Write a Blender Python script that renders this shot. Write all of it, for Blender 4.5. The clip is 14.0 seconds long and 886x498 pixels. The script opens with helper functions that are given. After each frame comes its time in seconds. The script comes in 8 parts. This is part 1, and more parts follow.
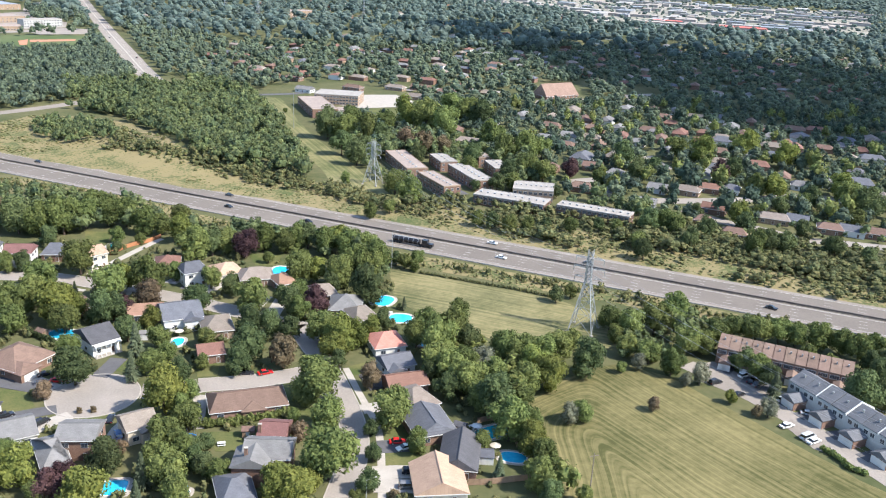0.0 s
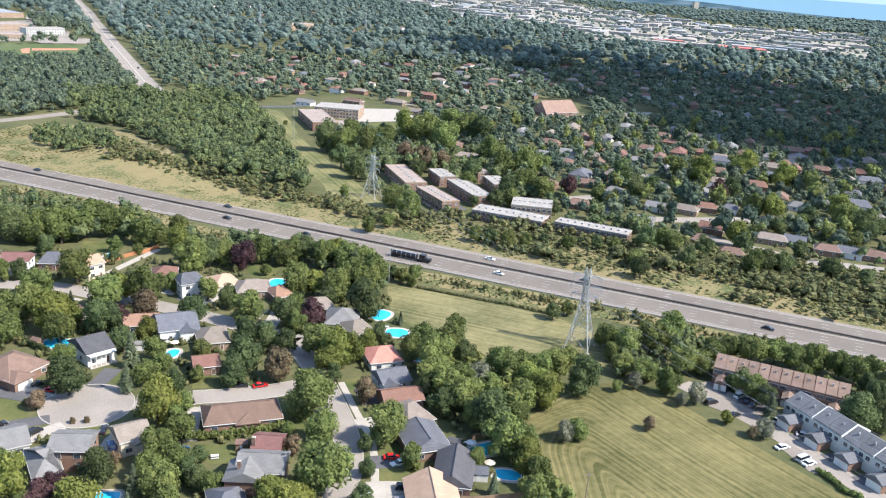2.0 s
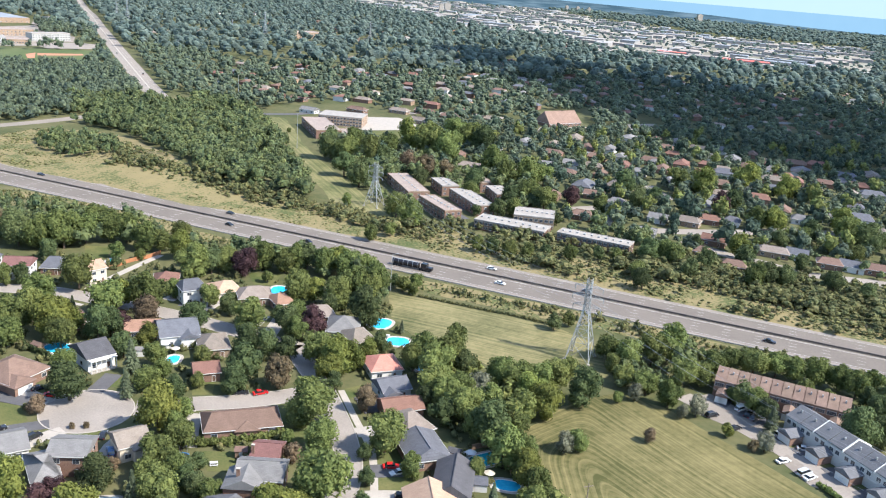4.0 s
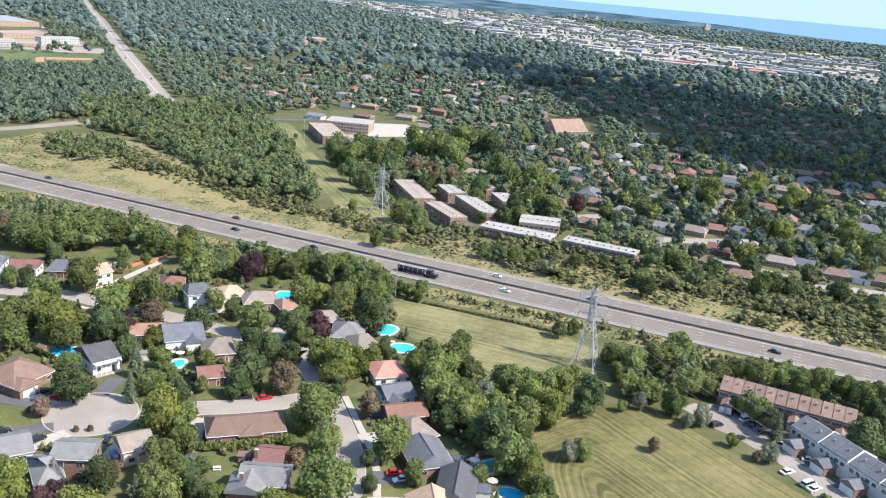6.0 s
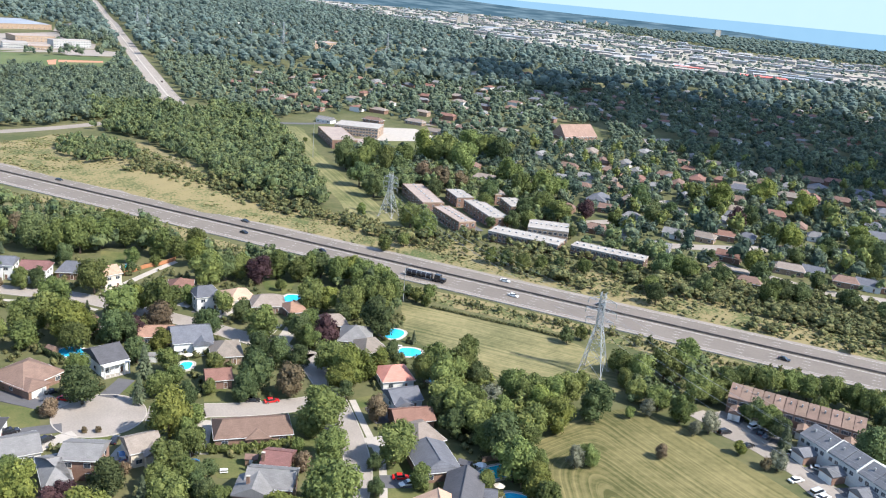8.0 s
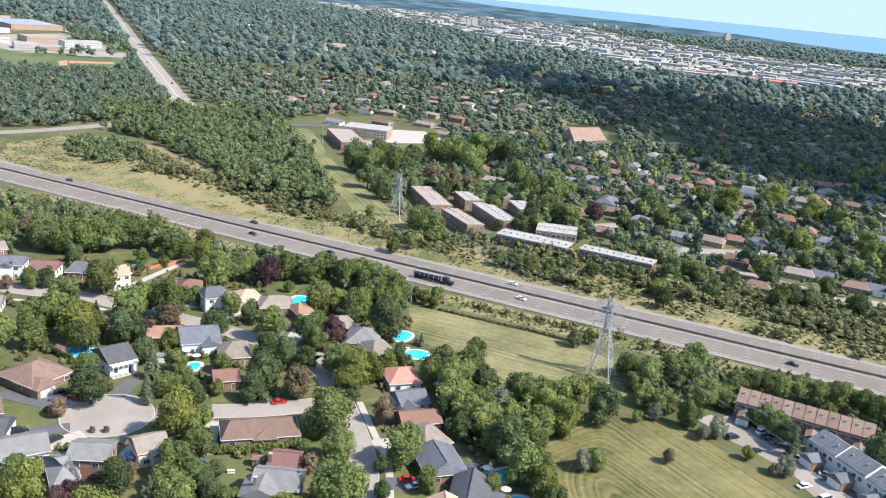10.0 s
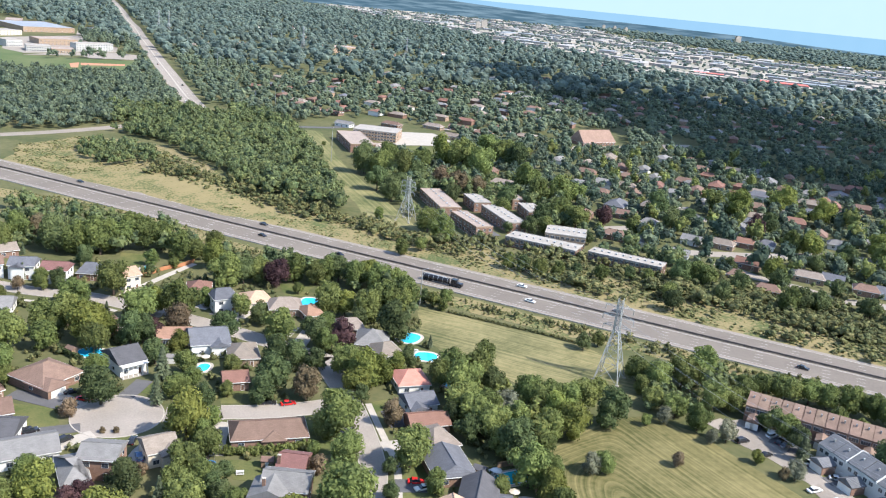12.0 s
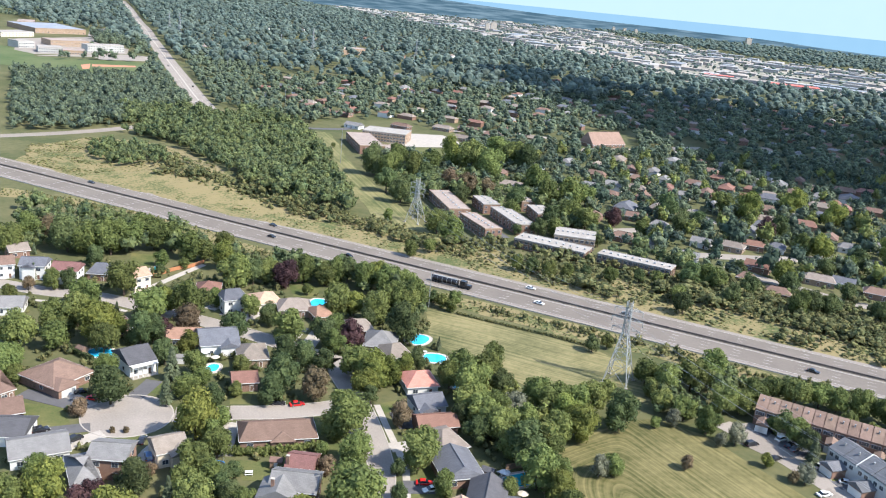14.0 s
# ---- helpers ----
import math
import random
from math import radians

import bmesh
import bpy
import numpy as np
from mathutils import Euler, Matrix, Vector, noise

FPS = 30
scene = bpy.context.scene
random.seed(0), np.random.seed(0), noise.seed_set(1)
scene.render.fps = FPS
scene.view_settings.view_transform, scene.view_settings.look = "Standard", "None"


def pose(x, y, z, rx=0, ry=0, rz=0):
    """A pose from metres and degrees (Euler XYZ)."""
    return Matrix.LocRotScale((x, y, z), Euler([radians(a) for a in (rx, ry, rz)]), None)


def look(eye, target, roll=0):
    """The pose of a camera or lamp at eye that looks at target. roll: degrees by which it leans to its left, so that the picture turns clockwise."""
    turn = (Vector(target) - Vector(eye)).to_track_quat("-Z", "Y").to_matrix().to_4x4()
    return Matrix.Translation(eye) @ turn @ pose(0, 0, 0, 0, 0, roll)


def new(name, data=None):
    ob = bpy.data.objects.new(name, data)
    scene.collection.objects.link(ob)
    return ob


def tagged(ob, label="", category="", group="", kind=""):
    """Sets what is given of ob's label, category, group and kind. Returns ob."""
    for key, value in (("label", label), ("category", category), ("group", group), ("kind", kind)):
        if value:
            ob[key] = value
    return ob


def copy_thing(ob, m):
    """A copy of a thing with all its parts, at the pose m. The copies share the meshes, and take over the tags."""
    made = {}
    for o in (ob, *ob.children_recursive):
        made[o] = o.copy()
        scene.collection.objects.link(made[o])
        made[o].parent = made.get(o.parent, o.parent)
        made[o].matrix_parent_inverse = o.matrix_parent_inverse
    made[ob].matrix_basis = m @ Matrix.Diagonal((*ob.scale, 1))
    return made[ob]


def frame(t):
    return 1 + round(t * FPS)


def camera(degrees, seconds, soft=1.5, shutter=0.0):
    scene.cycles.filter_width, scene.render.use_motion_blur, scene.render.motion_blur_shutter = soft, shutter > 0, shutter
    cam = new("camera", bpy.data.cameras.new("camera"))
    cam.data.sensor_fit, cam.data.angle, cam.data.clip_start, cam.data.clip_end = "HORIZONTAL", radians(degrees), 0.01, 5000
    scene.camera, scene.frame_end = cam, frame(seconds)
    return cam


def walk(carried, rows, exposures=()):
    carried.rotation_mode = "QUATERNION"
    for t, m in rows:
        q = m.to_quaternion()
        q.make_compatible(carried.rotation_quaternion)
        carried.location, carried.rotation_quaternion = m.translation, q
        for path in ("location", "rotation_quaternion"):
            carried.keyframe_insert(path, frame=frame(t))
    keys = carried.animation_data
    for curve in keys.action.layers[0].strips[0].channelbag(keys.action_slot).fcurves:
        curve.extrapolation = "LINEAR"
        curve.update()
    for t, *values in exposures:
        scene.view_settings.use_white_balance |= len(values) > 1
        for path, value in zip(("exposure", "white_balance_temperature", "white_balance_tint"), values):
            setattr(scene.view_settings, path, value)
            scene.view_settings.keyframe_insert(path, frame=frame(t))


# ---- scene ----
cam = camera(54.51, 14.0, soft=1.1)
# seconds, x, y, z in metres, yaw, pitch, roll in degrees: a hovering drone that pans
ROWS = [
    (0.0, 0.00, 0.00, 122.00, -0.000, -19.065, -2.890),
    (0.5, 0.03, -0.00, 122.16, 0.013, -18.780, -3.158),
    (1.0, 0.02, -0.01, 122.20, 0.049, -18.522, -3.408),
    (1.5, 0.03, 0.04, 122.25, 0.092, -18.296, -3.613),
    (2.0, 0.02, 0.09, 122.29, 0.156, -18.116, -3.824),
    (2.5, 0.02, 0.12, 122.30, 0.220, -17.945, -4.020),
    (3.0, -0.03, 0.13, 122.30, 0.298, -17.803, -4.189),
    (5.5, -0.06, 0.04, 122.38, 0.819, -17.207, -4.715),
    (6.0, -0.01, -0.02, 122.37, 0.975, -17.125, -4.828),
    (6.5, -0.03, -0.04, 122.34, 1.148, -17.045, -4.854),
    (7.0, -0.02, -0.05, 122.34, 1.321, -16.958, -4.929),
    (7.5, -0.07, 0.00, 122.35, 1.484, -16.887, -5.011),
    (8.0, -0.05, -0.00, 122.32, 1.630, -16.877, -5.088),
    (10.5, -0.03, -0.09, 122.38, 2.405, -16.733, -5.278),
    (11.0, -0.07, -0.08, 122.35, 2.555, -16.703, -5.266),
    (11.5, -0.12, -0.08, 122.34, 2.717, -16.700, -5.257),
    (12.0, -0.11, -0.14, 122.37, 2.870, -16.682, -5.261),
    (12.5, -0.12, -0.24, 122.38, 3.017, -16.673, -5.267),
    (13.0, -0.12, -0.26, 122.36, 3.183, -16.662, -5.283),
    (13.5, -0.13, -0.26, 122.37, 3.345, -16.629, -5.309),
    (14.0, -0.14, -0.30, 122.39, 3.495, -16.626, -5.277),
]
walk(cam, [(t, pose(x, y, z, 90 + pitch, roll, yaw)) for t, x, y, z, yaw, pitch, roll in ROWS])

# ---- light ----
SUN_FROM = Vector((0.70, -0.26, 0.76)).normalized()
world = bpy.data.worlds.new("sky")
scene.world = world
world.use_nodes = True
wn, wl = world.node_tree.nodes, world.node_tree.links
sky = wn.new("ShaderNodeTexSky")
sky.sky_type, sky.sun_disc = "NISHITA", False
sky.sun_elevation = math.asin(SUN_FROM.z)
sky.sun_rotation = math.atan2(SUN_FROM.x, SUN_FROM.y)
sky.altitude, sky.air_density, sky.dust_density, sky.ozone_density = 120.0, 1.0, 0.6, 2.0
wl.new(sky.outputs["Color"], wn["Background"].inputs["Color"])
wn["Background"].inputs["Strength"].default_value = 0.15
sun_data = bpy.data.lights.new("sun", "SUN")
sun_data.energy, sun_data.angle, sun_data.color = 3.9, radians(0.53), (1.0, 0.95, 0.87)
sun = new("sun", sun_data)
sun.matrix_world = look(SUN_FROM * 900, (0, 0, 0))
scene.view_settings.exposure = 1.45

# ---- materials ----
def material(name, colour, dark=None, scale=1.0, rough=0.85, bump=0.0, metal=0.0, vary=0.0, fine=6.0, spec=0.3, island=0.0, coords="Object"):
    """Two scales of mottling between colour and dark, with relief; vary: change from object to object, island: from piece to piece."""
    m = bpy.data.materials.new(name)
    m.use_nodes = True
    n, l = m.node_tree.nodes, m.node_tree.links
    b = n["Principled BSDF"]
    b.inputs["Roughness"].default_value, b.inputs["Metallic"].default_value = rough, metal
    b.inputs["Specular IOR Level"].default_value = spec
    dark = dark or tuple(0.7 * c for c in colour)
    tc = n.new("ShaderNodeTexCoord")
    big, small = n.new("ShaderNodeTexNoise"), n.new("ShaderNodeTexNoise")
    big.inputs["Scale"].default_value, big.inputs["Detail"].default_value = scale, 4
    small.inputs["Scale"].default_value, small.inputs["Detail"].default_value = scale * fine, 3
    for t in (big, small):
        l.new(tc.outputs[coords], t.inputs["Vector"])
    add = n.new("ShaderNodeMath")
    add.operation = "ADD"
    l.new(big.outputs["Fac"], add.inputs[0]), l.new(small.outputs["Fac"], add.inputs[1])
    ramp = n.new("ShaderNodeMapRange")
    ramp.inputs["From Min"].default_value, ramp.inputs["From Max"].default_value = 0.72, 1.28
    l.new(add.outputs[0], ramp.inputs["Value"])
    mix = n.new("ShaderNodeMix")
    mix.data_type = "RGBA"
    mix.inputs["A"].default_value, mix.inputs["B"].default_value = (*dark, 1), (*colour, 1)
    l.new(ramp.outputs["Result"], mix.inputs["Factor"])
    out = mix.outputs["Result"]
    if vary or island:
        src = n.new("ShaderNodeNewGeometry").outputs["Random Per Island"] if island else n.new("ShaderNodeObjectInfo").outputs["Random"]
        amount = island or vary
        hsv, r1, r2 = n.new("ShaderNodeHueSaturation"), n.new("ShaderNodeMapRange"), n.new("ShaderNodeMapRange")
        r1.inputs["To Min"].default_value, r1.inputs["To Max"].default_value = 1 - amount, 1 + amount
        l.new(src, r1.inputs["Value"])
        wob = n.new("ShaderNodeMath")
        wob.operation, wob.inputs[1].default_value = "MULTIPLY", 7.31
        frac = n.new("ShaderNodeMath")
        frac.operation = "FRACT"
        l.new(src, wob.inputs[0]), l.new(wob.outputs[0], frac.inputs[0]), l.new(frac.outputs[0], r2.inputs["Value"])
        r2.inputs["To Min"].default_value, r2.inputs["To Max"].default_value = 0.5 - 0.02 * amount, 0.5 + 0.07 * amount
        l.new(r1.outputs["Result"], hsv.inputs["Value"]), l.new(r2.outputs["Result"], hsv.inputs["Hue"])
        l.new(out, hsv.inputs["Color"])
        out = hsv.outputs["Color"]
    l.new(out, b.inputs["Base Color"])
    if bump:
        bp = n.new("ShaderNodeBump")
        bp.inputs["Strength"].default_value, bp.inputs["Distance"].default_value = 0.6, bump
        l.new(small.outputs["Fac"], bp.inputs["Height"]), l.new(bp.outputs["Normal"], b.inputs["Normal"])
    return m


def shingles(name, colour, row=0.16, gap=0.82):
    """Roof shingles: courses of tabs with an uneven tone, and streaks of weather."""
    m = material(name, colour, tuple(0.72 * c for c in colour), 0.35, 0.9, 0.01, vary=0.12, fine=22.0, spec=0.15)
    n, l = m.node_tree.nodes, m.node_tree.links
    b = n["Principled BSDF"]
    src = b.inputs["Base Color"].links[0].from_socket
    tc = n.new("ShaderNodeTexCoord")
    br = n.new("ShaderNodeTexBrick")
    br.inputs["Scale"].default_value = 1.0
    br.inputs["Row Height"].default_value, br.inputs["Brick Width"].default_value = row * 2, 0.9
    br.inputs["Mortar Size"].default_value, br.inputs["Mortar Smooth"].default_value = 0.03, 0.6
    br.inputs["Color1"].default_value, br.inputs["Color2"].default_value = (1, 1, 1, 1), (gap, gap, gap, 1)
    br.inputs["Mortar"].default_value = (0.6, 0.6, 0.6, 1)
    l.new(tc.outputs["Object"], br.inputs["Vector"])
    mul = n.new("ShaderNodeMix")
    mul.data_type, mul.blend_type = "RGBA", "MULTIPLY"
    mul.inputs["Factor"].default_value = 0.8
    l.new(src, mul.inputs["A"]), l.new(br.outputs["Color"], mul.inputs["B"]), l.new(mul.outputs["Result"], b.inputs["Base Color"])
    return m


def brickwork(name, c1, c2, mortar=(0.42, 0.40, 0.37)):
    m = material(name, c1, c2, 0.8, 0.9, 0.004, vary=0.08)
    n, l = m.node_tree.nodes, m.node_tree.links
    b = n["Principled BSDF"]
    src = b.inputs["Base Color"].links[0].from_socket
    tc, br = n.new("ShaderNodeTexCoord"), n.new("ShaderNodeTexBrick")
    mp = n.new("ShaderNodeMapping")
    mp.inputs["Rotation"].default_value = (radians(90), 0, 0)
    br.inputs["Scale"].default_value = 1.0
    br.inputs["Row Height"].default_value, br.inputs["Brick Width"].default_value = 0.15, 0.42
    br.inputs["Mortar Size"].default_value = 0.02
    br.inputs["Color1"].default_value, br.inputs["Color2"].default_value, br.inputs["Mortar"].default_value = (1, 1, 1, 1), (0.8, 0.78, 0.76, 1), (*mortar, 1)
    l.new(tc.outputs["Object"], mp.inputs["Vector"]), l.new(mp.outputs["Vector"], br.inputs["Vector"])
    mul = n.new("ShaderNodeMix")
    mul.data_type, mul.blend_type = "RGBA", "MULTIPLY"
    mul.inputs["Factor"].default_value = 0.7
    l.new(src, mul.inputs["A"]), l.new(br.outputs["Color"], mul.inputs["B"]), l.new(mul.outputs["Result"], b.inputs["Base Color"])
    return m


def foliage(name, colour, dark, vary=0.32, island=0.0, scale=0.7, fine=4.0):
    m = material(name, colour, dark, scale, 0.75, 0.0, vary=vary, island=island, fine=fine, spec=0.15)
    n, l = m.node_tree.nodes, m.node_tree.links
    b, out = n["Principled BSDF"], n["Material Output"]
    tr, mx = n.new("ShaderNodeBsdfTranslucent"), n.new("ShaderNodeMixShader")
    l.new(b.inputs["Base Color"].links[0].from_socket, tr.inputs["Color"])
    mx.inputs["Fac"].default_value = 0.30
    l.new(b.outputs["BSDF"], mx.inputs[1]), l.new(tr.outputs["BSDF"], mx.inputs[2]), l.new(mx.outputs["Shader"], out.inputs["Surface"])
    return m


def meadow(name, greens, dries, scale, bump=0.1, bias=0.0, grain=0.45):
    """Grass that is green in places and dry in others."""
    m = bpy.data.materials.new(name)
    m.use_nodes = True
    n, l = m.node_tree.nodes, m.node_tree.links
    b = n["Principled BSDF"]
    b.inputs["Roughness"].default_value, b.inputs["Specular IOR Level"].default_value = 0.95, 0.1
    tc = n.new("ShaderNodeTexCoord")

    def tex(s, detail=5.0, rough=0.6):
        t = n.new("ShaderNodeTexNoise")
        t.inputs["Scale"].default_value, t.inputs["Detail"].default_value, t.inputs["Roughness"].default_value = s, detail, rough
        l.new(tc.outputs["Object"], t.inputs["Vector"])
        return t.outputs["Fac"]

    big, fine = tex(scale), tex(scale * 14)
    add = n.new("ShaderNodeMath")
    add.operation = "MULTIPLY_ADD"
    add.inputs[1].default_value = grain
    l.new(fine, add.inputs[0]), l.new(big, add.inputs[2])
    value = add.outputs[0]
    ramp = n.new("ShaderNodeValToRGB")
    e = ramp.color_ramp.elements
    e[0].position, e[1].position = 0.52 + bias, 0.95 + bias
    e[0].color, e[1].color = (*greens, 1), (*dries, 1)
    l.new(value, ramp.inputs["Fac"]), l.new(ramp.outputs["Color"], b.inputs["Base Color"])
    bp = n.new("ShaderNodeBump")
    bp.inputs["Strength"].default_value, bp.inputs["Distance"].default_value = 0.8, bump
    l.new(fine, bp.inputs["Height"]), l.new(bp.outputs["Normal"], b.inputs["Normal"])
    return m


def mown(name, greens, dries, edges, spacing, strength):
    """Hay cut in swaths that follow the field's edges (nx, ny, c: distance from each edge), with dry and green patches."""
    m = meadow(name, greens, dries, 0.03, bias=-0.02)
    n, l = m.node_tree.nodes, m.node_tree.links
    ramp = n["Principled BSDF"].inputs["Base Color"].links[0].from_node
    patches = ramp.inputs["Fac"].links[0].from_socket
    tc, bend, off = n.new("ShaderNodeTexCoord"), n.new("ShaderNodeTexNoise"), n.new("ShaderNodeVectorMath")
    bend.inputs["Scale"].default_value = 0.02
    off.operation, off.inputs[1].default_value = "MULTIPLY_ADD", (5, 5, 0)
    l.new(tc.outputs["Object"], bend.inputs["Vector"]), l.new(bend.outputs["Color"], off.inputs[0]), l.new(tc.outputs["Object"], off.inputs[2])

    def calc(op, a, b, c=None):
        q = n.new("ShaderNodeMath")
        q.operation = op
        for k, v in enumerate((a, b, c)):
            if isinstance(v, (int, float)):
                q.inputs[k].default_value = v
            elif v is not None:
                l.new(v, q.inputs[k])
        return q.outputs[0]

    far = None
    for nx, ny, c in edges:
        dot = n.new("ShaderNodeVectorMath")
        dot.operation, dot.inputs[1].default_value = "DOT_PRODUCT", (nx, ny, 0)
        l.new(off.outputs["Vector"], dot.inputs[0])
        d = calc("ADD", dot.outputs["Value"], c)
        far = d if far is None else calc("SMOOTH_MIN", far, d, 9.0)
    swath = n.new("ShaderNodeTexNoise")
    swath.noise_dimensions = "1D"
    swath.inputs["Scale"].default_value, swath.inputs["Detail"].default_value, swath.inputs["Roughness"].default_value = 1.0, 2.0, 0.7
    l.new(calc("MULTIPLY", far, 1.0 / spacing), swath.inputs["W"])
    wave = calc("SINE", calc("MULTIPLY", far, 2 * math.pi / (spacing * 1.6)), 0.0)
    rows = calc("MULTIPLY_ADD", wave, 0.05, swath.outputs["Fac"])
    value = calc("MULTIPLY_ADD", calc("SUBTRACT", rows, 0.5), strength, patches)
    l.new(value, ramp.inputs["Fac"])
    return m


def plain(name, colour, rough=0.6, metal=0.0, spec=0.4):
    return material(name, colour, tuple(0.88 * c for c in colour), 1.5, rough, 0.0, metal, fine=9.0, spec=spec)


M_GROUND = meadow("suburban_grass", (0.056, 0.066, 0.028), (0.134, 0.120, 0.062), 0.02, bias=0.05)
M_VERGE = meadow("dry_verge_grass", (0.066, 0.084, 0.032), (0.190, 0.156, 0.080), 0.05, bias=0.29, grain=0.95)
M_FIELD = mown("mown_hay_field", (0.058, 0.060, 0.022), (0.176, 0.150, 0.070), ((-0.826, -0.562, 198.7), (1.0, 0.0, -8.0), (0.659, -0.752, 166.0)), 1.25, 0.60)
M_FIELD_FAR = mown("mown_far_hay_field", (0.062, 0.070, 0.030), (0.205, 0.178, 0.090), ((-0.383, -0.924, 296.3),), 1.5, 0.5)
M_CORRIDOR = mown("mown_corridor_grass", (0.062, 0.076, 0.030), (0.190, 0.172, 0.084), ((0.917, 0.40, 0.0),), 2.4, 0.6)
M_LAWN = meadow("lawn_grass", (0.058, 0.076, 0.026), (0.138, 0.126, 0.054), 0.12, bump=0.03, bias=0.05)
M_PITCH = meadow("sports_pitch_grass", (0.060, 0.090, 0.036), (0.105, 0.118, 0.056), 0.02, bump=0.02)
M_ASPHALT = material("highway_asphalt", (0.168, 0.146, 0.128), (0.126, 0.110, 0.097), 0.05, 0.95, 0.01, fine=30.0, spec=0.04)
M_SHOULDER = material("pale_shoulder_asphalt", (0.235, 0.206, 0.180), (0.18, 0.158, 0.138), 0.08, 0.95, 0.01, fine=20.0, spec=0.04)
M_STREET = material("worn_street_concrete", (0.265, 0.234, 0.207), (0.20, 0.177, 0.156), 0.1, 0.95, 0.01, fine=20.0, spec=0.05)
M_CONCRETE = material("pale_concrete", (0.350, 0.318, 0.280), (0.275, 0.250, 0.222), 0.3, 0.92, 0.005, fine=12.0, spec=0.08)
M_DRIVE = material("dark_driveway_asphalt", (0.094, 0.092, 0.097), (0.066, 0.064, 0.068), 0.3, 0.9, 0.01, fine=12.0)
M_BARRIER = material("weathered_barrier_concrete", (0.139, 0.119, 0.102), (0.082, 0.070, 0.061), 0.4, 0.95, 0.01)
M_PAINT = plain("white_road_paint", (0.40, 0.39, 0.37))
M_YELLOW = plain("yellow_road_paint", (0.451, 0.328, 0.082))
M_TRUNK = material("tree_bark", (0.098, 0.074, 0.053), (0.049, 0.037, 0.029), 2.0, 0.95, 0.03)
M_STEEL = plain("galvanised_steel", (0.36, 0.37, 0.375), 0.5, 0.5)
M_POLE = material("grey_weathered_wood", (0.189, 0.156, 0.127), (0.123, 0.102, 0.082), 1.0, 0.95, 0.01)
M_WIRE = plain("aluminium_cable", (0.344, 0.353, 0.361), 0.5, 0.5)
M_WHITE = plain("white_painted_siding", (0.534, 0.527, 0.505), 0.6)
M_CREAM = plain("cream_stucco", (0.508, 0.443, 0.353), 0.8)
M_TRIM = plain("white_trim_paint", (0.548, 0.541, 0.519), 0.5)
M_GLASS = plain("dark_window_glass", (0.041, 0.050, 0.063), 0.08, 0.0, 0.8)
M_BRICK = brickwork("red_brown_brick", (0.245, 0.152, 0.115), (0.175, 0.105, 0.08))
M_BRICK_TAN = brickwork("tan_brick", (0.344, 0.254, 0.184), (0.254, 0.180, 0.131))
M_BRICK_DARK = brickwork("brown_brick", (0.172, 0.102, 0.074), (0.119, 0.070, 0.053))
R_BROWN = shingles("brown_shingles", (0.185, 0.120, 0.098))
R_RED = shingles("red_brown_shingles", (0.205, 0.112, 0.090))
R_DARK = shingles("charcoal_shingles", (0.090, 0.089, 0.097))
R_GREY = shingles("grey_shingles", (0.200, 0.194, 0.192))
R_SLATE = shingles("slate_blue_shingles", (0.126, 0.130, 0.148))
R_TAUPE = shingles("taupe_shingles", (0.240, 0.200, 0.172))
R_PEACH = shingles("peach_shingles", (0.44, 0.29, 0.215))
R_SALMON = shingles("salmon_shingles", (0.480, 0.216, 0.168))
R_ORANGE = shingles("faded_orange_shingles", (0.33, 0.20, 0.145))
R_PURPLE = shingles("plum_brown_shingles", (0.176, 0.092, 0.084))
R_FLAT = material("pale_gravel_flat_roof", (0.315, 0.29, 0.265), (0.21, 0.19, 0.17), 0.25, 0.9, 0.02, fine=10.0)
R_FLAT_PINK = material("pinkish_gravel_flat_roof", (0.31, 0.25, 0.215), (0.20, 0.16, 0.14), 0.25, 0.9, 0.02, fine=10.0)
M_WATER = material("pool_water", (0.032, 0.414, 0.594), (0.018, 0.324, 0.522), 0.4, 0.06, 0.03, fine=3.0, spec=0.5)
M_WATER_GREEN = material("turquoise_pool_water", (0.027, 0.360, 0.414), (0.018, 0.270, 0.324), 0.4, 0.06, 0.03, fine=3.0, spec=0.5)
M_TYRE = plain("black_rubber", (0.025, 0.025, 0.025), 0.9)
M_RIM = plain("alloy_wheel", (0.369, 0.369, 0.377), 0.4, 0.8)
M_CARGLASS = plain("tinted_car_glass", (0.018, 0.022, 0.027), 0.06, 0.0, 0.8)
M_LIGHT = plain("lamp_lens", (0.574, 0.558, 0.508), 0.2)
M_TAIL = plain("red_lamp_lens", (0.369, 0.025, 0.025), 0.2)
M_FENCE = material("weathered_fence_wood", (0.246, 0.164, 0.107), (0.172, 0.115, 0.078), 1.0, 0.9, 0.01)
M_REDFENCE = material("orange_stained_fence_wood", (0.344, 0.156, 0.074), (0.262, 0.115, 0.057), 1.0, 0.9, 0.01)
M_CLAY = material("infield_clay", (0.410, 0.180, 0.107), (0.344, 0.156, 0.098), 0.05, 0.95)
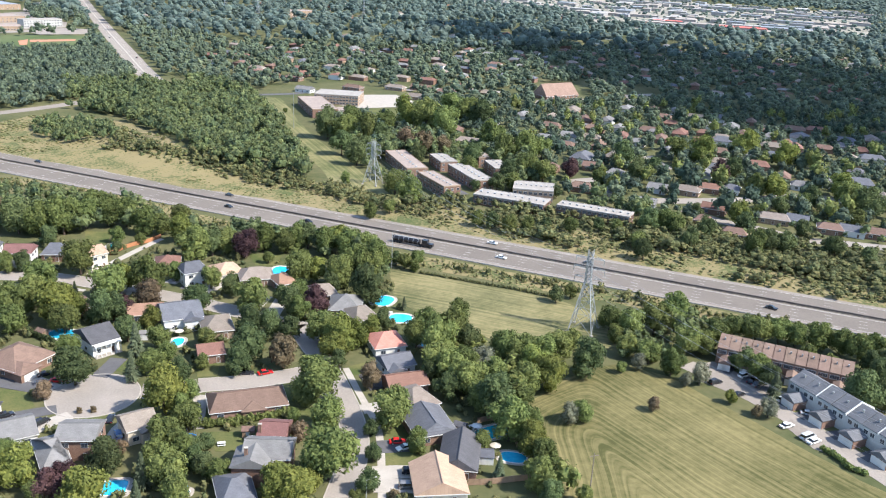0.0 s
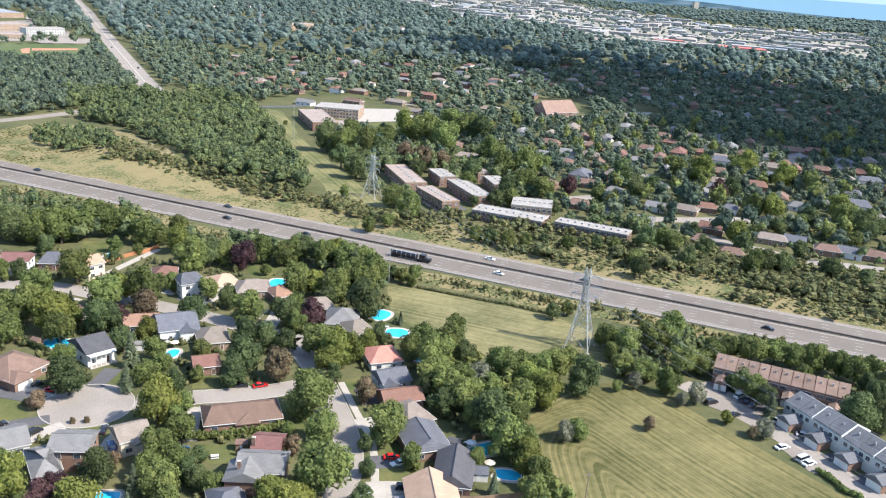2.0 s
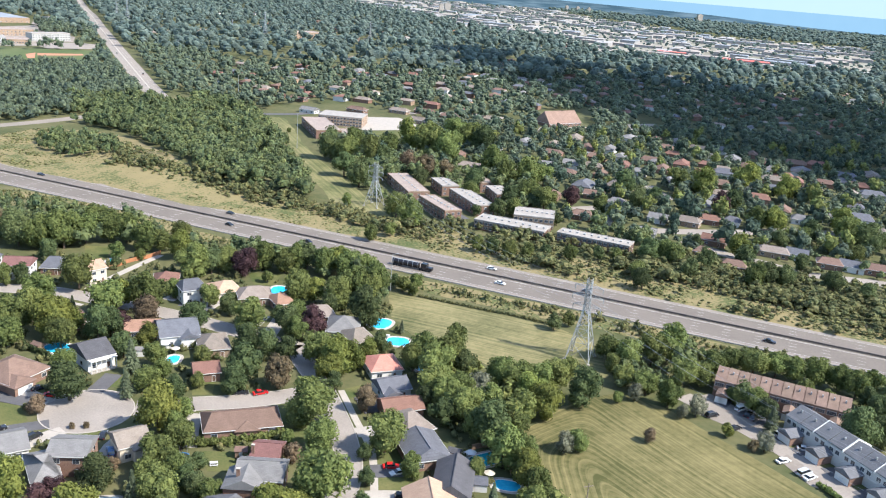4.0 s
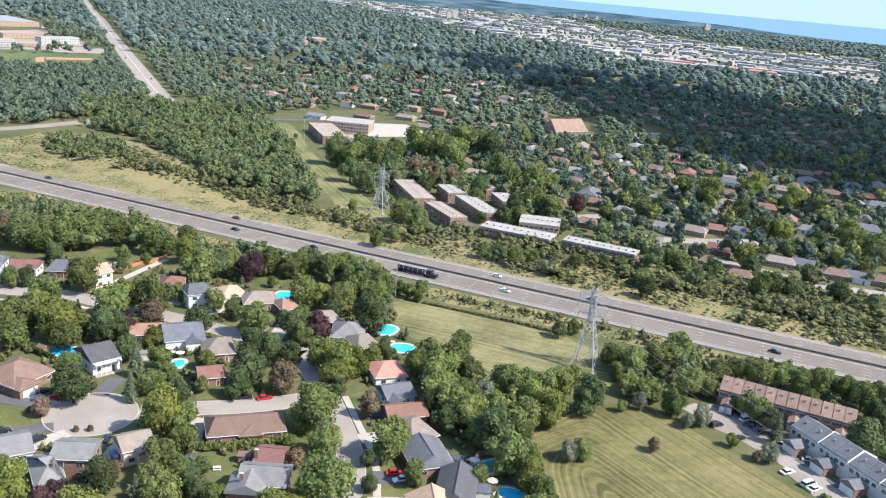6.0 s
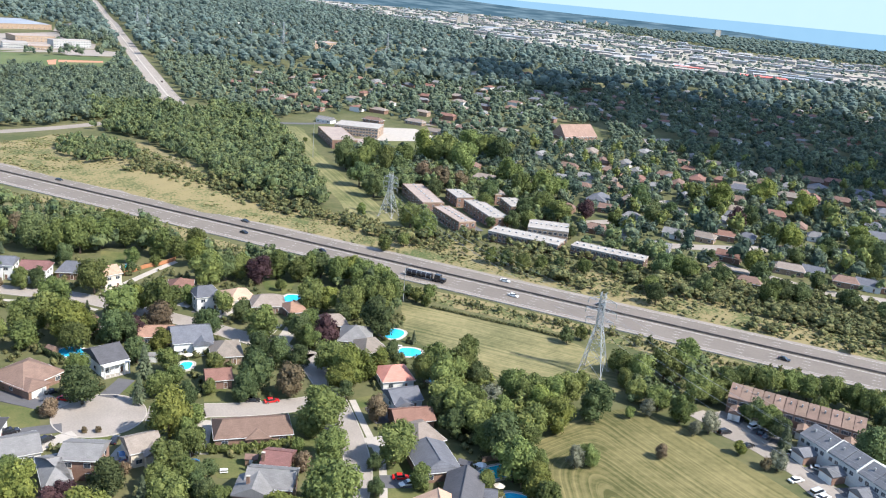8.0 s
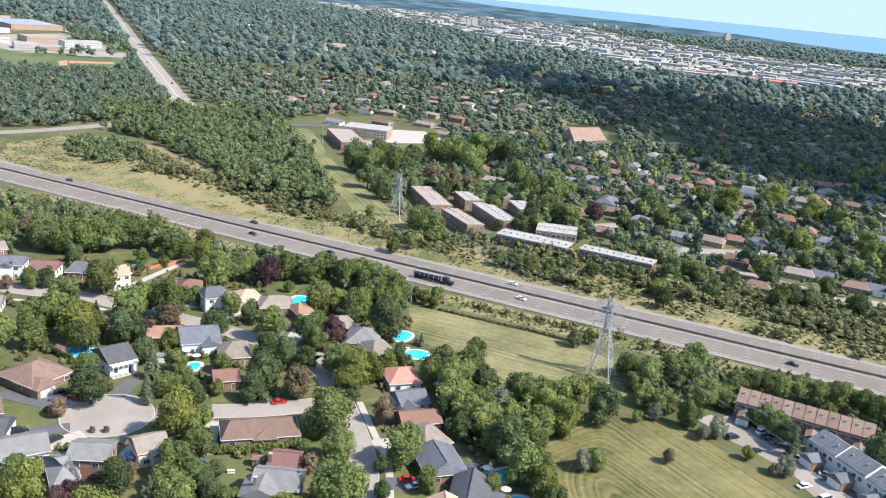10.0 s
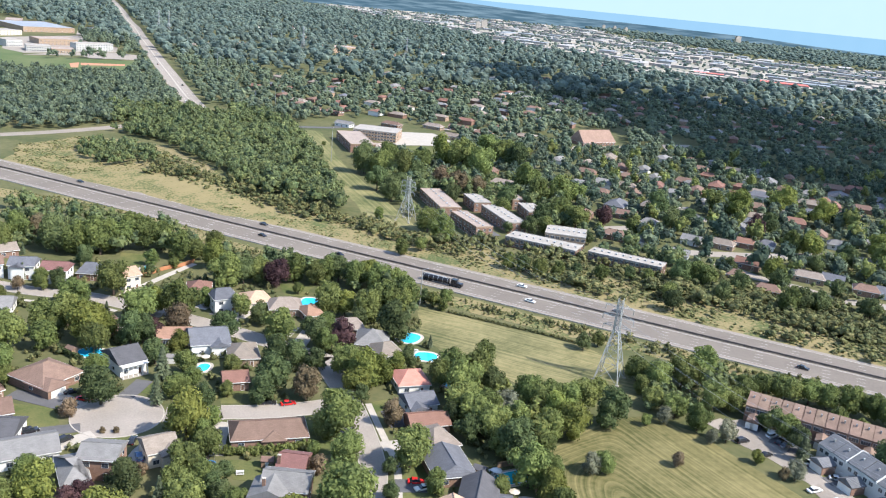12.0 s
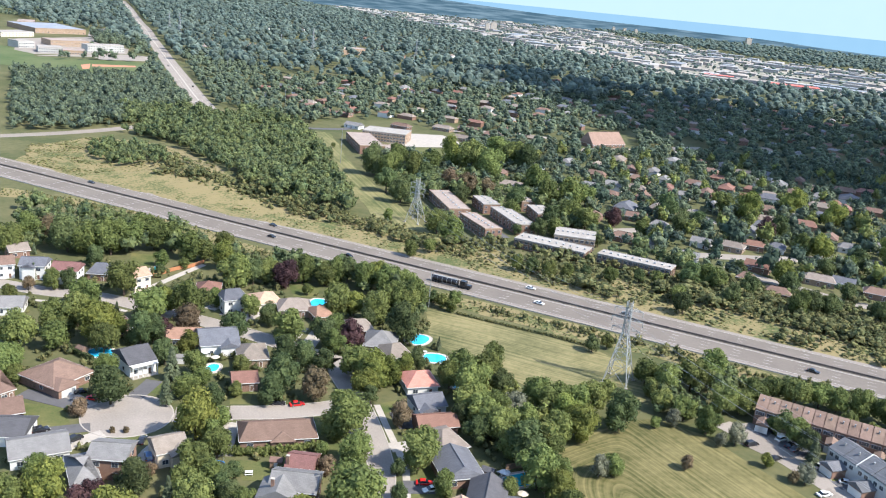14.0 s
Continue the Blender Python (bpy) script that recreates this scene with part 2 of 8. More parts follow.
LEAF = {
    "green": foliage("maple_leaves", (0.158, 0.178, 0.056), (0.076, 0.093, 0.032)),
    "dark": foliage("dark_leaves", (0.101, 0.123, 0.049), (0.049, 0.067, 0.029)),
    "yellow": foliage("yellowing_leaves", (0.178, 0.185, 0.046), (0.092, 0.108, 0.030)),
    "plum": foliage("plum_leaves", (0.096, 0.053, 0.055), (0.048, 0.026, 0.031)),
    "silver": foliage("silvery_leaves", (0.230, 0.225, 0.155), (0.135, 0.140, 0.095)),
    "rust": foliage("rust_brown_leaves", (0.165, 0.120, 0.075), (0.095, 0.070, 0.045)),
    "spruce": foliage("spruce_needles", (0.109, 0.128, 0.072), (0.052, 0.067, 0.041)),
}
M_WOODS = foliage("woodland_leaves", (0.148, 0.165, 0.063), (0.048, 0.072, 0.042), 0.0, 0.34, 0.11, 3.5)
# distance haze is painted into these leaves: a paler, bluer grey-green
M_FARWOODS_HAZY = foliage("hazy_far_woodland_leaves", (0.128, 0.160, 0.129), (0.050, 0.082, 0.078), 0.0, 0.34, 0.045, 3.0)
M_SCRUB = foliage("scrub_leaves", (0.162, 0.147, 0.063), (0.065, 0.081, 0.037), 0.0, 0.38, 0.16, 4.0)
M_TUFT = foliage("weed_leaves", (0.170, 0.158, 0.070), (0.110, 0.112, 0.048), 0.0, 0.4)
M_THICKET = foliage("thicket_leaves", (0.186, 0.198, 0.062), (0.098, 0.112, 0.037), 0.0, 0.4)
R_ROWBROWN = shingles("grey_brown_row_shingles", (0.225, 0.155, 0.125))
M_CREST = meadow("pale_dry_grass", (0.110, 0.105, 0.050), (0.235, 0.185, 0.105), 0.06, bias=-0.02)
# leaf colour shifted to blue to stand in for thinner haze
M_MIDWOODS_HAZY = foliage("hazy_middle_distance_leaves", (0.135, 0.159, 0.092), (0.041, 0.064, 0.056), 0.0, 0.36, 0.11, 3.5)
M_DARKWOODS = foliage("dark_suburban_leaves", (0.070, 0.101, 0.065), (0.029, 0.049, 0.039), 0.0, 0.3, 0.12, 3.5)
R_CHURCH = shingles("faded_pink_brown_shingles", (0.25, 0.165, 0.135))

# ---- builders ----
def ridge_height(x, y):
    """The grassy embankment beyond the highway: a long low hill."""
    u = (np.asarray(x) + 165) * 0.93 - (np.asarray(y) - 512) * 0.37
    v = (np.asarray(x) + 165) * 0.37 + (np.asarray(y) - 512) * 0.93
    return 7.0 * np.exp(-(u / 75) ** 2 - (v / 26) ** 2)


def zg(x, y):
    return float(ridge_height(x, y))


def mesh_object(name, verts, tris, mat, parent=None, smooth=False, label=""):
    """One mesh from arrays of corners and triangles."""
    verts, tris = np.asarray(verts, np.float32), np.asarray(tris, np.int32)
    me = bpy.data.meshes.new(name)
    me.vertices.add(len(verts))
    me.vertices.foreach_set("co", verts.ravel())
    me.loops.add(tris.size)
    me.loops.foreach_set("vertex_index", tris.ravel())
    me.polygons.add(len(tris))
    me.polygons.foreach_set("loop_start", np.arange(0, tris.size, 3, dtype=np.int32))
    me.polygons.foreach_set("use_smooth", np.full(len(tris), smooth))
    me.update()
    me.validate()
    me.materials.append(mat)
    ob = new(name, me)
    ob.parent = parent
    if label:
        tagged(ob, label)
    return ob


def part(name, bm, mat, parent=None, label="", smooth=False):
    me = bpy.data.meshes.new(name)
    bmesh.ops.recalc_face_normals(bm, faces=bm.faces)
    bm.to_mesh(me)
    bm.free()
    me.materials.append(mat)
    if smooth:
        me.polygons.foreach_set("use_smooth", [True] * len(me.polygons))
    ob = new(name, me)
    ob.parent = parent
    if label:
        tagged(ob, label)
    return ob


def box(bm, x0, x1, y0, y1, z0, z1, m=None):
    r = bmesh.ops.create_cube(bm, size=1.0, matrix=Matrix.LocRotScale(((x0 + x1) / 2, (y0 + y1) / 2, (z0 + z1) / 2), None, (x1 - x0, y1 - y0, z1 - z0)))
    if m is not None:
        bmesh.ops.transform(bm, matrix=m, verts=r["verts"])
    return bm


def boxed(*a):
    return box(bmesh.new(), *a)


def beam(bm, a, b, w=0.12):
    a, b = Vector(a), Vector(b)
    m = Matrix.Translation((a + b) / 2) @ (b - a).to_track_quat("Z", "Y").to_matrix().to_4x4() @ Matrix.Diagonal((w, w, (b - a).length, 1))
    bmesh.ops.create_cube(bm, size=1.0, matrix=m)
    return bm


def tube(bm, a, b, r0, r1, n=8):
    a, b = Vector(a), Vector(b)
    m = Matrix.Translation((a + b) / 2) @ (b - a).to_track_quat("Z", "Y").to_matrix().to_4x4()
    bmesh.ops.create_cone(bm, cap_ends=True, segments=n, radius1=r0, radius2=r1, depth=(b - a).length, matrix=m)
    return bm


def solid(bm, verts, faces):
    vs = [bm.verts.new(v) for v in verts]
    for f in faces:
        bm.faces.new([vs[i] for i in f])
    return bm


def thing(name, x, y, rz, label, category, group="", kind="", z=None):
    ob = new(name)
    ob.matrix_basis = pose(x, y, zg(x, y) if z is None else z, 0, 0, rz)
    return tagged(ob, label, category, group, kind)


# what stands where, so that scattered plants keep off it
TAKEN, WAYS, CLEAR = [], [], []


def inside(poly, x, y):
    hit = np.zeros(len(x), bool)
    for (ax, ay), (bx, by) in zip(poly, poly[1:] + poly[:1]):
        if ay != by:
            hit ^= ((ay > y) != (by > y)) & (x < (bx - ax) * (y - ay) / (by - ay) + ax)
    return hit


def free(x, y, gap=2.0, clear=True):
    ok = np.ones(len(x), bool)
    for cx, cy, r in TAKEN:
        ok &= (x - cx) ** 2 + (y - cy) ** 2 > (r + gap) ** 2
    for line, half in WAYS:
        line = [p for k, p in enumerate(line) if k == 0 or math.dist(p, line[k - 1]) > 0.01]
        for (ax, ay), (bx, by) in zip(line, line[1:]):
            t = np.clip(((x - ax) * (bx - ax) + (y - ay) * (by - ay)) / ((bx - ax) ** 2 + (by - ay) ** 2), 0, 1)
            ok &= (x - ax - t * (bx - ax)) ** 2 + (y - ay - t * (by - ay)) ** 2 > (half + gap) ** 2
    if clear:
        for poly in CLEAR:
            ok &= ~inside(poly, x, y)
    return ok


def smooth_line(points, step=6.0):
    """A polyline rounded through its points."""
    p = [Vector(q) for q in points]
    p = [2 * p[0] - p[1], *p, 2 * p[-1] - p[-2]]
    out = []
    for a, b, c, d in zip(p, p[1:], p[2:], p[3:]):
        k = max(2, int((c - b).length / step))
        for i in range(k):
            t = i / k
            out.append(0.5 * (2 * b + (c - a) * t + (2 * a - 5 * b + 4 * c - d) * t * t + (3 * b - a - 3 * c + d) * t ** 3))
    return out + [p[-2]]


def offset_line(line, d):
    out = []
    for i, p in enumerate(line):
        q = line[min(i + 1, len(line) - 1)] - line[max(i - 1, 0)]
        nrm = Vector((-q.y, q.x)).normalized()
        out.append(p + nrm * d)
    return out


def strip(name, line, d0, d1, z0, z1, mat, parent=None, label="", rise=None):
    """A solid ribbon between two offsets of a line, from z0 up to z1."""
    a, b = offset_line(line, d0), offset_line(line, d1)
    bm = bmesh.new()
    rows = []
    for i, (p, q) in enumerate(zip(a, b)):
        h = rise(i / (len(a) - 1)) if rise else 0.0
        rows.append([bm.verts.new((p.x, p.y, z0)), bm.verts.new((p.x, p.y, z1 + h)), bm.verts.new((q.x, q.y, z1 + h)), bm.verts.new((q.x, q.y, z0))])
    for r, s in zip(rows, rows[1:]):
        for i in range(4):
            bm.faces.new((r[i], r[(i + 1) % 4], s[(i + 1) % 4], s[i]))
    bm.faces.new(rows[0]), bm.faces.new(rows[-1])
    return part(name, bm, mat, parent, label)


def sheet(name, poly, z, mat, label, category, kind="structure", wobble=0.0):
    """A flat piece of ground with a thin edge and a slightly uneven outline."""
    pts = []
    for (ax, ay), (bx, by) in zip(poly, poly[1:] + poly[:1]):
        k = max(1, int(math.hypot(bx - ax, by - ay) / 5)) if wobble else 1
        for i in range(k):
            x, y = ax + (bx - ax) * i / k, ay + (by - ay) * i / k
            v = noise.noise_vector((x * 0.09, y * 0.09, 3)) * wobble
            pts.append((x + v.x, y + v.y))
    bm = bmesh.new()
    top = [bm.verts.new((x, y, z + zg(x, y))) for x, y in pts]
    low = [bm.verts.new((x, y, -0.3)) for x, y in pts]
    f = bm.faces.new(top)
    for i in range(len(top)):
        j = (i + 1) % len(top)
        bm.faces.new((low[i], low[j], top[j], top[i]))
    bmesh.ops.triangulate(bm, faces=[f])
    return tagged(part(name, bm, mat), label, category, kind=kind)


# ---- plants ----
RNG = np.random.default_rng(7)


def ico(n):
    bm = bmesh.new()
    bmesh.ops.create_icosphere(bm, subdivisions=n, radius=1.0)
    v = np.array([q.co[:] for q in bm.verts])
    f = np.array([[q.index for q in g.verts] for g in bm.faces])
    bm.free()
    return v, f


ICO = {n: ico(n) for n in (1, 2, 3)}


def lumpy(n, lobes, depth, tall=1.0):
    """A crown of several lobes on a sphere of n subdivisions, one unit in radius, its middle at nought."""
    v, f = ICO[n]
    d = RNG.normal(size=(lobes, 3))
    d[:, 2] = np.abs(d[:, 2]) * 0.9 - 0.25
    d /= np.linalg.norm(d, axis=1)[:, None]
    r = np.full(len(v), 1 - depth)
    for k in d:
        r = np.maximum(r, 1 - depth + depth * RNG.uniform(0.7, 1.25) * np.clip((v @ k - 0.45) / 0.4, 0, 1) ** 0.6)
    r *= 1 + RNG.normal(0, 0.05, len(v))
    out = v * r[:, None]
    out[:, 2] *= tall
    out[:, 2] = np.where(out[:, 2] < -0.8, -0.8 + (out[:, 2] + 0.8) * 0.3, out[:, 2])
    return out, f


def crown_shape(lobes, tall, cards, size, core=1):
    """A crown of many overlapping boughs, each a rough ball with leaf sprays, one unit in radius, its middle at nought."""
    v, f = ICO[core]
    f = f[v[f][:, :, 2].max(1) > -0.35]
    d = RNG.normal(size=(lobes, 3))
    d /= np.linalg.norm(d, axis=1)[:, None]
    d[:, 2] = np.sort(d[:, 2]) * 0.35 + np.linspace(-0.55, 0.62, lobes)
    out = np.sqrt(np.clip(1 - d[:, 2] ** 2, 0.05, 1)) / np.linalg.norm(d[:, :2], axis=1)
    d[:, :2] *= out[:, None] * RNG.uniform(0.75, 1.0, lobes)[:, None]
    mid = d * 0.62 * np.array((1, 1, tall))
    rad = RNG.uniform(0.34, 0.52, lobes) if lobes > 3 else RNG.uniform(0.48, 0.68, lobes)
    mid[0], rad[0] = (0, 0, 0.05), 0.66
    vs, fs = [], []
    for k in range(lobes):
        vs.append(v * rad[k] * (0.86 + RNG.normal(0, 0.07, len(v)))[:, None] + mid[k])
        fs.append(f + k * len(v))
    vs, fs = np.concatenate(vs), np.concatenate(fs)
    if not cards:
        return vs, fs
    k = RNG.choice(lobes, cards, p=rad ** 2 / (rad ** 2).sum())
    n = RNG.normal(size=(cards, 3)) + 0.9 * mid[k] / 0.62 + np.array((0, 0, 0.3))
    n /= np.linalg.norm(n, axis=1)[:, None]
    p = mid[k] + n * (rad[k] * RNG.uniform(0.82, 1.22, cards))[:, None]
    face = n + 0.55 * RNG.normal(size=(cards, 3))
    a = np.cross(face, RNG.normal(size=(cards, 3)))
    a /= np.linalg.norm(a, axis=1)[:, None]
    b = np.cross(face, a)
    b /= np.linalg.norm(b, axis=1)[:, None]
    w = RNG.uniform(0.55, 1.5, cards)[:, None] * size
    q = np.stack([p + a * w, p + (b * 0.8 - a * 0.6) * w, p - (b * 0.8 + a * 0.6) * w], 1).reshape(-1, 3)
    return np.concatenate([vs, q]), np.concatenate([fs, np.arange(cards * 3).reshape(-1, 3) + len(vs)])


def conifer_shape(cards=900):
    """A spruce: whorls of drooping sprays that shrink towards the tip, from 0 to 2 units high, 0.6 wide."""
    h = RNG.uniform(0, 1, cards) ** 0.8
    ang = RNG.uniform(0, 2 * np.pi, cards)
    r = (1 - h) * 0.62 * (0.75 + 0.25 * np.cos(h * 60)) * RNG.uniform(0.55, 1.05, cards) + 0.02
    p = np.stack([r * np.cos(ang), r * np.sin(ang), h * 2.2 - 1.0 - 0.15 * r], 1)
    out = np.stack([np.cos(ang), np.sin(ang), np.full(cards, -0.5)], 1) * (0.10 + 0.07 * (1 - h))[:, None]
    side = np.stack([-np.sin(ang), np.cos(ang), RNG.normal(0, 0.3, cards)], 1) * 0.06
    q = np.stack([p - out, p + side, p + out, p - side], 1).reshape(-1, 3)
    i = np.arange(cards) * 4
    t = np.concatenate([np.stack([i, i + 1, i + 2], 1), np.stack([i, i + 2, i + 3], 1)])
    v, f = ICO[2]
    core = np.stack([v[:, 0] * 0.42 * (1 - (v[:, 2] + 1) / 2) * 1.1, v[:, 1] * 0.42 * (1 - (v[:, 2] + 1) / 2) * 1.1, v[:, 2] * 0.95 + 0.02], 1)
    return np.concatenate([core, q]), np.concatenate([f, t + len(core)])


def trunk_mesh():
    bm = bmesh.new()
    tube(bm, (0, 0, -1.35), (0, 0, -0.2), 0.075, 0.05, 7)
    for k in range(4):
        a = k * 1.7 + 0.4
        tube(bm, (0, 0, -0.75 + 0.12 * k), (0.45 * math.cos(a), 0.45 * math.sin(a), -0.05 + 0.1 * k), 0.038, 0.015, 5)
    return bm


TREES = {}
TREE_WORDS = {
    "green": "broadleaf tree in full green leaf", "dark": "dark green dense broadleaf tree", "yellow": "broadleaf tree with yellowing green leaves",
    "plum": "plum-coloured ornamental tree with dense crown", "silver": "silvery grey-green sparse broadleaf tree", "rust": "thin rust-brown leaved tree",
    "spruce": "dark blue-green spruce with drooping branches", "bush": "low rounded green bush",
}


def tree_proto(kind, k):
    root = new("tree")
    if kind == "spruce":
        v, f = conifer_shape()
        mat = LEAF["spruce"]
    else:
        sparse = kind in ("silver", "rust")
        v, f = crown_shape(13 + 2 * k, (1.15, 1.35, 1.0, 1.25)[k], 1500 if sparse else 2500, 0.066)
        mat = LEAF[kind]
    mesh_object("crown", v, f, mat, root)
    part("trunk", trunk_mesh(), M_TRUNK, root, "brown bark trunk with limbs")
    TREES[kind, k] = root
    return root


def tree(x, y, r, kind="green", place="standing among houses and lawns"):
    """One tree with a crown of radius r."""
    k = RNG.integers(0, 1 if kind == "spruce" else 4)
    src = TREES.get((kind, k))
    up = r * (1.22 if r > 1.5 else 0.95)
    s = r * np.array((RNG.uniform(0.95, 1.1), RNG.uniform(0.95, 1.1), RNG.uniform(0.95, 1.1)))
    m = Matrix.LocRotScale((x, y, zg(x, y) + up), Euler((0, 0, RNG.uniform(0, 6.28))), Vector(s))
    if src is None:
        ob = tree_proto(kind, k)
    else:
        ob = copy_thing(src, Matrix())
    ob.matrix_basis = m
    TAKEN.append((x, y, r * 0.55))
    return tagged(ob, TREE_WORDS[kind] + ", " + place, "tree", "garden and roadside trees")


def scatter(name, poly, spacing, r0, r1, mat, detail, label, category="woodland", gap=2.0, clear=True, keep=1.0, squash=1.0, cards=0, clump=0.0):
    """A wood or scrub as one object: crowns of many lobes with leaf sprays, jittered over a polygon."""
    xs, ys = [p[0] for p in poly], [p[1] for p in poly]
    gx, gy = np.meshgrid(np.arange(min(xs), max(xs), spacing), np.arange(min(ys), max(ys), spacing))
    x = gx.ravel() + RNG.uniform(-0.5, 0.5, gx.size) * spacing
    y = gy.ravel() + RNG.uniform(-0.5, 0.5, gx.size) * spacing
    ok = inside(poly, x, y) & free(x, y, gap, clear) & (RNG.uniform(size=len(x)) < keep)
    grow = np.ones(len(x))
    if clump:  # thick in some places and thin in others
        near = np.array([noise.noise((px * clump, py * clump, 5.0)) for px, py in zip(x, y)])
        ok &= near > RNG.uniform(-0.6, 0.05, len(x))
        grow = 0.75 + 1.1 * np.clip(near + 0.2, 0, 0.8)
    x, y, grow = x[ok], y[ok], grow[ok]
    shapes = [crown_shape((6 if r1 > 3 else 3) if detail > 1 else 2, 1.0, cards, 0.15 if r1 > 3 else 0.22) for _ in range(8)]
    vs, fs, at = [], [], 0
    pick = RNG.integers(0, 8, len(x))
    rad = grow * RNG.uniform(r0, r1, len(x)) * (1 + 0.25 * RNG.normal(size=len(x)).clip(-1, 1.5))
    turn = RNG.uniform(0, 6.28, len(x))
    base = ridge_height(x, y)
    for k, (v, f) in enumerate(shapes):
        j = np.nonzero(pick == k)[0]
        if not len(j):
            continue
        c, s = np.cos(turn[j])[:, None], np.sin(turn[j])[:, None]
        px = (v[None, :, 0] * c - v[None, :, 1] * s) * rad[j, None] + x[j, None]
        py = (v[None, :, 0] * s + v[None, :, 1] * c) * rad[j, None] + y[j, None]
        pz = v[None, :, 2] * rad[j, None] * squash + (rad[j] * squash * (1.15 if r1 > 2 else 0.6))[:, None] + base[j, None]
        vs.append(np.stack([px, py, pz], -1).reshape(-1, 3))
        fs.append((f[None] + (np.arange(len(j)) * len(v))[:, None, None]).reshape(-1, 3) + at)
        at += len(j) * len(v)
    if not vs:
        return None
    ob = mesh_object(name, np.concatenate(vs), np.concatenate(fs), mat, smooth=False)
    return tagged(ob, label, category, kind="stuff")


# ---- houses ----
def gable_roof(x0, x1, y0, y1, he, hr, o=0.45, hip=0.0, along=True):
    """A solid roof over a rectangle, its ridge along x (or y), hipped by that many metres at the ends."""
    bm = bmesh.new()
    x0, x1, y0, y1 = x0 - o, x1 + o, y0 - o, y1 + o
    t = 0.2
    ym, xm = (y0 + y1) / 2, (x0 + x1) / 2
    r = [(x0 + hip, ym, he + hr), (x1 - hip, ym, he + hr)] if along else [(xm, y0 + hip, he + hr), (xm, y1 - hip, he + hr)]
    v = [(x0, y0, he - t), (x1, y0, he - t), (x1, y1, he - t), (x0, y1, he - t), (x0, y0, he), (x1, y0, he), (x1, y1, he), (x0, y1, he), *r]
    f = [(3, 2, 1, 0), (0, 1, 5, 4), (1, 2, 6, 5), (2, 3, 7, 6), (3, 0, 4, 7)]
    f += [(4, 5, 9, 8), (6, 7, 8, 9), (5, 6, 9), (7, 4, 8)] if along else [(5, 6, 9, 8), (7, 4, 8, 9), (4, 5, 8), (6, 7, 9)]
    return solid(bm, v, f)


def gable_walls(x0, x1, y0, y1, he, hr, along=True, hip=True):
    if hip:
        return boxed(x0, x1, y0, y1, 0, he - 0.15)
    k = hr * 0.9
    if along:
        ym = (y0 + y1) / 2
        v = [(x0, y0, 0), (x0, y1, 0), (x0, y1, he - 0.2), (x0, ym, he + k - 0.1), (x0, y0, he - 0.2)]
        v += [(x1, b, c) for _, b, c in v]
    else:
        xm = (x0 + x1) / 2
        v = [(x0, y0, 0), (x1, y0, 0), (x1, y0, he - 0.2), (xm, y0, he + k - 0.1), (x0, y0, he - 0.2)]
        v += [(a, y1, c) for a, _, c in v]
    return solid(bmesh.new(), v, [(0, 1, 2, 3, 4), (9, 8, 7, 6, 5)] + [(i, (i + 1) % 5, 5 + (i + 1) % 5, 5 + i) for i in range(5)])


def window(root, x, y, z, w, h, face):
    """A framed window on the wall that looks to face ('-y', '+x', '-x')."""
    turn = {"-y": 0, "+x": 90, "-x": -90, "+y": 180}[face]
    m = pose(x, y, z, 0, 0, turn)
    fr = part("window", box(bmesh.new(), -w / 2 - 0.1, w / 2 + 0.1, -0.07, 0.05, -0.1, h + 0.1, m), M_TRIM, root, "white framed window")
    bm = box(bmesh.new(), -w / 2, -0.03, -0.10, 0.02, 0, h, m)
    box(bm, 0.03, w / 2, -0.10, 0.02, 0, h, m)
    part("pane", bm, M_GLASS, fr, "dark glass panes")


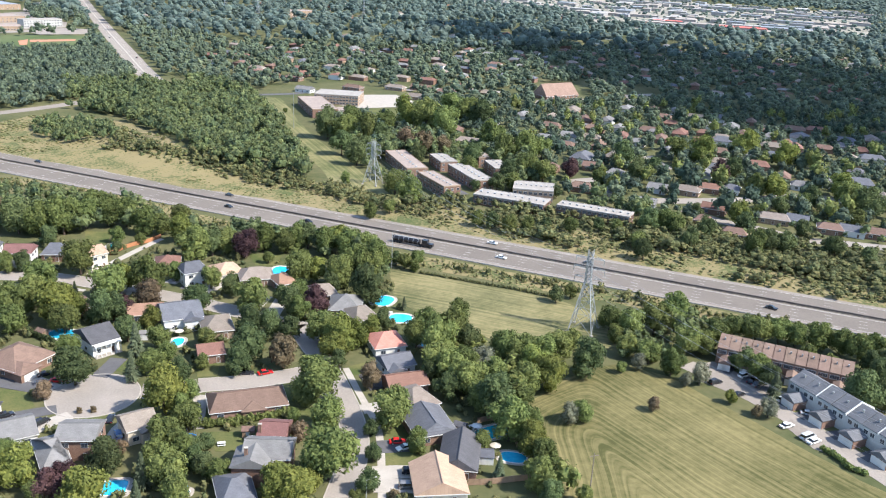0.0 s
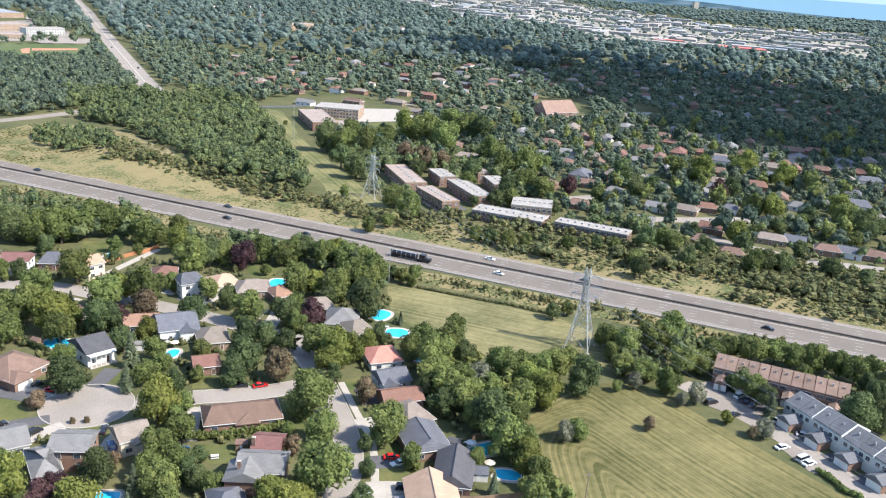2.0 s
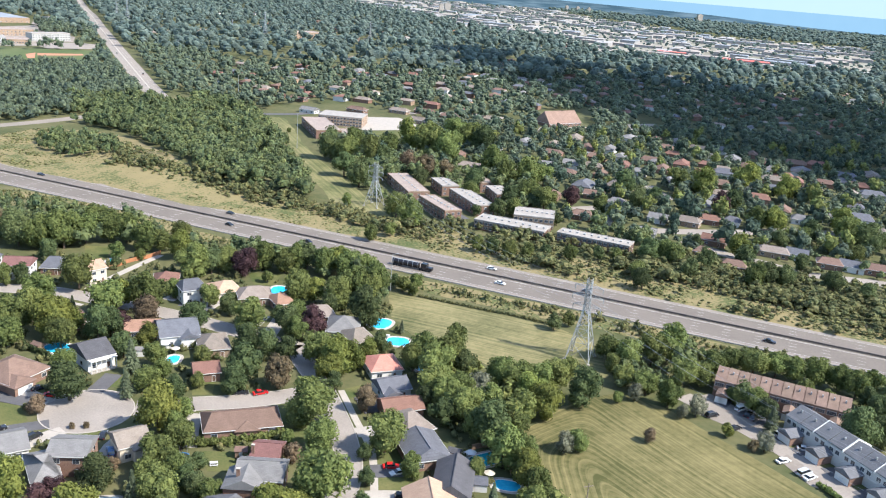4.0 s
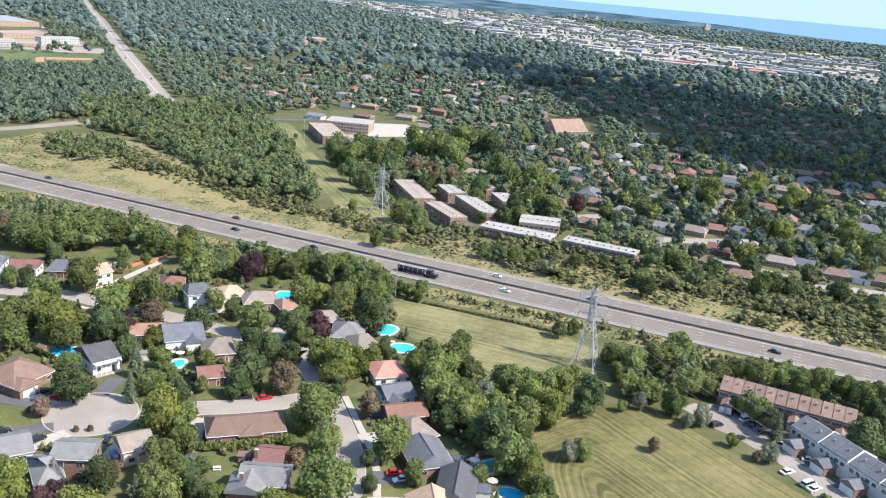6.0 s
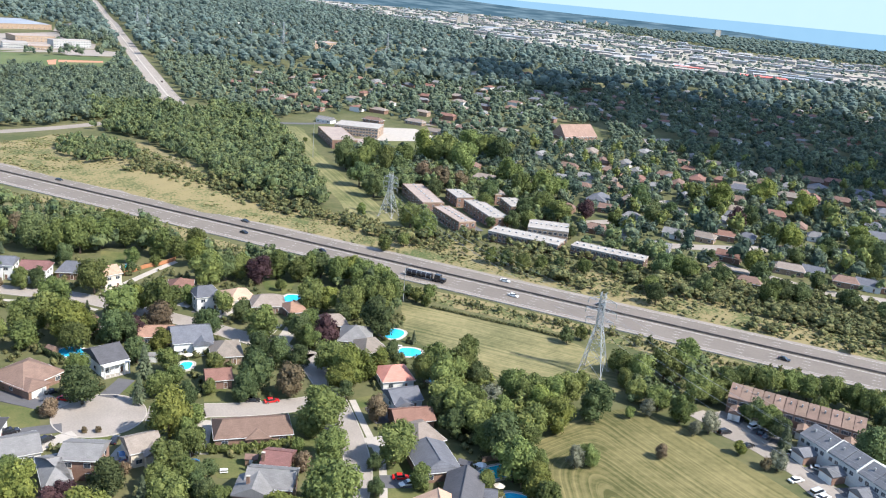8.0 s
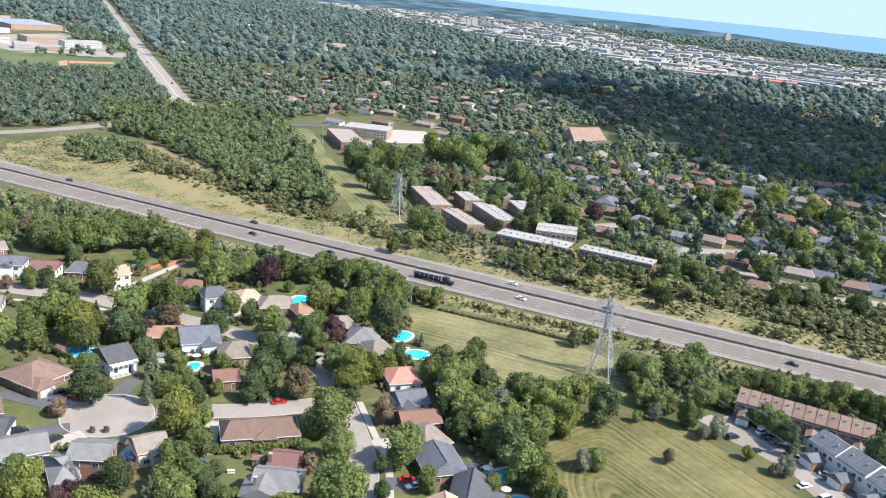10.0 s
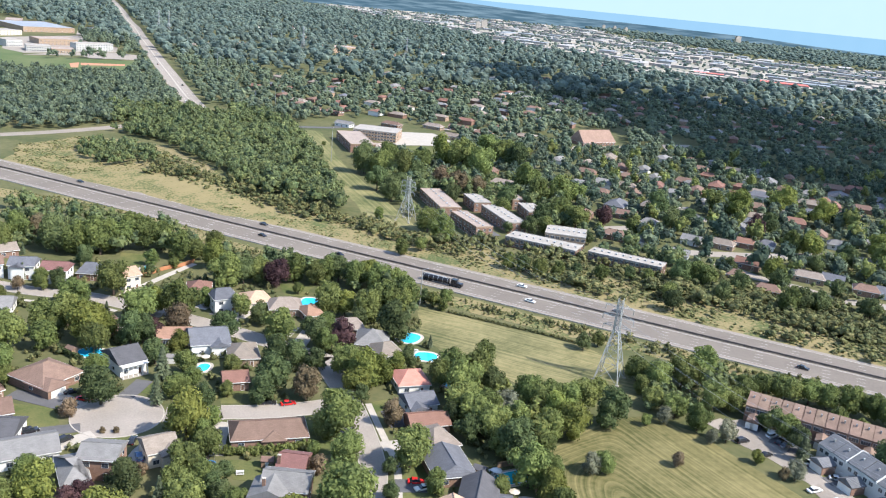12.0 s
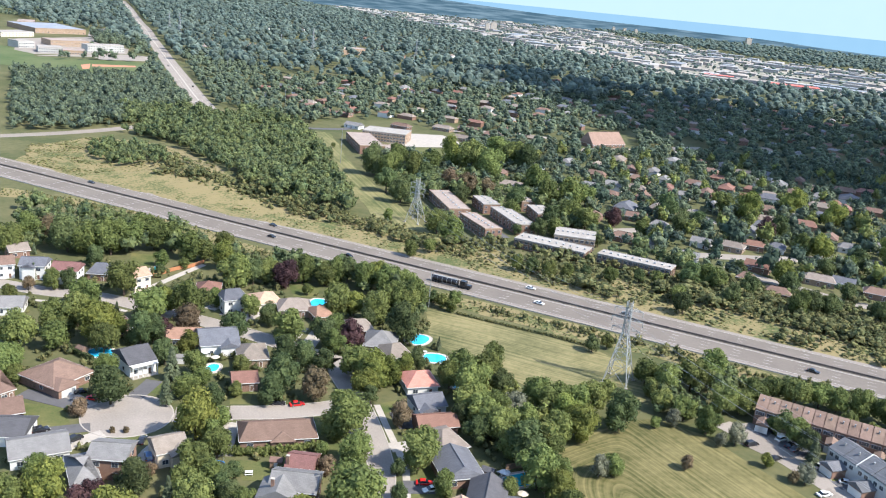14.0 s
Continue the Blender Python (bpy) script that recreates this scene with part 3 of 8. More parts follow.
def house(x, y, rz, length, depth, roof, wall, label, storeys=1, hip=0.0, rise=None, wing=None, garage=None, porch=False, chimney=None, vents=2, along=True, detail=True, group="suburban houses", high=None):
    """A detached house. wing: x of its middle, width and how far it comes forward; garage: x of the door's middle and width."""
    root = thing("house", x, y, rz, label, "house", group)
    he = high or 2.75 * storeys + 0.35
    hr = rise or (depth if along else length) * 0.22 + 0.25
    x0, x1, y0, y1 = -length / 2, length / 2, -depth / 2, depth / 2
    hp = hip * (depth if along else length) / 2
    part("wall", gable_walls(x0, x1, y0, y1, he, hr, along, hip > 0), wall, root)
    rf = part("roof", gable_roof(x0, x1, y0, y1, he, hr, hip=hp, along=along), roof, root)
    if detail:
        bm = bmesh.new()
        if along:
            beam(bm, (x0 - 0.45 + hp, 0, he + hr + 0.02), (x1 + 0.45 - hp, 0, he + hr + 0.02), 0.22)
        else:
            beam(bm, (0, y0 - 0.45 + hp, he + hr + 0.02), (0, y1 + 0.45 - hp, he + hr + 0.02), 0.22)
        part("ridge_cap", bm, roof, rf)
        ex, ey = length / 2 + 0.47, depth / 2 + 0.47
        for k in (-1, 1):
            part("gutter", boxed(-ex, ex, k * ey - 0.05, k * ey + 0.05, he - 0.24, he - 0.03), M_TRIM, rf, "white eaves gutter")
            if hip > 0:
                part("gutter", boxed(k * ex - 0.05, k * ex + 0.05, 0.05 - ey, ey - 0.05, he - 0.24, he - 0.03), M_TRIM, rf, "white eaves gutter")
    if wing:
        wx, ww, wp = wing
        part("wing_wall", gable_walls(wx - ww / 2, wx + ww / 2, y0 - wp, y0 + 0.5, he - 0.3, ww * 0.25, False, hip > 0), wall, root)
        part("wing_roof", gable_roof(wx - ww / 2, wx + ww / 2, y0 - wp, 0 if along else y0 + 1, he - 0.25, ww * 0.25, hip=ww * 0.45 if hip > 0 else 0, along=False), roof, root)
    if chimney:
        cx, cy = chimney
        top = he + hr + 0.9
        ch = part("chimney", boxed(cx - 0.4, cx + 0.4, cy - 0.3, cy + 0.3, he - 0.4, top), M_BRICK, root, "red brick chimney")
        part("chimney_cap", boxed(cx - 0.48, cx + 0.48, cy - 0.38, cy + 0.38, top, top + 0.12), M_CONCRETE, ch, "concrete cap")
    if porch:
        part("porch_roof", boxed(x0, x1, y0 - 1.9, y0, he - 0.5, he - 0.2), M_TRIM, root)
        for k in range(6):
            px = x0 + 0.3 + (length - 0.6) * k / 5
            part("column", tube(bmesh.new(), (px, y0 - 1.7, 0), (px, y0 - 1.7, he - 0.5), 0.16, 0.14, 8), M_TRIM, root, "white porch column")
        part("porch_floor", boxed(x0, x1, y0 - 2.0, y0, 0, 0.25), M_CONCRETE, root)
    if not detail:
        return root
    for s in range(storeys):
        z = 1.0 + 2.75 * s
        count = max(2, int(length / 4.2))
        for k in range(count):
            wx2 = x0 + length * (k + 0.5) / count
            if garage and s == 0 and abs(wx2 - garage[0]) < garage[1] / 2 + 1.2:
                continue
            if wing and abs(wx2 - wing[0]) < wing[1] / 2 + 0.9:
                continue
            if s == 0 and k == count // 2:
                d = part("door", boxed(wx2 - 0.55, wx2 + 0.55, y0 - 0.08, y0 + 0.03, 0.1, 2.2), M_TRIM, root, "white front door")
                part("door_panel", boxed(wx2 - 0.42, wx2 + 0.42, y0 - 0.12, y0 - 0.02, 0.25, 2.05), M_BRICK_DARK, d, "dark painted door leaf")
                continue
            window(root, wx2, y0, z, 1.5, 1.15, "-y")
        window(root, x1, 0.18 * depth, z, 1.2, 1.1, "+x")
        window(root, x1, -0.2 * depth, z, 1.2, 1.1, "+x")
        window(root, x0, -0.15 * depth, z, 1.2, 1.1, "-x")
    if garage:
        gx, gw = garage
        gy = y0 - (wing[2] if wing and abs(gx - wing[0]) < wing[1] / 2 else 0)
        g = part("garage_door", boxed(gx - gw / 2, gx + gw / 2, gy - 0.06, gy + 0.03, 0.05, 2.2), M_TRIM, root, "white panelled garage door")
        bm = bmesh.new()
        for i in range(4):
            box(bm, gx - gw / 2 + 0.06, gx + gw / 2 - 0.06, gy - 0.10, gy - 0.03, 0.1 + 0.52 * i, 0.55 + 0.52 * i)
        part("door_panel", bm, M_WHITE, g)
    TAKEN.append((x, y, max(length, depth) * 0.42))
    if length > depth * 1.3:
        c, s = math.cos(radians(rz)), math.sin(radians(rz))
        for k in (-1, 1):
            TAKEN.append((x + c * k * length * 0.3, y + s * k * length * 0.3, depth * 0.5))
    return root


def block(x, y, rz, length, depth, high, wall, roof, label, category="apartment building", name="apartment_building", rows=3, bays=0, ends=2, group="", units=0):
    """A flat-roofed building: walls, roof slab with a parapet, and rows of windows on its front and right end."""
    root = thing(name, x, y, rz, label, category, group)
    x0, x1, y0, y1 = -length / 2, length / 2, -depth / 2, depth / 2
    part("wall", boxed(x0, x1, y0, y1, 0, high), wall, root)
    bm = bmesh.new()
    for a in ((x0 - .1, x1 + .1, y0 - .1, y0 + .25), (x0 - .1, x1 + .1, y1 - .25, y1 + .1), (x0 - .1, x0 + .25, y0 + .25, y1 - .25), (x1 - .25, x1 + .1, y0 + .25, y1 - .25)):
        box(bm, *a, high - 0.35, high + 0.3)
    part("parapet", bm, R_FLAT if roof is R_FLAT else M_BRICK_TAN, root)
    rf = part("roof", boxed(x0 + .25, x1 - .25, y0 + .25, y1 - .25, high - 0.1, high + 0.12), roof, root, "pale gravel flat roof")
    for k in range(units):
        ux = x0 + length * (k + 0.5) / units
        part("roof_unit", boxed(ux - 0.5, ux + 0.5, -0.5, 0.5, high + 0.12, high + 0.75), M_STEEL, rf, "small grey roof vent box")
    for k in range(bays):
        bx = x0 + length * (k + 0.5) / bays
        for s in range(rows):
            z = 0.9 + (high - 0.6) / rows * s
            window(root, bx, y0, z, 1.7, 1.3, "-y")
    for k in range(ends):
        for s in range(rows):
            window(root, x1, y0 + depth * (k + 0.5) / ends, 0.9 + (high - 0.6) / rows * s, 1.2, 1.2, "+x")
    TAKEN.append((x, y, depth * 0.6))
    c, s = math.cos(radians(rz)), math.sin(radians(rz))
    for k in (-3, -2, -1, 0, 1, 2, 3):
        TAKEN.append((x + c * k * length / 7, y + s * k * length / 7, depth * 0.55))
        TAKEN.append((x + c * k * length / 7 + s * (depth / 2 + 7), y + s * k * length / 7 - c * (depth / 2 + 7), 6.0))
    TAKEN.append((x + c * (length / 2 + 8), y + s * (length / 2 + 8), 7.0))
    return root


def pool(x, y, rz, a, b, label, power=2.6, water=None, deck=1.6):
    """A garden pool: deck, coping and water, of a rounded outline."""
    root = thing("swimming_pool", x, y, rz, label, "swimming pool", "garden pools")

    def ring(k):
        return [(math.copysign(abs(math.cos(t)) ** (2 / power), math.cos(t)) * (a + k), math.copysign(abs(math.sin(t)) ** (2 / power), math.sin(t)) * (b + k)) for t in np.linspace(0, 2 * math.pi, 28, endpoint=False)]

    def annulus(k0, k1, z0, z1):
        bm = bmesh.new()
        i0, i1 = ring(k0), ring(k1)
        v = [[bm.verts.new((*p, z)) for p in r] for r, z in ((i0, z0), (i0, z1), (i1, z1), (i1, z0))]
        for q in range(28):
            p = (q + 1) % 28
            for u in range(4):
                bm.faces.new((v[u][q], v[u][p], v[(u + 1) % 4][p], v[(u + 1) % 4][q]))
        return bm

    part("deck", annulus(0.3, deck, 0, 0.10), M_CONCRETE, root, "pale concrete deck")
    part("coping", annulus(0, 0.3, 0, 0.16), M_TRIM, root, "white coping")
    bm = bmesh.new()
    bm.faces.new([bm.verts.new((*p, 0.07)) for p in ring(0)])
    part("water", bm, water or M_WATER, root, "clear blue water")
    TAKEN.append((x, y, max(a, b) + 0.8))
    return root


CAR_PROTO = {}
PAINT = {}


def car_paint(c):
    if c not in PAINT:
        PAINT[c] = plain("car_paint", c, 0.25, 0.1, 0.6)
    return PAINT[c]


def car(x, y, rz, colour, label, kind="saloon", group="parked cars", z=None):
    """A car with its nose to local +x."""
    key = (colour, kind)
    if key in CAR_PROTO:
        ob = copy_thing(CAR_PROTO[key], pose(x, y, (zg(x, y) if z is None else z), 0, 0, rz))
        return tagged(ob, label)
    root = thing("car", x, y, rz, label, "car", group, z=z)
    CAR_PROTO[key] = root
    L, w, tall = {"saloon": (4.6, 0.9, 1.42), "suv": (4.7, 0.95, 1.72), "van": (5.0, 0.98, 1.85)}[kind]
    h, belt = L / 2, 0.58 * tall
    prof = [(-h, 0.35), (-h, 0.85 * belt), (-h + 0.15, belt), (h * 0.45, belt), (h - 0.12, belt * 0.82), (h, belt * 0.6), (h, 0.35), (h - 0.3, 0.22), (-h + 0.3, 0.22)]
    n = len(prof)
    v = [(px, -w * (1 if 0.3 < pz < belt - 0.05 else 0.93), pz) for px, pz in prof] + [(px, w * (1 if 0.3 < pz < belt - 0.05 else 0.93), pz) for px, pz in prof]
    bm = solid(bmesh.new(), v, [tuple(range(n)), tuple(range(2 * n - 1, n - 1, -1))] + [(i, n + i, n + (i + 1) % n, (i + 1) % n) for i in range(n)])
    bmesh.ops.bevel(bm, geom=[e for e in bm.edges], offset=0.05, segments=2, affect="EDGES")
    body = part("body", bm, car_paint(colour), root, smooth=False)
    back = {"saloon": (-h + 0.55, -h + 1.15), "suv": (-h + 0.06, -h + 0.4), "van": (-h + 0.04, -h + 0.2)}[kind]
    fr = {"saloon": (h * 0.45, h * 0.1), "suv": (h * 0.5, h * 0.2), "van": (h * 0.7, h * 0.38)}[kind]

    def cabin(z0, z1, s0, s1, bx0, bx1, fx0, fx1):
        q = [(bx0, -s0, z0), (fx0, -s0, z0), (fx0, s0, z0), (bx0, s0, z0), (bx1, -s1, z1), (fx1, -s1, z1), (fx1, s1, z1), (bx1, s1, z1)]
        return solid(bmesh.new(), q, [(3, 2, 1, 0), (4, 5, 6, 7), (0, 1, 5, 4), (1, 2, 6, 5), (2, 3, 7, 6), (3, 0, 4, 7)])

    part("glasshouse", cabin(belt - 0.02, tall - 0.06, w * 0.92, w * 0.76, back[0], back[1], fr[0], fr[1]), M_CARGLASS, root, "dark tinted windows")
    part("roof", cabin(tall - 0.06, tall, w * 0.78, w * 0.70, back[1] - 0.05, back[1] + 0.05, fr[1] + 0.05, fr[1] - 0.08), car_paint(colour), root)
    for sx in (-1, 1):
        for sy in (-1, 1):
            cx = sx * L * 0.3
            wh = part("wheel", tube(bmesh.new(), (cx, sy * (w - 0.2), 0.33), (cx, sy * (w + 0.01), 0.33), 0.33, 0.33, 14), M_TYRE, root, "black tyre")
            part("rim", tube(bmesh.new(), (cx, sy * w, 0.33), (cx, sy * (w + 0.03), 0.33), 0.2, 0.2, 10), M_RIM, wh, "alloy rim")
    for sy in (-1, 1):
        part("headlight", boxed(h - 0.10, h + 0.02, sy * w * 0.72 - 0.16, sy * w * 0.72 + 0.16, belt * 0.62, belt * 0.78), M_LIGHT, root, "clear headlight")
        part("tail_light", boxed(-h - 0.02, -h + 0.08, sy * w * 0.75 - 0.14, sy * w * 0.75 + 0.14, belt * 0.65, belt * 0.85), M_TAIL, root, "red tail light")
    return root


def lattice_tower(x, y, rz, high, base, label, arms=3):
    """A steel transmission tower: four legs, braced faces, cross-arms and insulators."""
    root = thing("transmission_tower", x, y, rz, label, "pylon", "transmission towers")
    waist, top = high * 0.62, base * 0.11

    def half(z):
        return base / 2 + (top - base / 2) * min(1, z / waist) if z < waist else top

    corners = ((-1, -1), (1, -1), (1, 1), (-1, 1))
    for sx, sy in corners:
        bm = beam(bmesh.new(), (sx * half(0), sy * half(0), 0), (sx * top, sy * top, waist), 0.24)
        beam(bm, (sx * top, sy * top, waist), (sx * top * 0.8, sy * top * 0.8, high), 0.2)
        part("leg", bm, M_STEEL, root)
        part("footing", boxed(sx * half(0) - 0.5, sx * half(0) + 0.5, sy * half(0) - 0.5, sy * half(0) + 0.5, -0.2, 0.4), M_CONCRETE, root, "concrete footing")
    levels = [0.0]
    while levels[-1] < high - 1.5:
        levels.append(min(high, levels[-1] + max(1.8, 1.6 * half(levels[-1]))))
    for k in range(4):
        a, b = corners[k], corners[(k + 1) % 4]
        bm = bmesh.new()
        for z0, z1 in zip(levels, levels[1:]):
            h0, h1 = half(z0), half(z1)
            beam(bm, (a[0] * h0, a[1] * h0, z0), (b[0] * h1, b[1] * h1, z1), 0.12)
            beam(bm, (b[0] * h0, b[1] * h0, z0), (a[0] * h1, a[1] * h1, z1), 0.12)
            beam(bm, (a[0] * h1, a[1] * h1, z1), (b[0] * h1, b[1] * h1, z1), 0.12)
        part("bracing", bm, M_STEEL, root)
    for k in range(arms):
        z = high * (0.66 + 0.12 * k)
        reach = high * (0.15 - 0.018 * abs(k - 1))
        for s in (-1, 1):
            bm = bmesh.new()
            tip = (s * (top + reach), 0, z)
            for sy in (-1, 1):
                beam(bm, (s * top, sy * top, z), tip, 0.12)
            beam(bm, (s * top, 0, z + 1.4), tip, 0.12)
            for f in (0.35, 0.7):
                beam(bm, (s * (top + reach * f), -top * (1 - f), z), (s * (top + reach * f), 0, z + 1.4 * (1 - f)), 0.08)
            arm = part("cross_arm", bm, M_STEEL, root)
            part("insulator", tube(bmesh.new(), tip, (tip[0], 0, z - 1.7), 0.13, 0.13, 6), M_WIRE, arm, "grey insulator string")
    TAKEN.append((x, y, base * 0.7))
    return root


def cable(name, a, b, sag, r=0.026, label="thin aluminium power cable between towers"):
    """One hanging cable, swept as a single tube."""
    a, b = Vector(a), Vector(b)
    side = Vector((a.y - b.y, b.x - a.x, 0)).normalized() * r
    up = Vector((0, 0, r))
    bm = bmesh.new()
    rows = []
    for t in np.linspace(0, 1, 25):
        p = a.lerp(b, t) - Vector((0, 0, 4 * sag * t * (1 - t)))
        rows.append([bm.verts.new(p + d) for d in (side, up, -side, -up)])
    for u, v in zip(rows, rows[1:]):
        for k in range(4):
            bm.faces.new((u[k], u[(k + 1) % 4], v[(k + 1) % 4], v[k]))
    return tagged(part(name, bm, M_WIRE), label, "power cable", "power cables")


def pole(x, y, high, label, arm=None, mat=None, name="utility_pole"):
    root = thing(name, x, y, 20, label, name.replace("_", " "), "poles along the streets")
    part("post", tube(bmesh.new(), (0, 0, 0), (0, 0, high), 0.17, 0.10, 8), mat or M_POLE, root)
    if arm == "cross":
        part("cross_arm", boxed(-1.2, 1.2, -0.06, 0.06, high - 0.9, high - 0.75), M_POLE, root)
    if arm == "lamp":
        a = part("arm", beam(bmesh.new(), (0, 0, high - 0.1), (2.0, 0, high + 0.4), 0.09), M_STEEL, root)
        part("lamp_head", boxed(1.7, 2.5, -0.16, 0.16, high + 0.32, high + 0.5), M_STEEL, a, "grey lamp head")
    return root

# ---- ground, highway and fields ----
def ground_sheet():
    xs = np.unique(np.concatenate([np.linspace(-4300, -420, 40), np.linspace(-420, 420, 120), np.linspace(420, 4300, 40)]))
    ys = np.unique(np.concatenate([np.linspace(-900, 120, 16), np.linspace(120, 700, 90), np.linspace(700, 4750, 60)]))
    gx, gy = np.meshgrid(xs, ys)
    gz = ridge_height(gx, gy)
    w, h = len(xs), len(ys)
    i = (np.arange(h - 1)[:, None] * w + np.arange(w - 1)[None]).ravel()
    f = np.concatenate([np.stack([i, i + 1, i + w + 1], 1), np.stack([i, i + w + 1, i + w], 1)])
    return tagged(mesh_object("ground", np.stack([gx, gy, gz], -1).reshape(-1, 3), f, M_GROUND, smooth=True), "uneven suburban grassland reaching the horizon", "ground", kind="structure")


ground_sheet()

HIGHWAY = smooth_line([(-620, 634.2), (-480, 573.3), (-360, 521.1), (-260, 477.6), (-160, 434.4), (-60, 391.7), (40, 349.5), (140, 307.8), (240, 266.6), (360, 217.2)], 12.0)
WAYS.append(([tuple(p) for p in HIGHWAY[::3]] + [tuple(HIGHWAY[-1])], 19.0))
way = tagged(strip("highway", HIGHWAY, -15.6, 12.0, -0.3, 0.10, M_ASPHALT), "grey asphalt highway of six lanes with worn tyre tracks", "highway", kind="structure")
strip("far_shoulder", HIGHWAY, 12.0, 14.4, -0.3, 0.09, M_SHOULDER, way, "pale asphalt shoulder")
strip("near_shoulder", HIGHWAY, -18.8, -15.6, -0.3, 0.09, M_SHOULDER, way, "pale asphalt shoulder")
strip("median_strip", HIGHWAY, -1.6, 1.6, 0.0, 0.112, M_SHOULDER, way, "pale paved median")
strip("barrier_base", HIGHWAY, -0.45, 0.45, 0.05, 0.35, M_BARRIER, way, "dark stained concrete median barrier foot")
strip("barrier", HIGHWAY, -0.16, 0.16, 0.3, 1.05, M_BARRIER, way, "dark stained concrete median barrier")
for d in (-14.9, -1.9, 1.9, 11.6):
    strip("edge_line", HIGHWAY, d - 0.09, d + 0.09, 0.09, 0.116, M_PAINT, way, "white painted edge line")


def dashes(line, d, length, gap):
    """Painted lane dashes along an offset of a line."""
    bm = bmesh.new()
    o = offset_line(line, d)
    run, mark = 0.0, 0.0
    for p, q in zip(o, o[1:]):
        seg = (q - p).length
        way_dir = (q - p) / seg
        side = Vector((-way_dir.y, way_dir.x)) * 0.08
        while mark < run + seg:
            a = p + way_dir * (mark - run)
            b = a + way_dir * length
            bm.faces.new([bm.verts.new((*v, 0.118)) for v in (a - side, b - side, b + side, a + side)])
            mark += length + gap
        run += seg
    return bm


for d in (-11.6, -8.3, -5.1, 5.1, 8.4):
    tagged(part("lane_dashes", dashes(HIGHWAY, d, 3.0, 9.0), M_PAINT, way, "white painted lane dashes"), kind="stuff")

RAIL = offset_line(HIGHWAY, -19.6)
rail = tagged(strip("guard_rail", RAIL, -0.05, 0.05, 0.45, 0.8, M_STEEL), "galvanised steel guard rail beside the highway", "guard rail", kind="structure")
bm = bmesh.new()
for p in RAIL[::1]:
    box(bm, p.x - 0.08, p.x + 0.08, p.y - 0.08, p.y + 0.08, 0, 0.75)
part("rail_posts", bm, M_POLE, rail)

sheet("verge_grass_far", [(-294.5, 549.9), (-278.8, 595.8), (-221.9, 589.9), (-157.3, 504.9), (-105.8, 468.4), (-62.4, 450.9), (-21.8, 436.5), (10.8, 421.1), (54.6, 399.2), (102.7, 380.4), (136.5, 361.7), (159.7, 343.4), (200.7, 320.0), (190.4, 300.7), (146.0, 320.4), (70.5, 351.6), (-16.2, 386.0), (-103.6, 419.6), (-191.0, 461.4), (-278.2, 492.1)], 0.04, M_VERGE, "dry grass verge along the highway", "verge", wobble=6.0)
sheet("verge_grass_near", [(-255.5, 438.4), (-206.0, 432.7), (-146.5, 411.8), (-108.9, 386.1), (-59.8, 365.5), (-26.9, 354.7), (0.4, 342.4), (33.0, 329.1), (64.9, 317.5), (103.9, 300.9), (115.0, 295.2), (101.9, 286.4), (62.6, 303.1), (31.9, 313.8), (-13.6, 335.5), (-49.4, 357.5), (-81.4, 368.7), (-110.3, 372.6), (-130.3, 387.1), (-172.6, 414.5), (-218.4, 422.3), (-246.8, 422.4)], 0.04, M_VERGE, "dry yellow grass verge beside the highway", "verge", wobble=3.0)

def hill_grass(poly, step, mat, label):
    """Dry grass draped over the embankment, with a ragged edge."""
    xs, ys = [p[0] for p in poly], [p[1] for p in poly]
    gx, gy = np.meshgrid(np.arange(min(xs), max(xs), step), np.arange(min(ys), max(ys), step))
    x = gx + np.random.uniform(-0.45, 0.45, gx.shape) * step
    y = gy + np.random.uniform(-0.45, 0.45, gx.shape) * step
    ok = inside(poly, x.ravel(), y.ravel()).reshape(gx.shape)
    h, w = gx.shape
    i = np.arange(h * w).reshape(h, w)
    cell = (ok[:-1, :-1] & ok[1:, :-1] & ok[:-1, 1:] & ok[1:, 1:])
    a, b, c, d = i[:-1, :-1][cell], i[:-1, 1:][cell], i[1:, 1:][cell], i[1:, :-1][cell]
    v = np.stack([x, y, ridge_height(x, y) + 0.09], -1).reshape(-1, 3)
    ob = mesh_object("verge_hill", v, np.concatenate([np.stack([a, b, c], 1), np.stack([a, c, d], 1)]), mat, smooth=True)
    return tagged(ob, label, "verge", kind="structure")


hill_grass([(-300.2, 546.9), (-277.9, 593.8), (-254.3, 602.8), (-224.8, 597.8), (-152.1, 501.1), (-105.8, 468.4), (-90.2, 453.2), (-105.9, 428.9), (-194.2, 469.7), (-275.2, 498.9)], 2.5, M_VERGE, "dry yellow grass over the embankment")
hill_grass([(-229.8, 598.6), (-210.6, 591.0), (-181.1, 552.9), (-150.3, 499.2), (-155.3, 495.6), (-183.4, 517.7), (-218.5, 570.2)], 1.6, M_CREST, "pale dry grass on the crest of the embankment")
FAR_FIELD = [(-15.3, 324.6), (0.8, 320.3), (31.6, 309.6), (52.1, 299.0), (64.5, 284.7), (65.5, 263.5), (54.6, 249.7), (38.7, 254.3), (22.5, 263.4), (1.4, 277.4), (-11.4, 294.1)]
CLEAR.append(FAR_FIELD)
sheet("field_far", FAR_FIELD, 0.05, M_FIELD_FAR, "mown hay field with pale mower tracks and dry patches", "field", wobble=1.5)
NEAR_FIELD = [(30.0, 220.1), (43.7, 236.3), (55.6, 245.1), (63.7, 249.5), (76.5, 242.1), (86.2, 226.8), (94.4, 216.1), (105.5, 199.5), (117.0, 183.3), (130.9, 161.1), (77.6, 117.0), (33.2, 115.0), (36.2, 171.2), (35.2, 190.0), (33.3, 204.9)]
CLEAR.append(NEAR_FIELD)
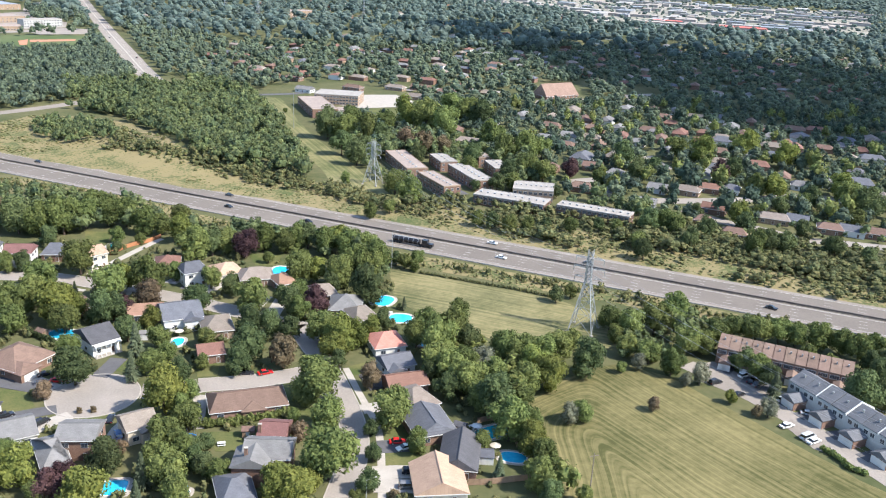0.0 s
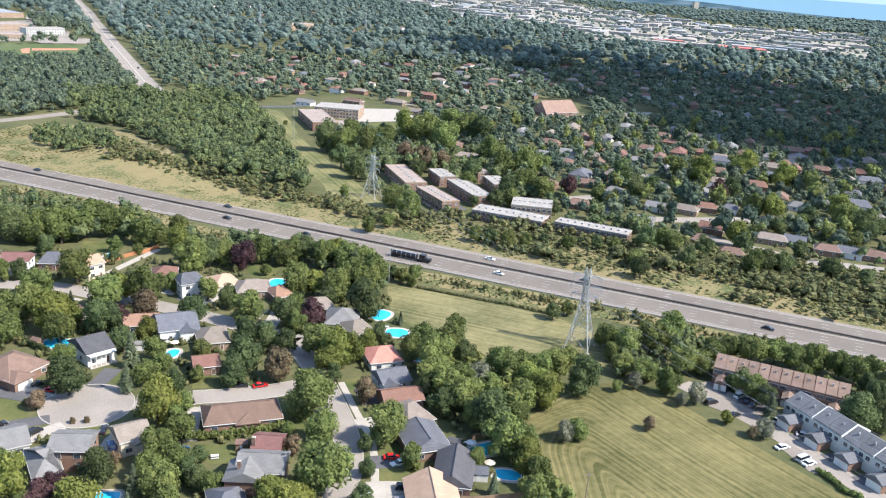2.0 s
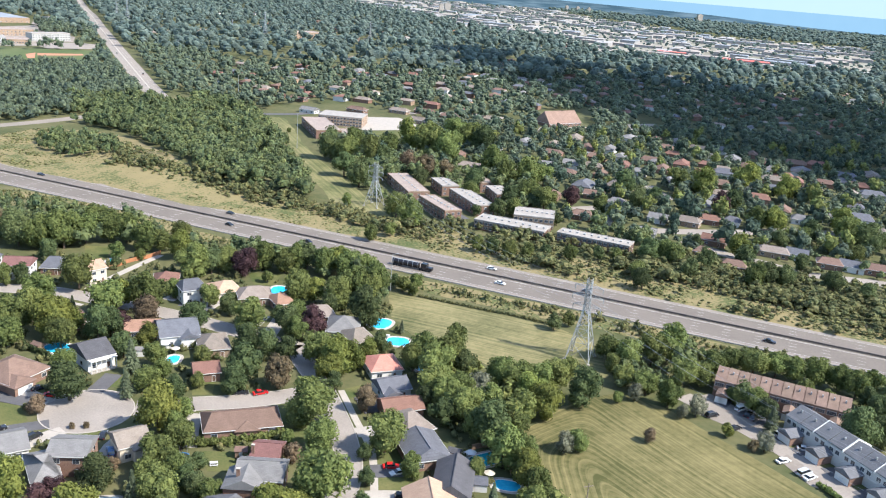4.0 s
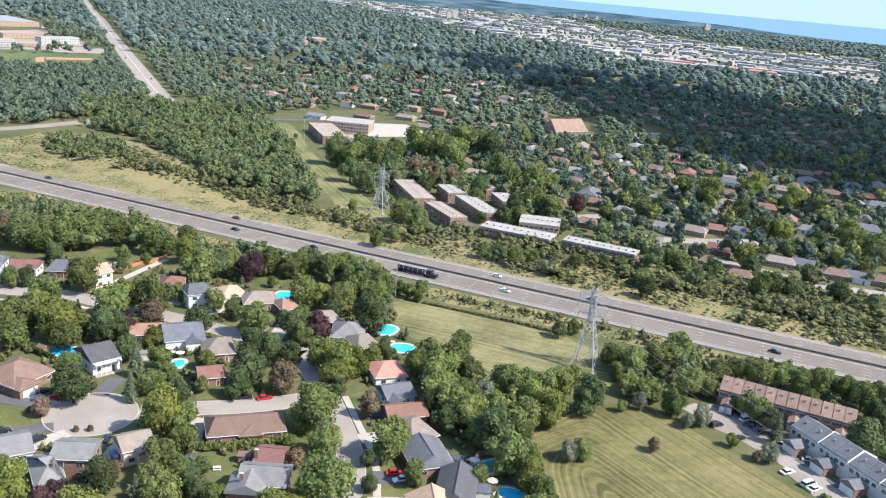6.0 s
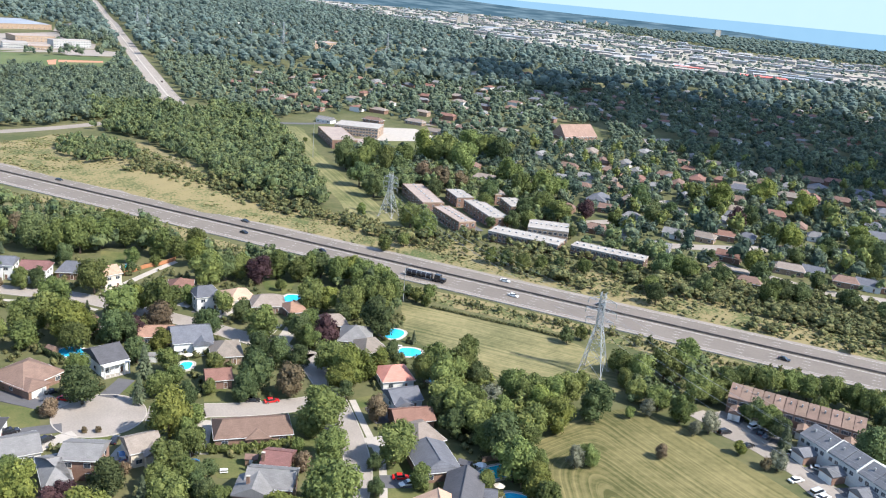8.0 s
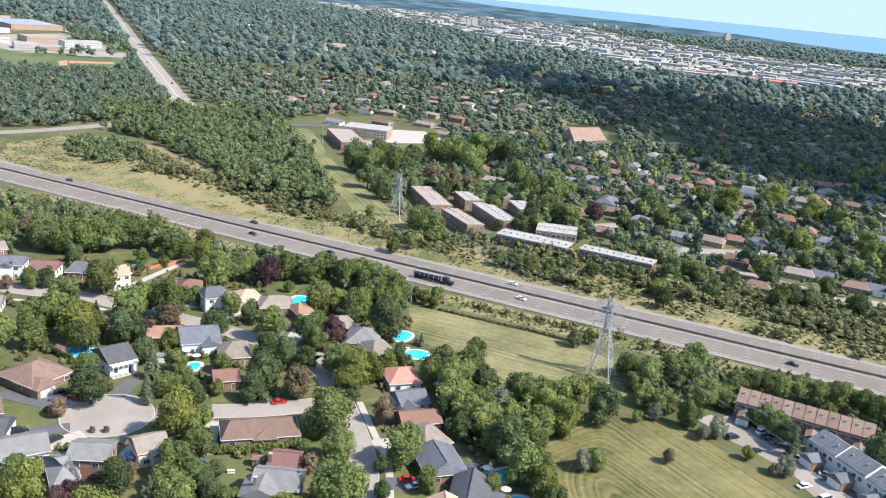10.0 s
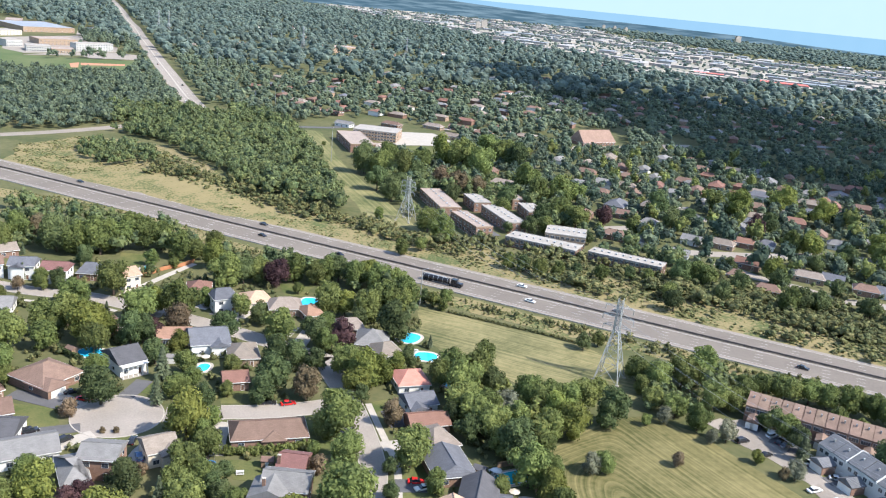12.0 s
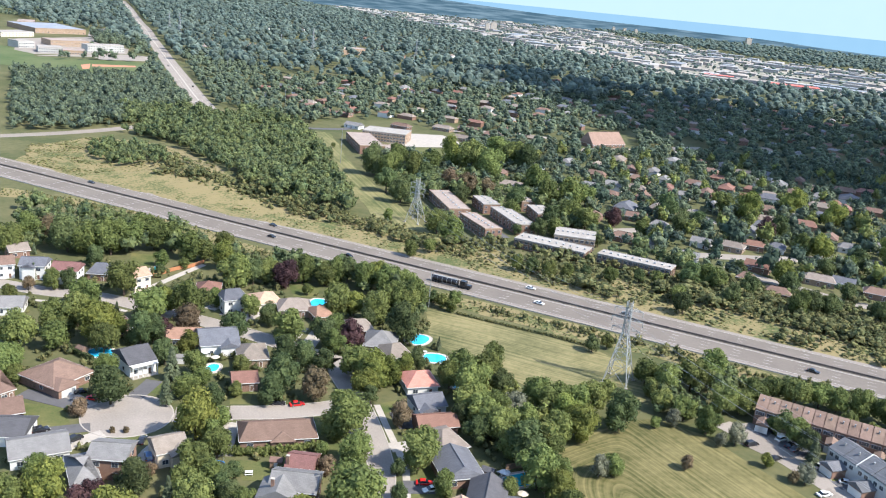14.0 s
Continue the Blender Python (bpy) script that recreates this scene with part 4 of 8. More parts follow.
sheet("field_near", NEAR_FIELD, 0.05, M_FIELD, "mown hay field with curved mower tracks and dry patches", "field", wobble=1.2)
CORRIDOR = [(-145.8, 719.4), (-127.9, 719.2), (-99.4, 623.1), (-78.6, 567.9), (-21.8, 436.5), (-48.8, 439.2), (-74.4, 508.3), (-94.6, 573.3), (-126.6, 662.6)]
CLEAR.append(CORRIDOR)
sheet("field_corridor", CORRIDOR, 0.05, M_CORRIDOR, "mown strip of grass under the power line", "field", wobble=1.5)
# ---- streets ----
def street(points, half, label, mat=None, kerb=True, name="road"):
    l = smooth_line(points, 4.0)
    WAYS.append(([tuple(p) for p in l[::2]] + [tuple(l[-1])], half + 0.5))
    if not kerb:  # open frontage on the south side of the streets beyond the highway
        for back in (4, 9):
            WAYS.append(([(p.x, p.y - back) for p in l[::2]], half + 0.5))
    r = tagged(strip(name, l, -half, half, -0.3, 0.07, mat or M_STREET), label, name, kind="structure")
    if kerb:
        for s in (-1, 1):
            strip("kerb", l, s * half, s * (half + 0.3), -0.3, 0.16, M_CONCRETE, r, "pale concrete kerb")
    return r


LAID = []


def path(points, half, label, mat=None, name="pavement"):
    l = smooth_line(points, 3.0)
    WAYS.append(([tuple(p) for p in l], half))
    LAID.append(name)
    return tagged(strip(name, l, -half, half, -0.3, 0.08 + 0.005 * (len(LAID) % 16), mat or M_CONCRETE), label, name, kind="structure")


street([(-20.3, 148.0), (-18.2, 171.3), (-16.4, 191.2), (-18.8, 206.4), (-24.2, 223.5), (-31.1, 241.1), (-37.8, 254.7), (-42.3, 267.7)], 3.4, "pale worn residential street shaded by trees")
street([(-64.8, 222.1), (-51.0, 225.8), (-38.6, 231.3), (-32.4, 235.2)], 3.9, "pale worn residential street beside brick houses")
street([(-79.5, 217.3), (-70.5, 219.2), (-64.4, 221.8)], 3.9, "pale worn residential street leading to a turning circle")
street([(-186.2, 303.3), (-158.8, 299.1), (-138.1, 299.5), (-119.4, 294.4), (-96.7, 287.9), (-72.2, 278.8), (-54.8, 271.0), (-41.3, 265.4)], 3.9, "pale residential street between gardens")
def turning_circle(x, y, r):
    bm = bmesh.new()
    bmesh.ops.create_cone(bm, cap_ends=True, segments=64, radius1=r, radius2=r, depth=0.4, matrix=Matrix.Translation((x, y, -0.12)))
    c = tagged(part("road_turning_circle", bm, M_STREET), "wide round concrete turning circle of a dead-end street", "road", kind="structure")
    ring = bmesh.new()
    v = [[ring.verts.new((x + math.cos(a) * q, y + math.sin(a) * q, z)) for a in np.linspace(0, 2 * math.pi, 64, endpoint=False)] for q, z in ((r, 0), (r, 0.17), (r + 0.35, 0.17), (r + 0.35, 0))]
    for i in range(64):
        for k in range(3):
            ring.faces.new((v[k][i], v[k][(i + 1) % 64], v[k + 1][(i + 1) % 64], v[k + 1][i]))
    part("kerb", ring, M_CONCRETE, c, "pale concrete kerb")
    TAKEN.append((x, y, r + 1))


turning_circle(-91.7, 214.0, 12.3)
path([(-7.0, 156.1), (-8.2, 172.0), (-9.8, 191.7), (-11.6, 204.0), (-14.2, 211.4), (-18.3, 222.3), (-23.7, 237.2)], 1.0, "pale concrete pavement beside the street")
path([(-158.2, 289.5), (-134.4, 290.8), (-123.3, 288.4)], 0.9, "pale concrete pavement beside the street")
path([(-127.6, 303.9), (-123.9, 318.1), (-119.8, 332.3), (-114.6, 349.2)], 1.5, "pale gravel footpath between gardens")
path([(-76.0, 204.4), (-78.0, 197.0), (-77.7, 186.3)], 2.6, "driveway leading to a garage", M_CONCRETE, "driveway")
path([(-93.6, 202.9), (-98.0, 197.6), (-102.4, 188.2)], 2.2, "driveway leading to a garage", M_CONCRETE, "driveway")
path([(-98.4, 205.5), (-104.6, 202.5), (-110.6, 199.4), (-115.1, 196.7)], 2.4, "driveway leading to a garage", M_DRIVE, "driveway")
path([(-103.7, 216.1), (-111.1, 220.4), (-116.1, 222.4)], 2.8, "driveway leading to a garage", M_CONCRETE, "driveway")
path([(-104.9, 215.3), (-114.7, 217.7), (-125.4, 220.1)], 2.6, "driveway leading to a garage", M_DRIVE, "driveway")
path([(-94.2, 224.5), (-93.3, 231.1), (-92.8, 236.8)], 2.6, "driveway leading to a garage", M_DRIVE, "driveway")
path([(-11.1, 182.0), (-5.6, 182.9), (0.7, 183.3)], 2.8, "driveway leading to a garage", M_CONCRETE, "driveway")
path([(-10.7, 176.8), (-5.3, 177.2), (0.8, 177.2)], 2.8, "driveway leading to a garage", M_CONCRETE, "driveway")
path([(-10.8, 193.7), (-6.2, 194.6), (-0.3, 195.7)], 3.0, "driveway leading to a garage", M_DRIVE, "driveway")
path([(-18.2, 230.4), (-14.1, 232.2), (-10.0, 234.1)], 3.0, "driveway leading to a garage", M_DRIVE, "driveway")
path([(-16.2, 226.0), (-11.3, 228.2), (-8.0, 229.2)], 2.5, "driveway leading to a garage", M_DRIVE, "driveway")
path([(-30.9, 219.5), (-25.5, 221.0)], 2.4, "driveway leading to a garage", M_DRIVE, "driveway")
path([(-16.6, 212.7), (-8.9, 215.6), (-4.1, 215.4)], 2.6, "driveway leading to a garage", M_CONCRETE, "driveway")
path([(-59.3, 198.6), (-61.7, 210.3), (-61.5, 216.7)], 2.4, "driveway leading to a garage", M_CONCRETE, "driveway")
path([(-96.0, 299.2), (-93.6, 305.4)], 2.5, "driveway leading to a garage", M_CONCRETE, "driveway")
path([(-88.4, 294.4), (-88.0, 304.3)], 2.5, "driveway leading to a garage", M_DRIVE, "driveway")
path([(-81.3, 290.9), (-77.2, 303.9)], 2.6, "driveway leading to a garage", M_CONCRETE, "driveway")
path([(-62.8, 272.5), (-60.6, 280.2), (-58.7, 291.0)], 2.6, "driveway leading to a garage", M_CONCRETE, "driveway")
path([(-53.3, 273.6), (-52.2, 289.1)], 2.6, "driveway leading to a garage", M_CONCRETE, "driveway")
street([(85.0, 250.8), (91.2, 242.4), (101.7, 227.6), (111.3, 209.9), (120.4, 190.1), (128.9, 171.1)], 3.6, "pale asphalt access road of the townhouses", kerb=False)
sheet("parking_lot", [(89.8, 251.3), (94.6, 253.8), (111.4, 230.8), (104.0, 222.4), (86.4, 239.3)], 0.085, M_SHOULDER, "pale asphalt parking bays beside the townhouses", "parking lot")
sheet("parking_bays", [(102.8, 214.7), (106.5, 218.1), (112.9, 204.3), (108.4, 201.1), (106.6, 202.3)], 0.085, M_SHOULDER, "pale asphalt parking bays along the field", "parking lot")
street([(133.7, 435.0), (148.3, 416.3), (164.8, 405.7), (179.4, 392.9), (199.7, 389.1), (216.6, 385.8), (229.5, 383.6)], 4.4, "pale concrete suburban street between trees", kerb=False)
street([(118.6, 449.7), (142.9, 454.0), (175.2, 462.0), (208.9, 475.1), (231.4, 474.4)], 5.0, "pale concrete suburban street between trees", kerb=False)
street([(141.7, 564.2), (144.0, 545.1), (148.9, 527.7)], 5.0, "pale concrete suburban street between trees", kerb=False)
street([(78.5, 483.2), (98.2, 492.2), (102.4, 487.8)], 4.5, "pale concrete suburban street between trees", kerb=False)
street([(-37.4, 792.8), (-6.6, 810.1), (30.9, 822.7), (67.7, 810.4)], 5.0, "pale concrete suburban street between trees", kerb=False)
street([(17.0, 443.7), (11.2, 460.2), (27.4, 475.8), (33.3, 464.4)], 3.5, "asphalt lane between apartment buildings", M_DRIVE, False)
ARTERIAL_POINTS = [(-247.1, 762.5), (-292.1, 856.1), (-349.9, 980.8), (-403.9, 1097.0), (-464.7, 1228.8), (-532.7, 1377.2), (-587.9, 1496.9), (-676.8, 1695.0), (-762.5, 1872.7), (-896.0, 2165.8), (-1050.4, 2499.7), (-1205.6, 2825.6)]
street(ARTERIAL_POINTS, 9.8, "wide pale concrete arterial road with several lanes", M_STREET, False)
street([(-342.4, 557.7), (-318.7, 582.5), (-304.2, 599.8), (-289.7, 620.1), (-277.2, 640.9), (-268.3, 658.9)], 6.0, "pale concrete ramp above the highway", M_SHOULDER, False)
street([(-151.2, 729.7), (-122.7, 745.1), (-106.6, 769.6)], 4.0, "asphalt road beside the school", M_DRIVE, False)
sheet("parking_lot", [(-84.4, 751.2), (-36.1, 766.8), (-18.5, 735.6), (-23.7, 708.5), (-59.3, 689.9), (-83.4, 701.7)], 0.08, M_CONCRETE, "bright pale concrete school yard", "yard")
sheet("lawn_school", [(-92.1, 665.1), (-59.1, 687.4), (-23.4, 700.5), (-27.8, 649.3), (-55.0, 641.9), (-81.6, 634.7)], 0.06, M_LAWN, "green school lawn", "lawn")
CLEAR.append([(-140.7, 792.2), (-70.6, 816.6), (-18.0, 750.7), (-14.2, 703.1), (-27.4, 642.5), (-86.8, 626.5), (-122.7, 689.8)])
sheet("sports_pitch", [(-712.8, 1161.0), (-657.5, 1146.9), (-589.6, 1106.4), (-563.3, 1056.5), (-491.5, 1087.3), (-439.8, 1107.9), (-409.8, 1003.2), (-427.4, 944.6), (-545.2, 948.7), (-592.8, 963.3)], 0.06, M_PITCH, "green sports pitch with reddish infield", "sports pitch")
sheet("infield_clay", [(-485.9, 1018.2), (-483.9, 1039.1), (-461.8, 988.6), (-466.9, 982.3)], 0.10, M_CLAY, "orange clay infield", "infield")
sheet("infield_clay", [(-479.9, 1035.1), (-437.6, 1062.8), (-431.5, 1048.0), (-469.6, 1012.7)], 0.10, M_CLAY, "orange clay infield strip", "infield")
CLEAR.append([(-769.0, 1253.8), (-747.6, 1305.6), (-709.2, 1332.9), (-651.3, 1401.2), (-525.1, 1265.7), (-472.0, 1193.2), (-438.8, 1109.2), (-404.5, 993.6), (-423.1, 935.1), (-539.7, 939.1), (-583.9, 948.5)])
CLEAR.append([(99.0, 883.6), (157.2, 904.0), (140.2, 765.9), (82.4, 742.8)])
sheet("church_yard", [(90.7, 775.2), (137.9, 799.4), (138.6, 771.4), (85.6, 749.5)], 0.06, M_STREET, "pale asphalt yard before the church", "yard")
sheet("far_parking", [(182.3, 837.1), (213.8, 854.4), (208.1, 818.1), (179.1, 802.5)], 0.06, M_STREET, "pale asphalt parking lot among trees", "parking lot")
CLEAR.append([(182.3, 851.3), (220.6, 871.2), (206.0, 798.1), (172.7, 781.7)])
ARTERIAL = smooth_line(ARTERIAL_POINTS, 8.0)
for d in (-7.0, -3.6, 3.6, 7.0):
    tagged(part("lane_dashes", dashes(ARTERIAL, d, 4.0, 8.0), M_PAINT), "white painted lane dashes on the arterial road", "road marking", kind="structure")
tagged(strip("arterial_median", ARTERIAL, -0.9, 0.9, 0.0, 0.2, M_CONCRETE), "raised pale concrete median of the arterial road", "median", kind="structure")
sheet("lawn", [(-118.0, 214.7), (-110.5, 215.4), (-104.6, 206.4), (-108.0, 200.2), (-110.2, 198.5), (-116.5, 199.4), (-124.0, 214.2)], 0.05, M_LAWN, "trimmed green lawn beside a house", "lawn", wobble=0.6)
CLEAR.append([(-118.0, 214.7), (-110.5, 215.4), (-104.6, 206.4), (-108.0, 200.2), (-110.2, 198.5), (-116.5, 199.4), (-124.0, 214.2)])
sheet("lawn", [(-96.7, 199.7), (-85.2, 202.7), (-84.1, 203.7), (-82.7, 196.6), (-94.2, 195.6)], 0.05, M_LAWN, "trimmed green lawn beside a house", "lawn", wobble=0.6)
CLEAR.append([(-96.7, 199.7), (-85.2, 202.7), (-84.1, 203.7), (-82.7, 196.6), (-94.2, 195.6)])
sheet("lawn", [(-9.9, 205.7), (-1.4, 205.8), (-1.1, 196.4), (-9.2, 194.9)], 0.05, M_LAWN, "trimmed green lawn beside a house", "lawn", wobble=0.6)
CLEAR.append([(-9.9, 205.7), (-1.4, 205.8), (-1.1, 196.4), (-9.2, 194.9)])
sheet("lawn", [(-9.0, 191.8), (1.2, 192.6), (1.6, 185.4), (-8.2, 184.6)], 0.05, M_LAWN, "trimmed green lawn beside a house", "lawn", wobble=0.6)
CLEAR.append([(-9.0, 191.8), (1.2, 192.6), (1.6, 185.4), (-8.2, 184.6)])
sheet("lawn", [(-55.3, 197.5), (-45.1, 198.4), (-42.4, 189.1), (-51.5, 188.4)], 0.05, M_LAWN, "trimmed green lawn beside a house", "lawn", wobble=0.6)
CLEAR.append([(-55.3, 197.5), (-45.1, 198.4), (-42.4, 189.1), (-51.5, 188.4)])
sheet("lawn", [(-93.0, 234.8), (-87.2, 235.4), (-87.2, 228.0), (-92.6, 229.3)], 0.05, M_LAWN, "trimmed green lawn beside a house", "lawn", wobble=0.6)
CLEAR.append([(-93.0, 234.8), (-87.2, 235.4), (-87.2, 228.0), (-92.6, 229.3)])
sheet("lawn", [(-149.0, 354.0), (-137.5, 355.8), (-133.9, 339.5), (-143.9, 341.0)], 0.05, M_LAWN, "trimmed green lawn beside a house", "lawn", wobble=0.6)
CLEAR.append([(-149.0, 354.0), (-137.5, 355.8), (-133.9, 339.5), (-143.9, 341.0)])
sheet("lawn", [(-74.3, 335.3), (-60.6, 337.2), (-60.5, 323.6), (-69.3, 322.4)], 0.05, M_LAWN, "trimmed green lawn beside a house", "lawn", wobble=0.6)
CLEAR.append([(-74.3, 335.3), (-60.6, 337.2), (-60.5, 323.6), (-69.3, 322.4)])
sheet("lawn", [(-23.2, 238.0), (-17.5, 242.5), (-16.2, 236.8), (-20.9, 231.6)], 0.05, M_LAWN, "trimmed green lawn beside a house", "lawn", wobble=0.6)
CLEAR.append([(-23.2, 238.0), (-17.5, 242.5), (-16.2, 236.8), (-20.9, 231.6)])
sheet("lawn", [(-55.5, 217.2), (-34.2, 224.3), (-28.5, 207.1), (-32.6, 203.7)], 0.05, M_LAWN, "trimmed green lawn beside a house", "lawn", wobble=0.6)
CLEAR.append([(-55.5, 217.2), (-34.2, 224.3), (-28.5, 207.1), (-32.6, 203.7)])
sheet("lawn", [(-69.7, 237.2), (-62.2, 237.9), (-60.8, 228.8), (-66.2, 227.2)], 0.05, M_LAWN, "trimmed green lawn beside a house", "lawn", wobble=0.6)
CLEAR.append([(-69.7, 237.2), (-62.2, 237.9), (-60.8, 228.8), (-66.2, 227.2)])
# ---- houses ----
house(-119.7, 229.3, 66, 14.2, 14.9, R_BROWN, M_BRICK, "brown hip-roofed brick bungalow with an attached garage", storeys=1, hip=0.9, wing=(-4, 7, 2.5), garage=(-4, 5))
house(-102.2, 244.3, 46, 8.4, 13.0, R_DARK, M_WHITE, "white house with charcoal gable roof and porch columns", storeys=1, high=4.3, rise=3.0, porch=True)
house(-104.4, 189.2, 33, 13.6, 11.0, R_GREY, M_WHITE, "grey-roofed white house with a wide gable", storeys=1, rise=2.4)
house(-84.0, 186.5, 5, 9.1, 9.5, R_GREY, M_BRICK, "grey-roofed brick house with a plain gable roof", storeys=2, rise=1.9)
house(-88.8, 180.6, 32, 6.2, 14.9, R_GREY, M_BRICK, "grey hip-roofed brick house with a small front gable", storeys=1, hip=0.7, wing=(0, 5, 1.2))
house(-72.9, 195.0, 36, 7.7, 9.0, R_TAUPE, M_CREAM, "taupe-roofed two-storey house with cream front gable", storeys=1, high=4.3, wing=(2.0, 5.5, 2.2))
house(-48.0, 210.4, 19, 20.3, 10.9, R_BROWN, M_BRICK, "long brown-roofed brick bungalow behind a hedge", storeys=1, hip=0.5, wing=(1, 6, 0.8), vents=4)
house(-37.6, 194.5, -1, 6.7, 11.0, R_PURPLE, M_BRICK_DARK, "plum-brown gabled house with a brick chimney", storeys=1, chimney=(-3, -3))
house(-36.5, 182.2, 1, 11.1, 9.5, R_GREY, M_BRICK_DARK, "grey-roofed brick house with a lower wing", storeys=2, wing=(-3, 9, 3.5), chimney=(-4.5, -5.5))
house(-41.9, 168.8, 21, 7.8, 12.6, R_SLATE, M_BRICK, "slate-roofed brick house among trees", storeys=1, hip=0.6)
house(4.9, 176.8, 8, 12.2, 13.0, R_PEACH, M_CREAM, "peach-roofed house with a broad gable roof", storeys=1, along=False, rise=3.2, vents=3)
house(10.3, 188.2, -6, 9.3, 15.0, R_DARK, M_BRICK, "charcoal-roofed house with skylights and gable roof", storeys=1, along=False, rise=3.0, vents=3, wing=(-5.5, 5, 2))
house(2.0, 202.9, 21, 10.9, 14.0, R_SLATE, M_BRICK, "slate-blue gabled house beside a driveway", storeys=1, along=False, rise=2.8, vents=2, hip=0.25)
house(-2.0, 215.9, 35, 8.4, 12.6, R_TAUPE, M_BRICK_TAN, "taupe hip-roofed tan brick house", storeys=1, hip=0.6, wing=(-2, 5, 1.5))
house(-5.1, 225.8, 21, 11.5, 8.5, R_RED, M_BRICK, "red-brown gabled brick bungalow", storeys=1)
house(-8.6, 238.0, 28, 9.1, 9.0, R_SLATE, M_WHITE, "grey-roofed white house with a glazed lean-to", storeys=1, wing=(-2, 5, 2))
house(-12.5, 252.5, 21, 10.0, 11.5, R_SALMON, M_WHITE, "salmon-roofed white bungalow with hip roof", storeys=1, hip=0.8)
house(-22.4, 272.9, 30, 8.4, 11.5, R_TAUPE, M_BRICK_TAN, "tan-roofed brick house beside a pool", storeys=1, hip=0.6)
house(-28.3, 281.6, 2, 10.8, 13.8, R_GREY, M_BRICK_TAN, "plain grey hip-roofed brick house", storeys=1, hip=0.8)
house(-38.2, 292.0, 20, 9.0, 10.3, R_TAUPE, M_BRICK, "taupe-roofed brick house between trees", storeys=1, hip=0.5)
house(-82.4, 266.1, 25, 12.4, 15.0, R_SLATE, M_WHITE, "white house with a broad slate-blue roof", storeys=1, high=4.2, rise=3.0, wing=(3, 6, 2))
house(-94.3, 267.6, 16, 10.7, 9.0, R_ORANGE, M_BRICK, "faded orange roof brick bungalow", storeys=1)
house(-117.9, 270.8, 40, 6.1, 10.3, R_BROWN, M_BRICK, "small brown-roofed brick family bungalow", storeys=1, hip=0.6)
house(-68.6, 259.1, 21, 9.4, 12.6, R_TAUPE, M_BRICK_TAN, "tan-brown hip-roofed brick house", storeys=1, hip=0.8)
house(-65.7, 239.9, 22, 7.4, 8.0, R_RED, M_BRICK, "red-brown gabled brick bungalow beside a lawn", storeys=1)
house(-101.0, 314.0, 15, 9.0, 11.5, R_RED, M_BRICK, "red-brown hip-roofed brick house", storeys=1, hip=0.8)
house(-87.9, 301.6, 33, 8.8, 10.3, R_SLATE, M_WHITE, "slate-roofed two-storey white house", storeys=2, hip=0.4)
house(-77.4, 309.2, 34, 9.8, 11.5, R_PEACH, M_CREAM, "peach hip-roofed stucco house", storeys=1, hip=0.9)
house(-65.1, 305.4, 18, 12.0, 11.5, R_TAUPE, M_BRICK_TAN, "taupe hip-roofed house beside a pool", storeys=1, hip=0.7)
house(-54.2, 301.2, 34, 6.8, 10.3, R_ORANGE, M_BRICK, "small orange-brown roof brick bungalow", storeys=1, hip=0.5)
house(-156.9, 312.5, 8, 9.8, 9.0, R_PURPLE, M_WHITE, "two-storey white house with plum-brown roof", storeys=2)
house(-147.4, 321.6, 8, 7.8, 11.5, R_SLATE, M_BRICK, "slate-roofed house with dark front windows", storeys=1, hip=0.4)
house(-129.6, 313.9, 50, 6.8, 9.0, R_PEACH, M_CREAM, "cream house with peach gabled roof", storeys=2)
house(-132.5, 218.2, 59, 4.1, 13.8, R_BROWN, M_BRICK, "brown-roofed brick house at the street end", storeys=1, hip=0.7)
house(-122.4, 206.1, 35, 8.0, 10.0, R_BROWN, M_BRICK, "brown-roofed brick bungalow beside a driveway", storeys=1)
house(-117.9, 196.1, 10, 14.4, 11.0, R_DARK, M_WHITE, "wide grey-roofed white house", storeys=1)
house(-181.6, 311.6, 30, 6.5, 9.0, R_BROWN, M_WHITE, "two-storey brown-roofed white house", storeys=2)
house(-170.7, 314.0, 12, 9.4, 9.0, R_SLATE, M_WHITE, "slate-roofed white two-storey house with a front gable", storeys=2, wing=(-1, 4.5, 1.5))
house(-190.2, 336.0, 42, 7.8, 9.0, R_TAUPE, M_BRICK, "taupe-roofed house behind others", storeys=1)
house(-160.7, 278.0, 17, 9.0, 10.0, R_GREY, M_WHITE, "white-grey roofed bungalow with skylights", storeys=1)
# ---- apartments, school, church ----
block(-15.9, 494.6, -71, 45.5, 12.6, 6.0, M_BRICK, R_FLAT_PINK, "red brick apartment block with pale flat roof", rows=2, bays=8, ends=3, group="apartment blocks", units=8)
block(3.5, 452.3, -63, 32.3, 10.0, 6.0, M_BRICK, R_FLAT_PINK, "red brick apartment block with pinkish flat roof", rows=2, bays=8, ends=3, group="apartment blocks", units=8)
block(6.0, 502.9, -70, 20.5, 10.4, 6.0, M_BRICK, R_FLAT, "short red brick apartment block with white flat roof", rows=2, bays=4, ends=3, group="apartment blocks", units=4)
block(21.2, 471.4, -67, 37.8, 11.0, 6.0, M_BRICK, R_FLAT, "red brick apartment block with white flat roof", rows=2, bays=8, ends=3, group="apartment blocks", units=8)
block(28.6, 516.9, -70, 18.3, 8.8, 6.0, M_BRICK, R_FLAT_PINK, "brick apartment block half hidden by trees", rows=2, bays=4, ends=2, group="apartment blocks", units=4)
block(38.1, 492.8, -74, 20.8, 10.1, 6.0, M_BRICK, R_FLAT, "small brick apartment block with white flat roof", rows=2, bays=4, ends=2, group="apartment blocks", units=4)
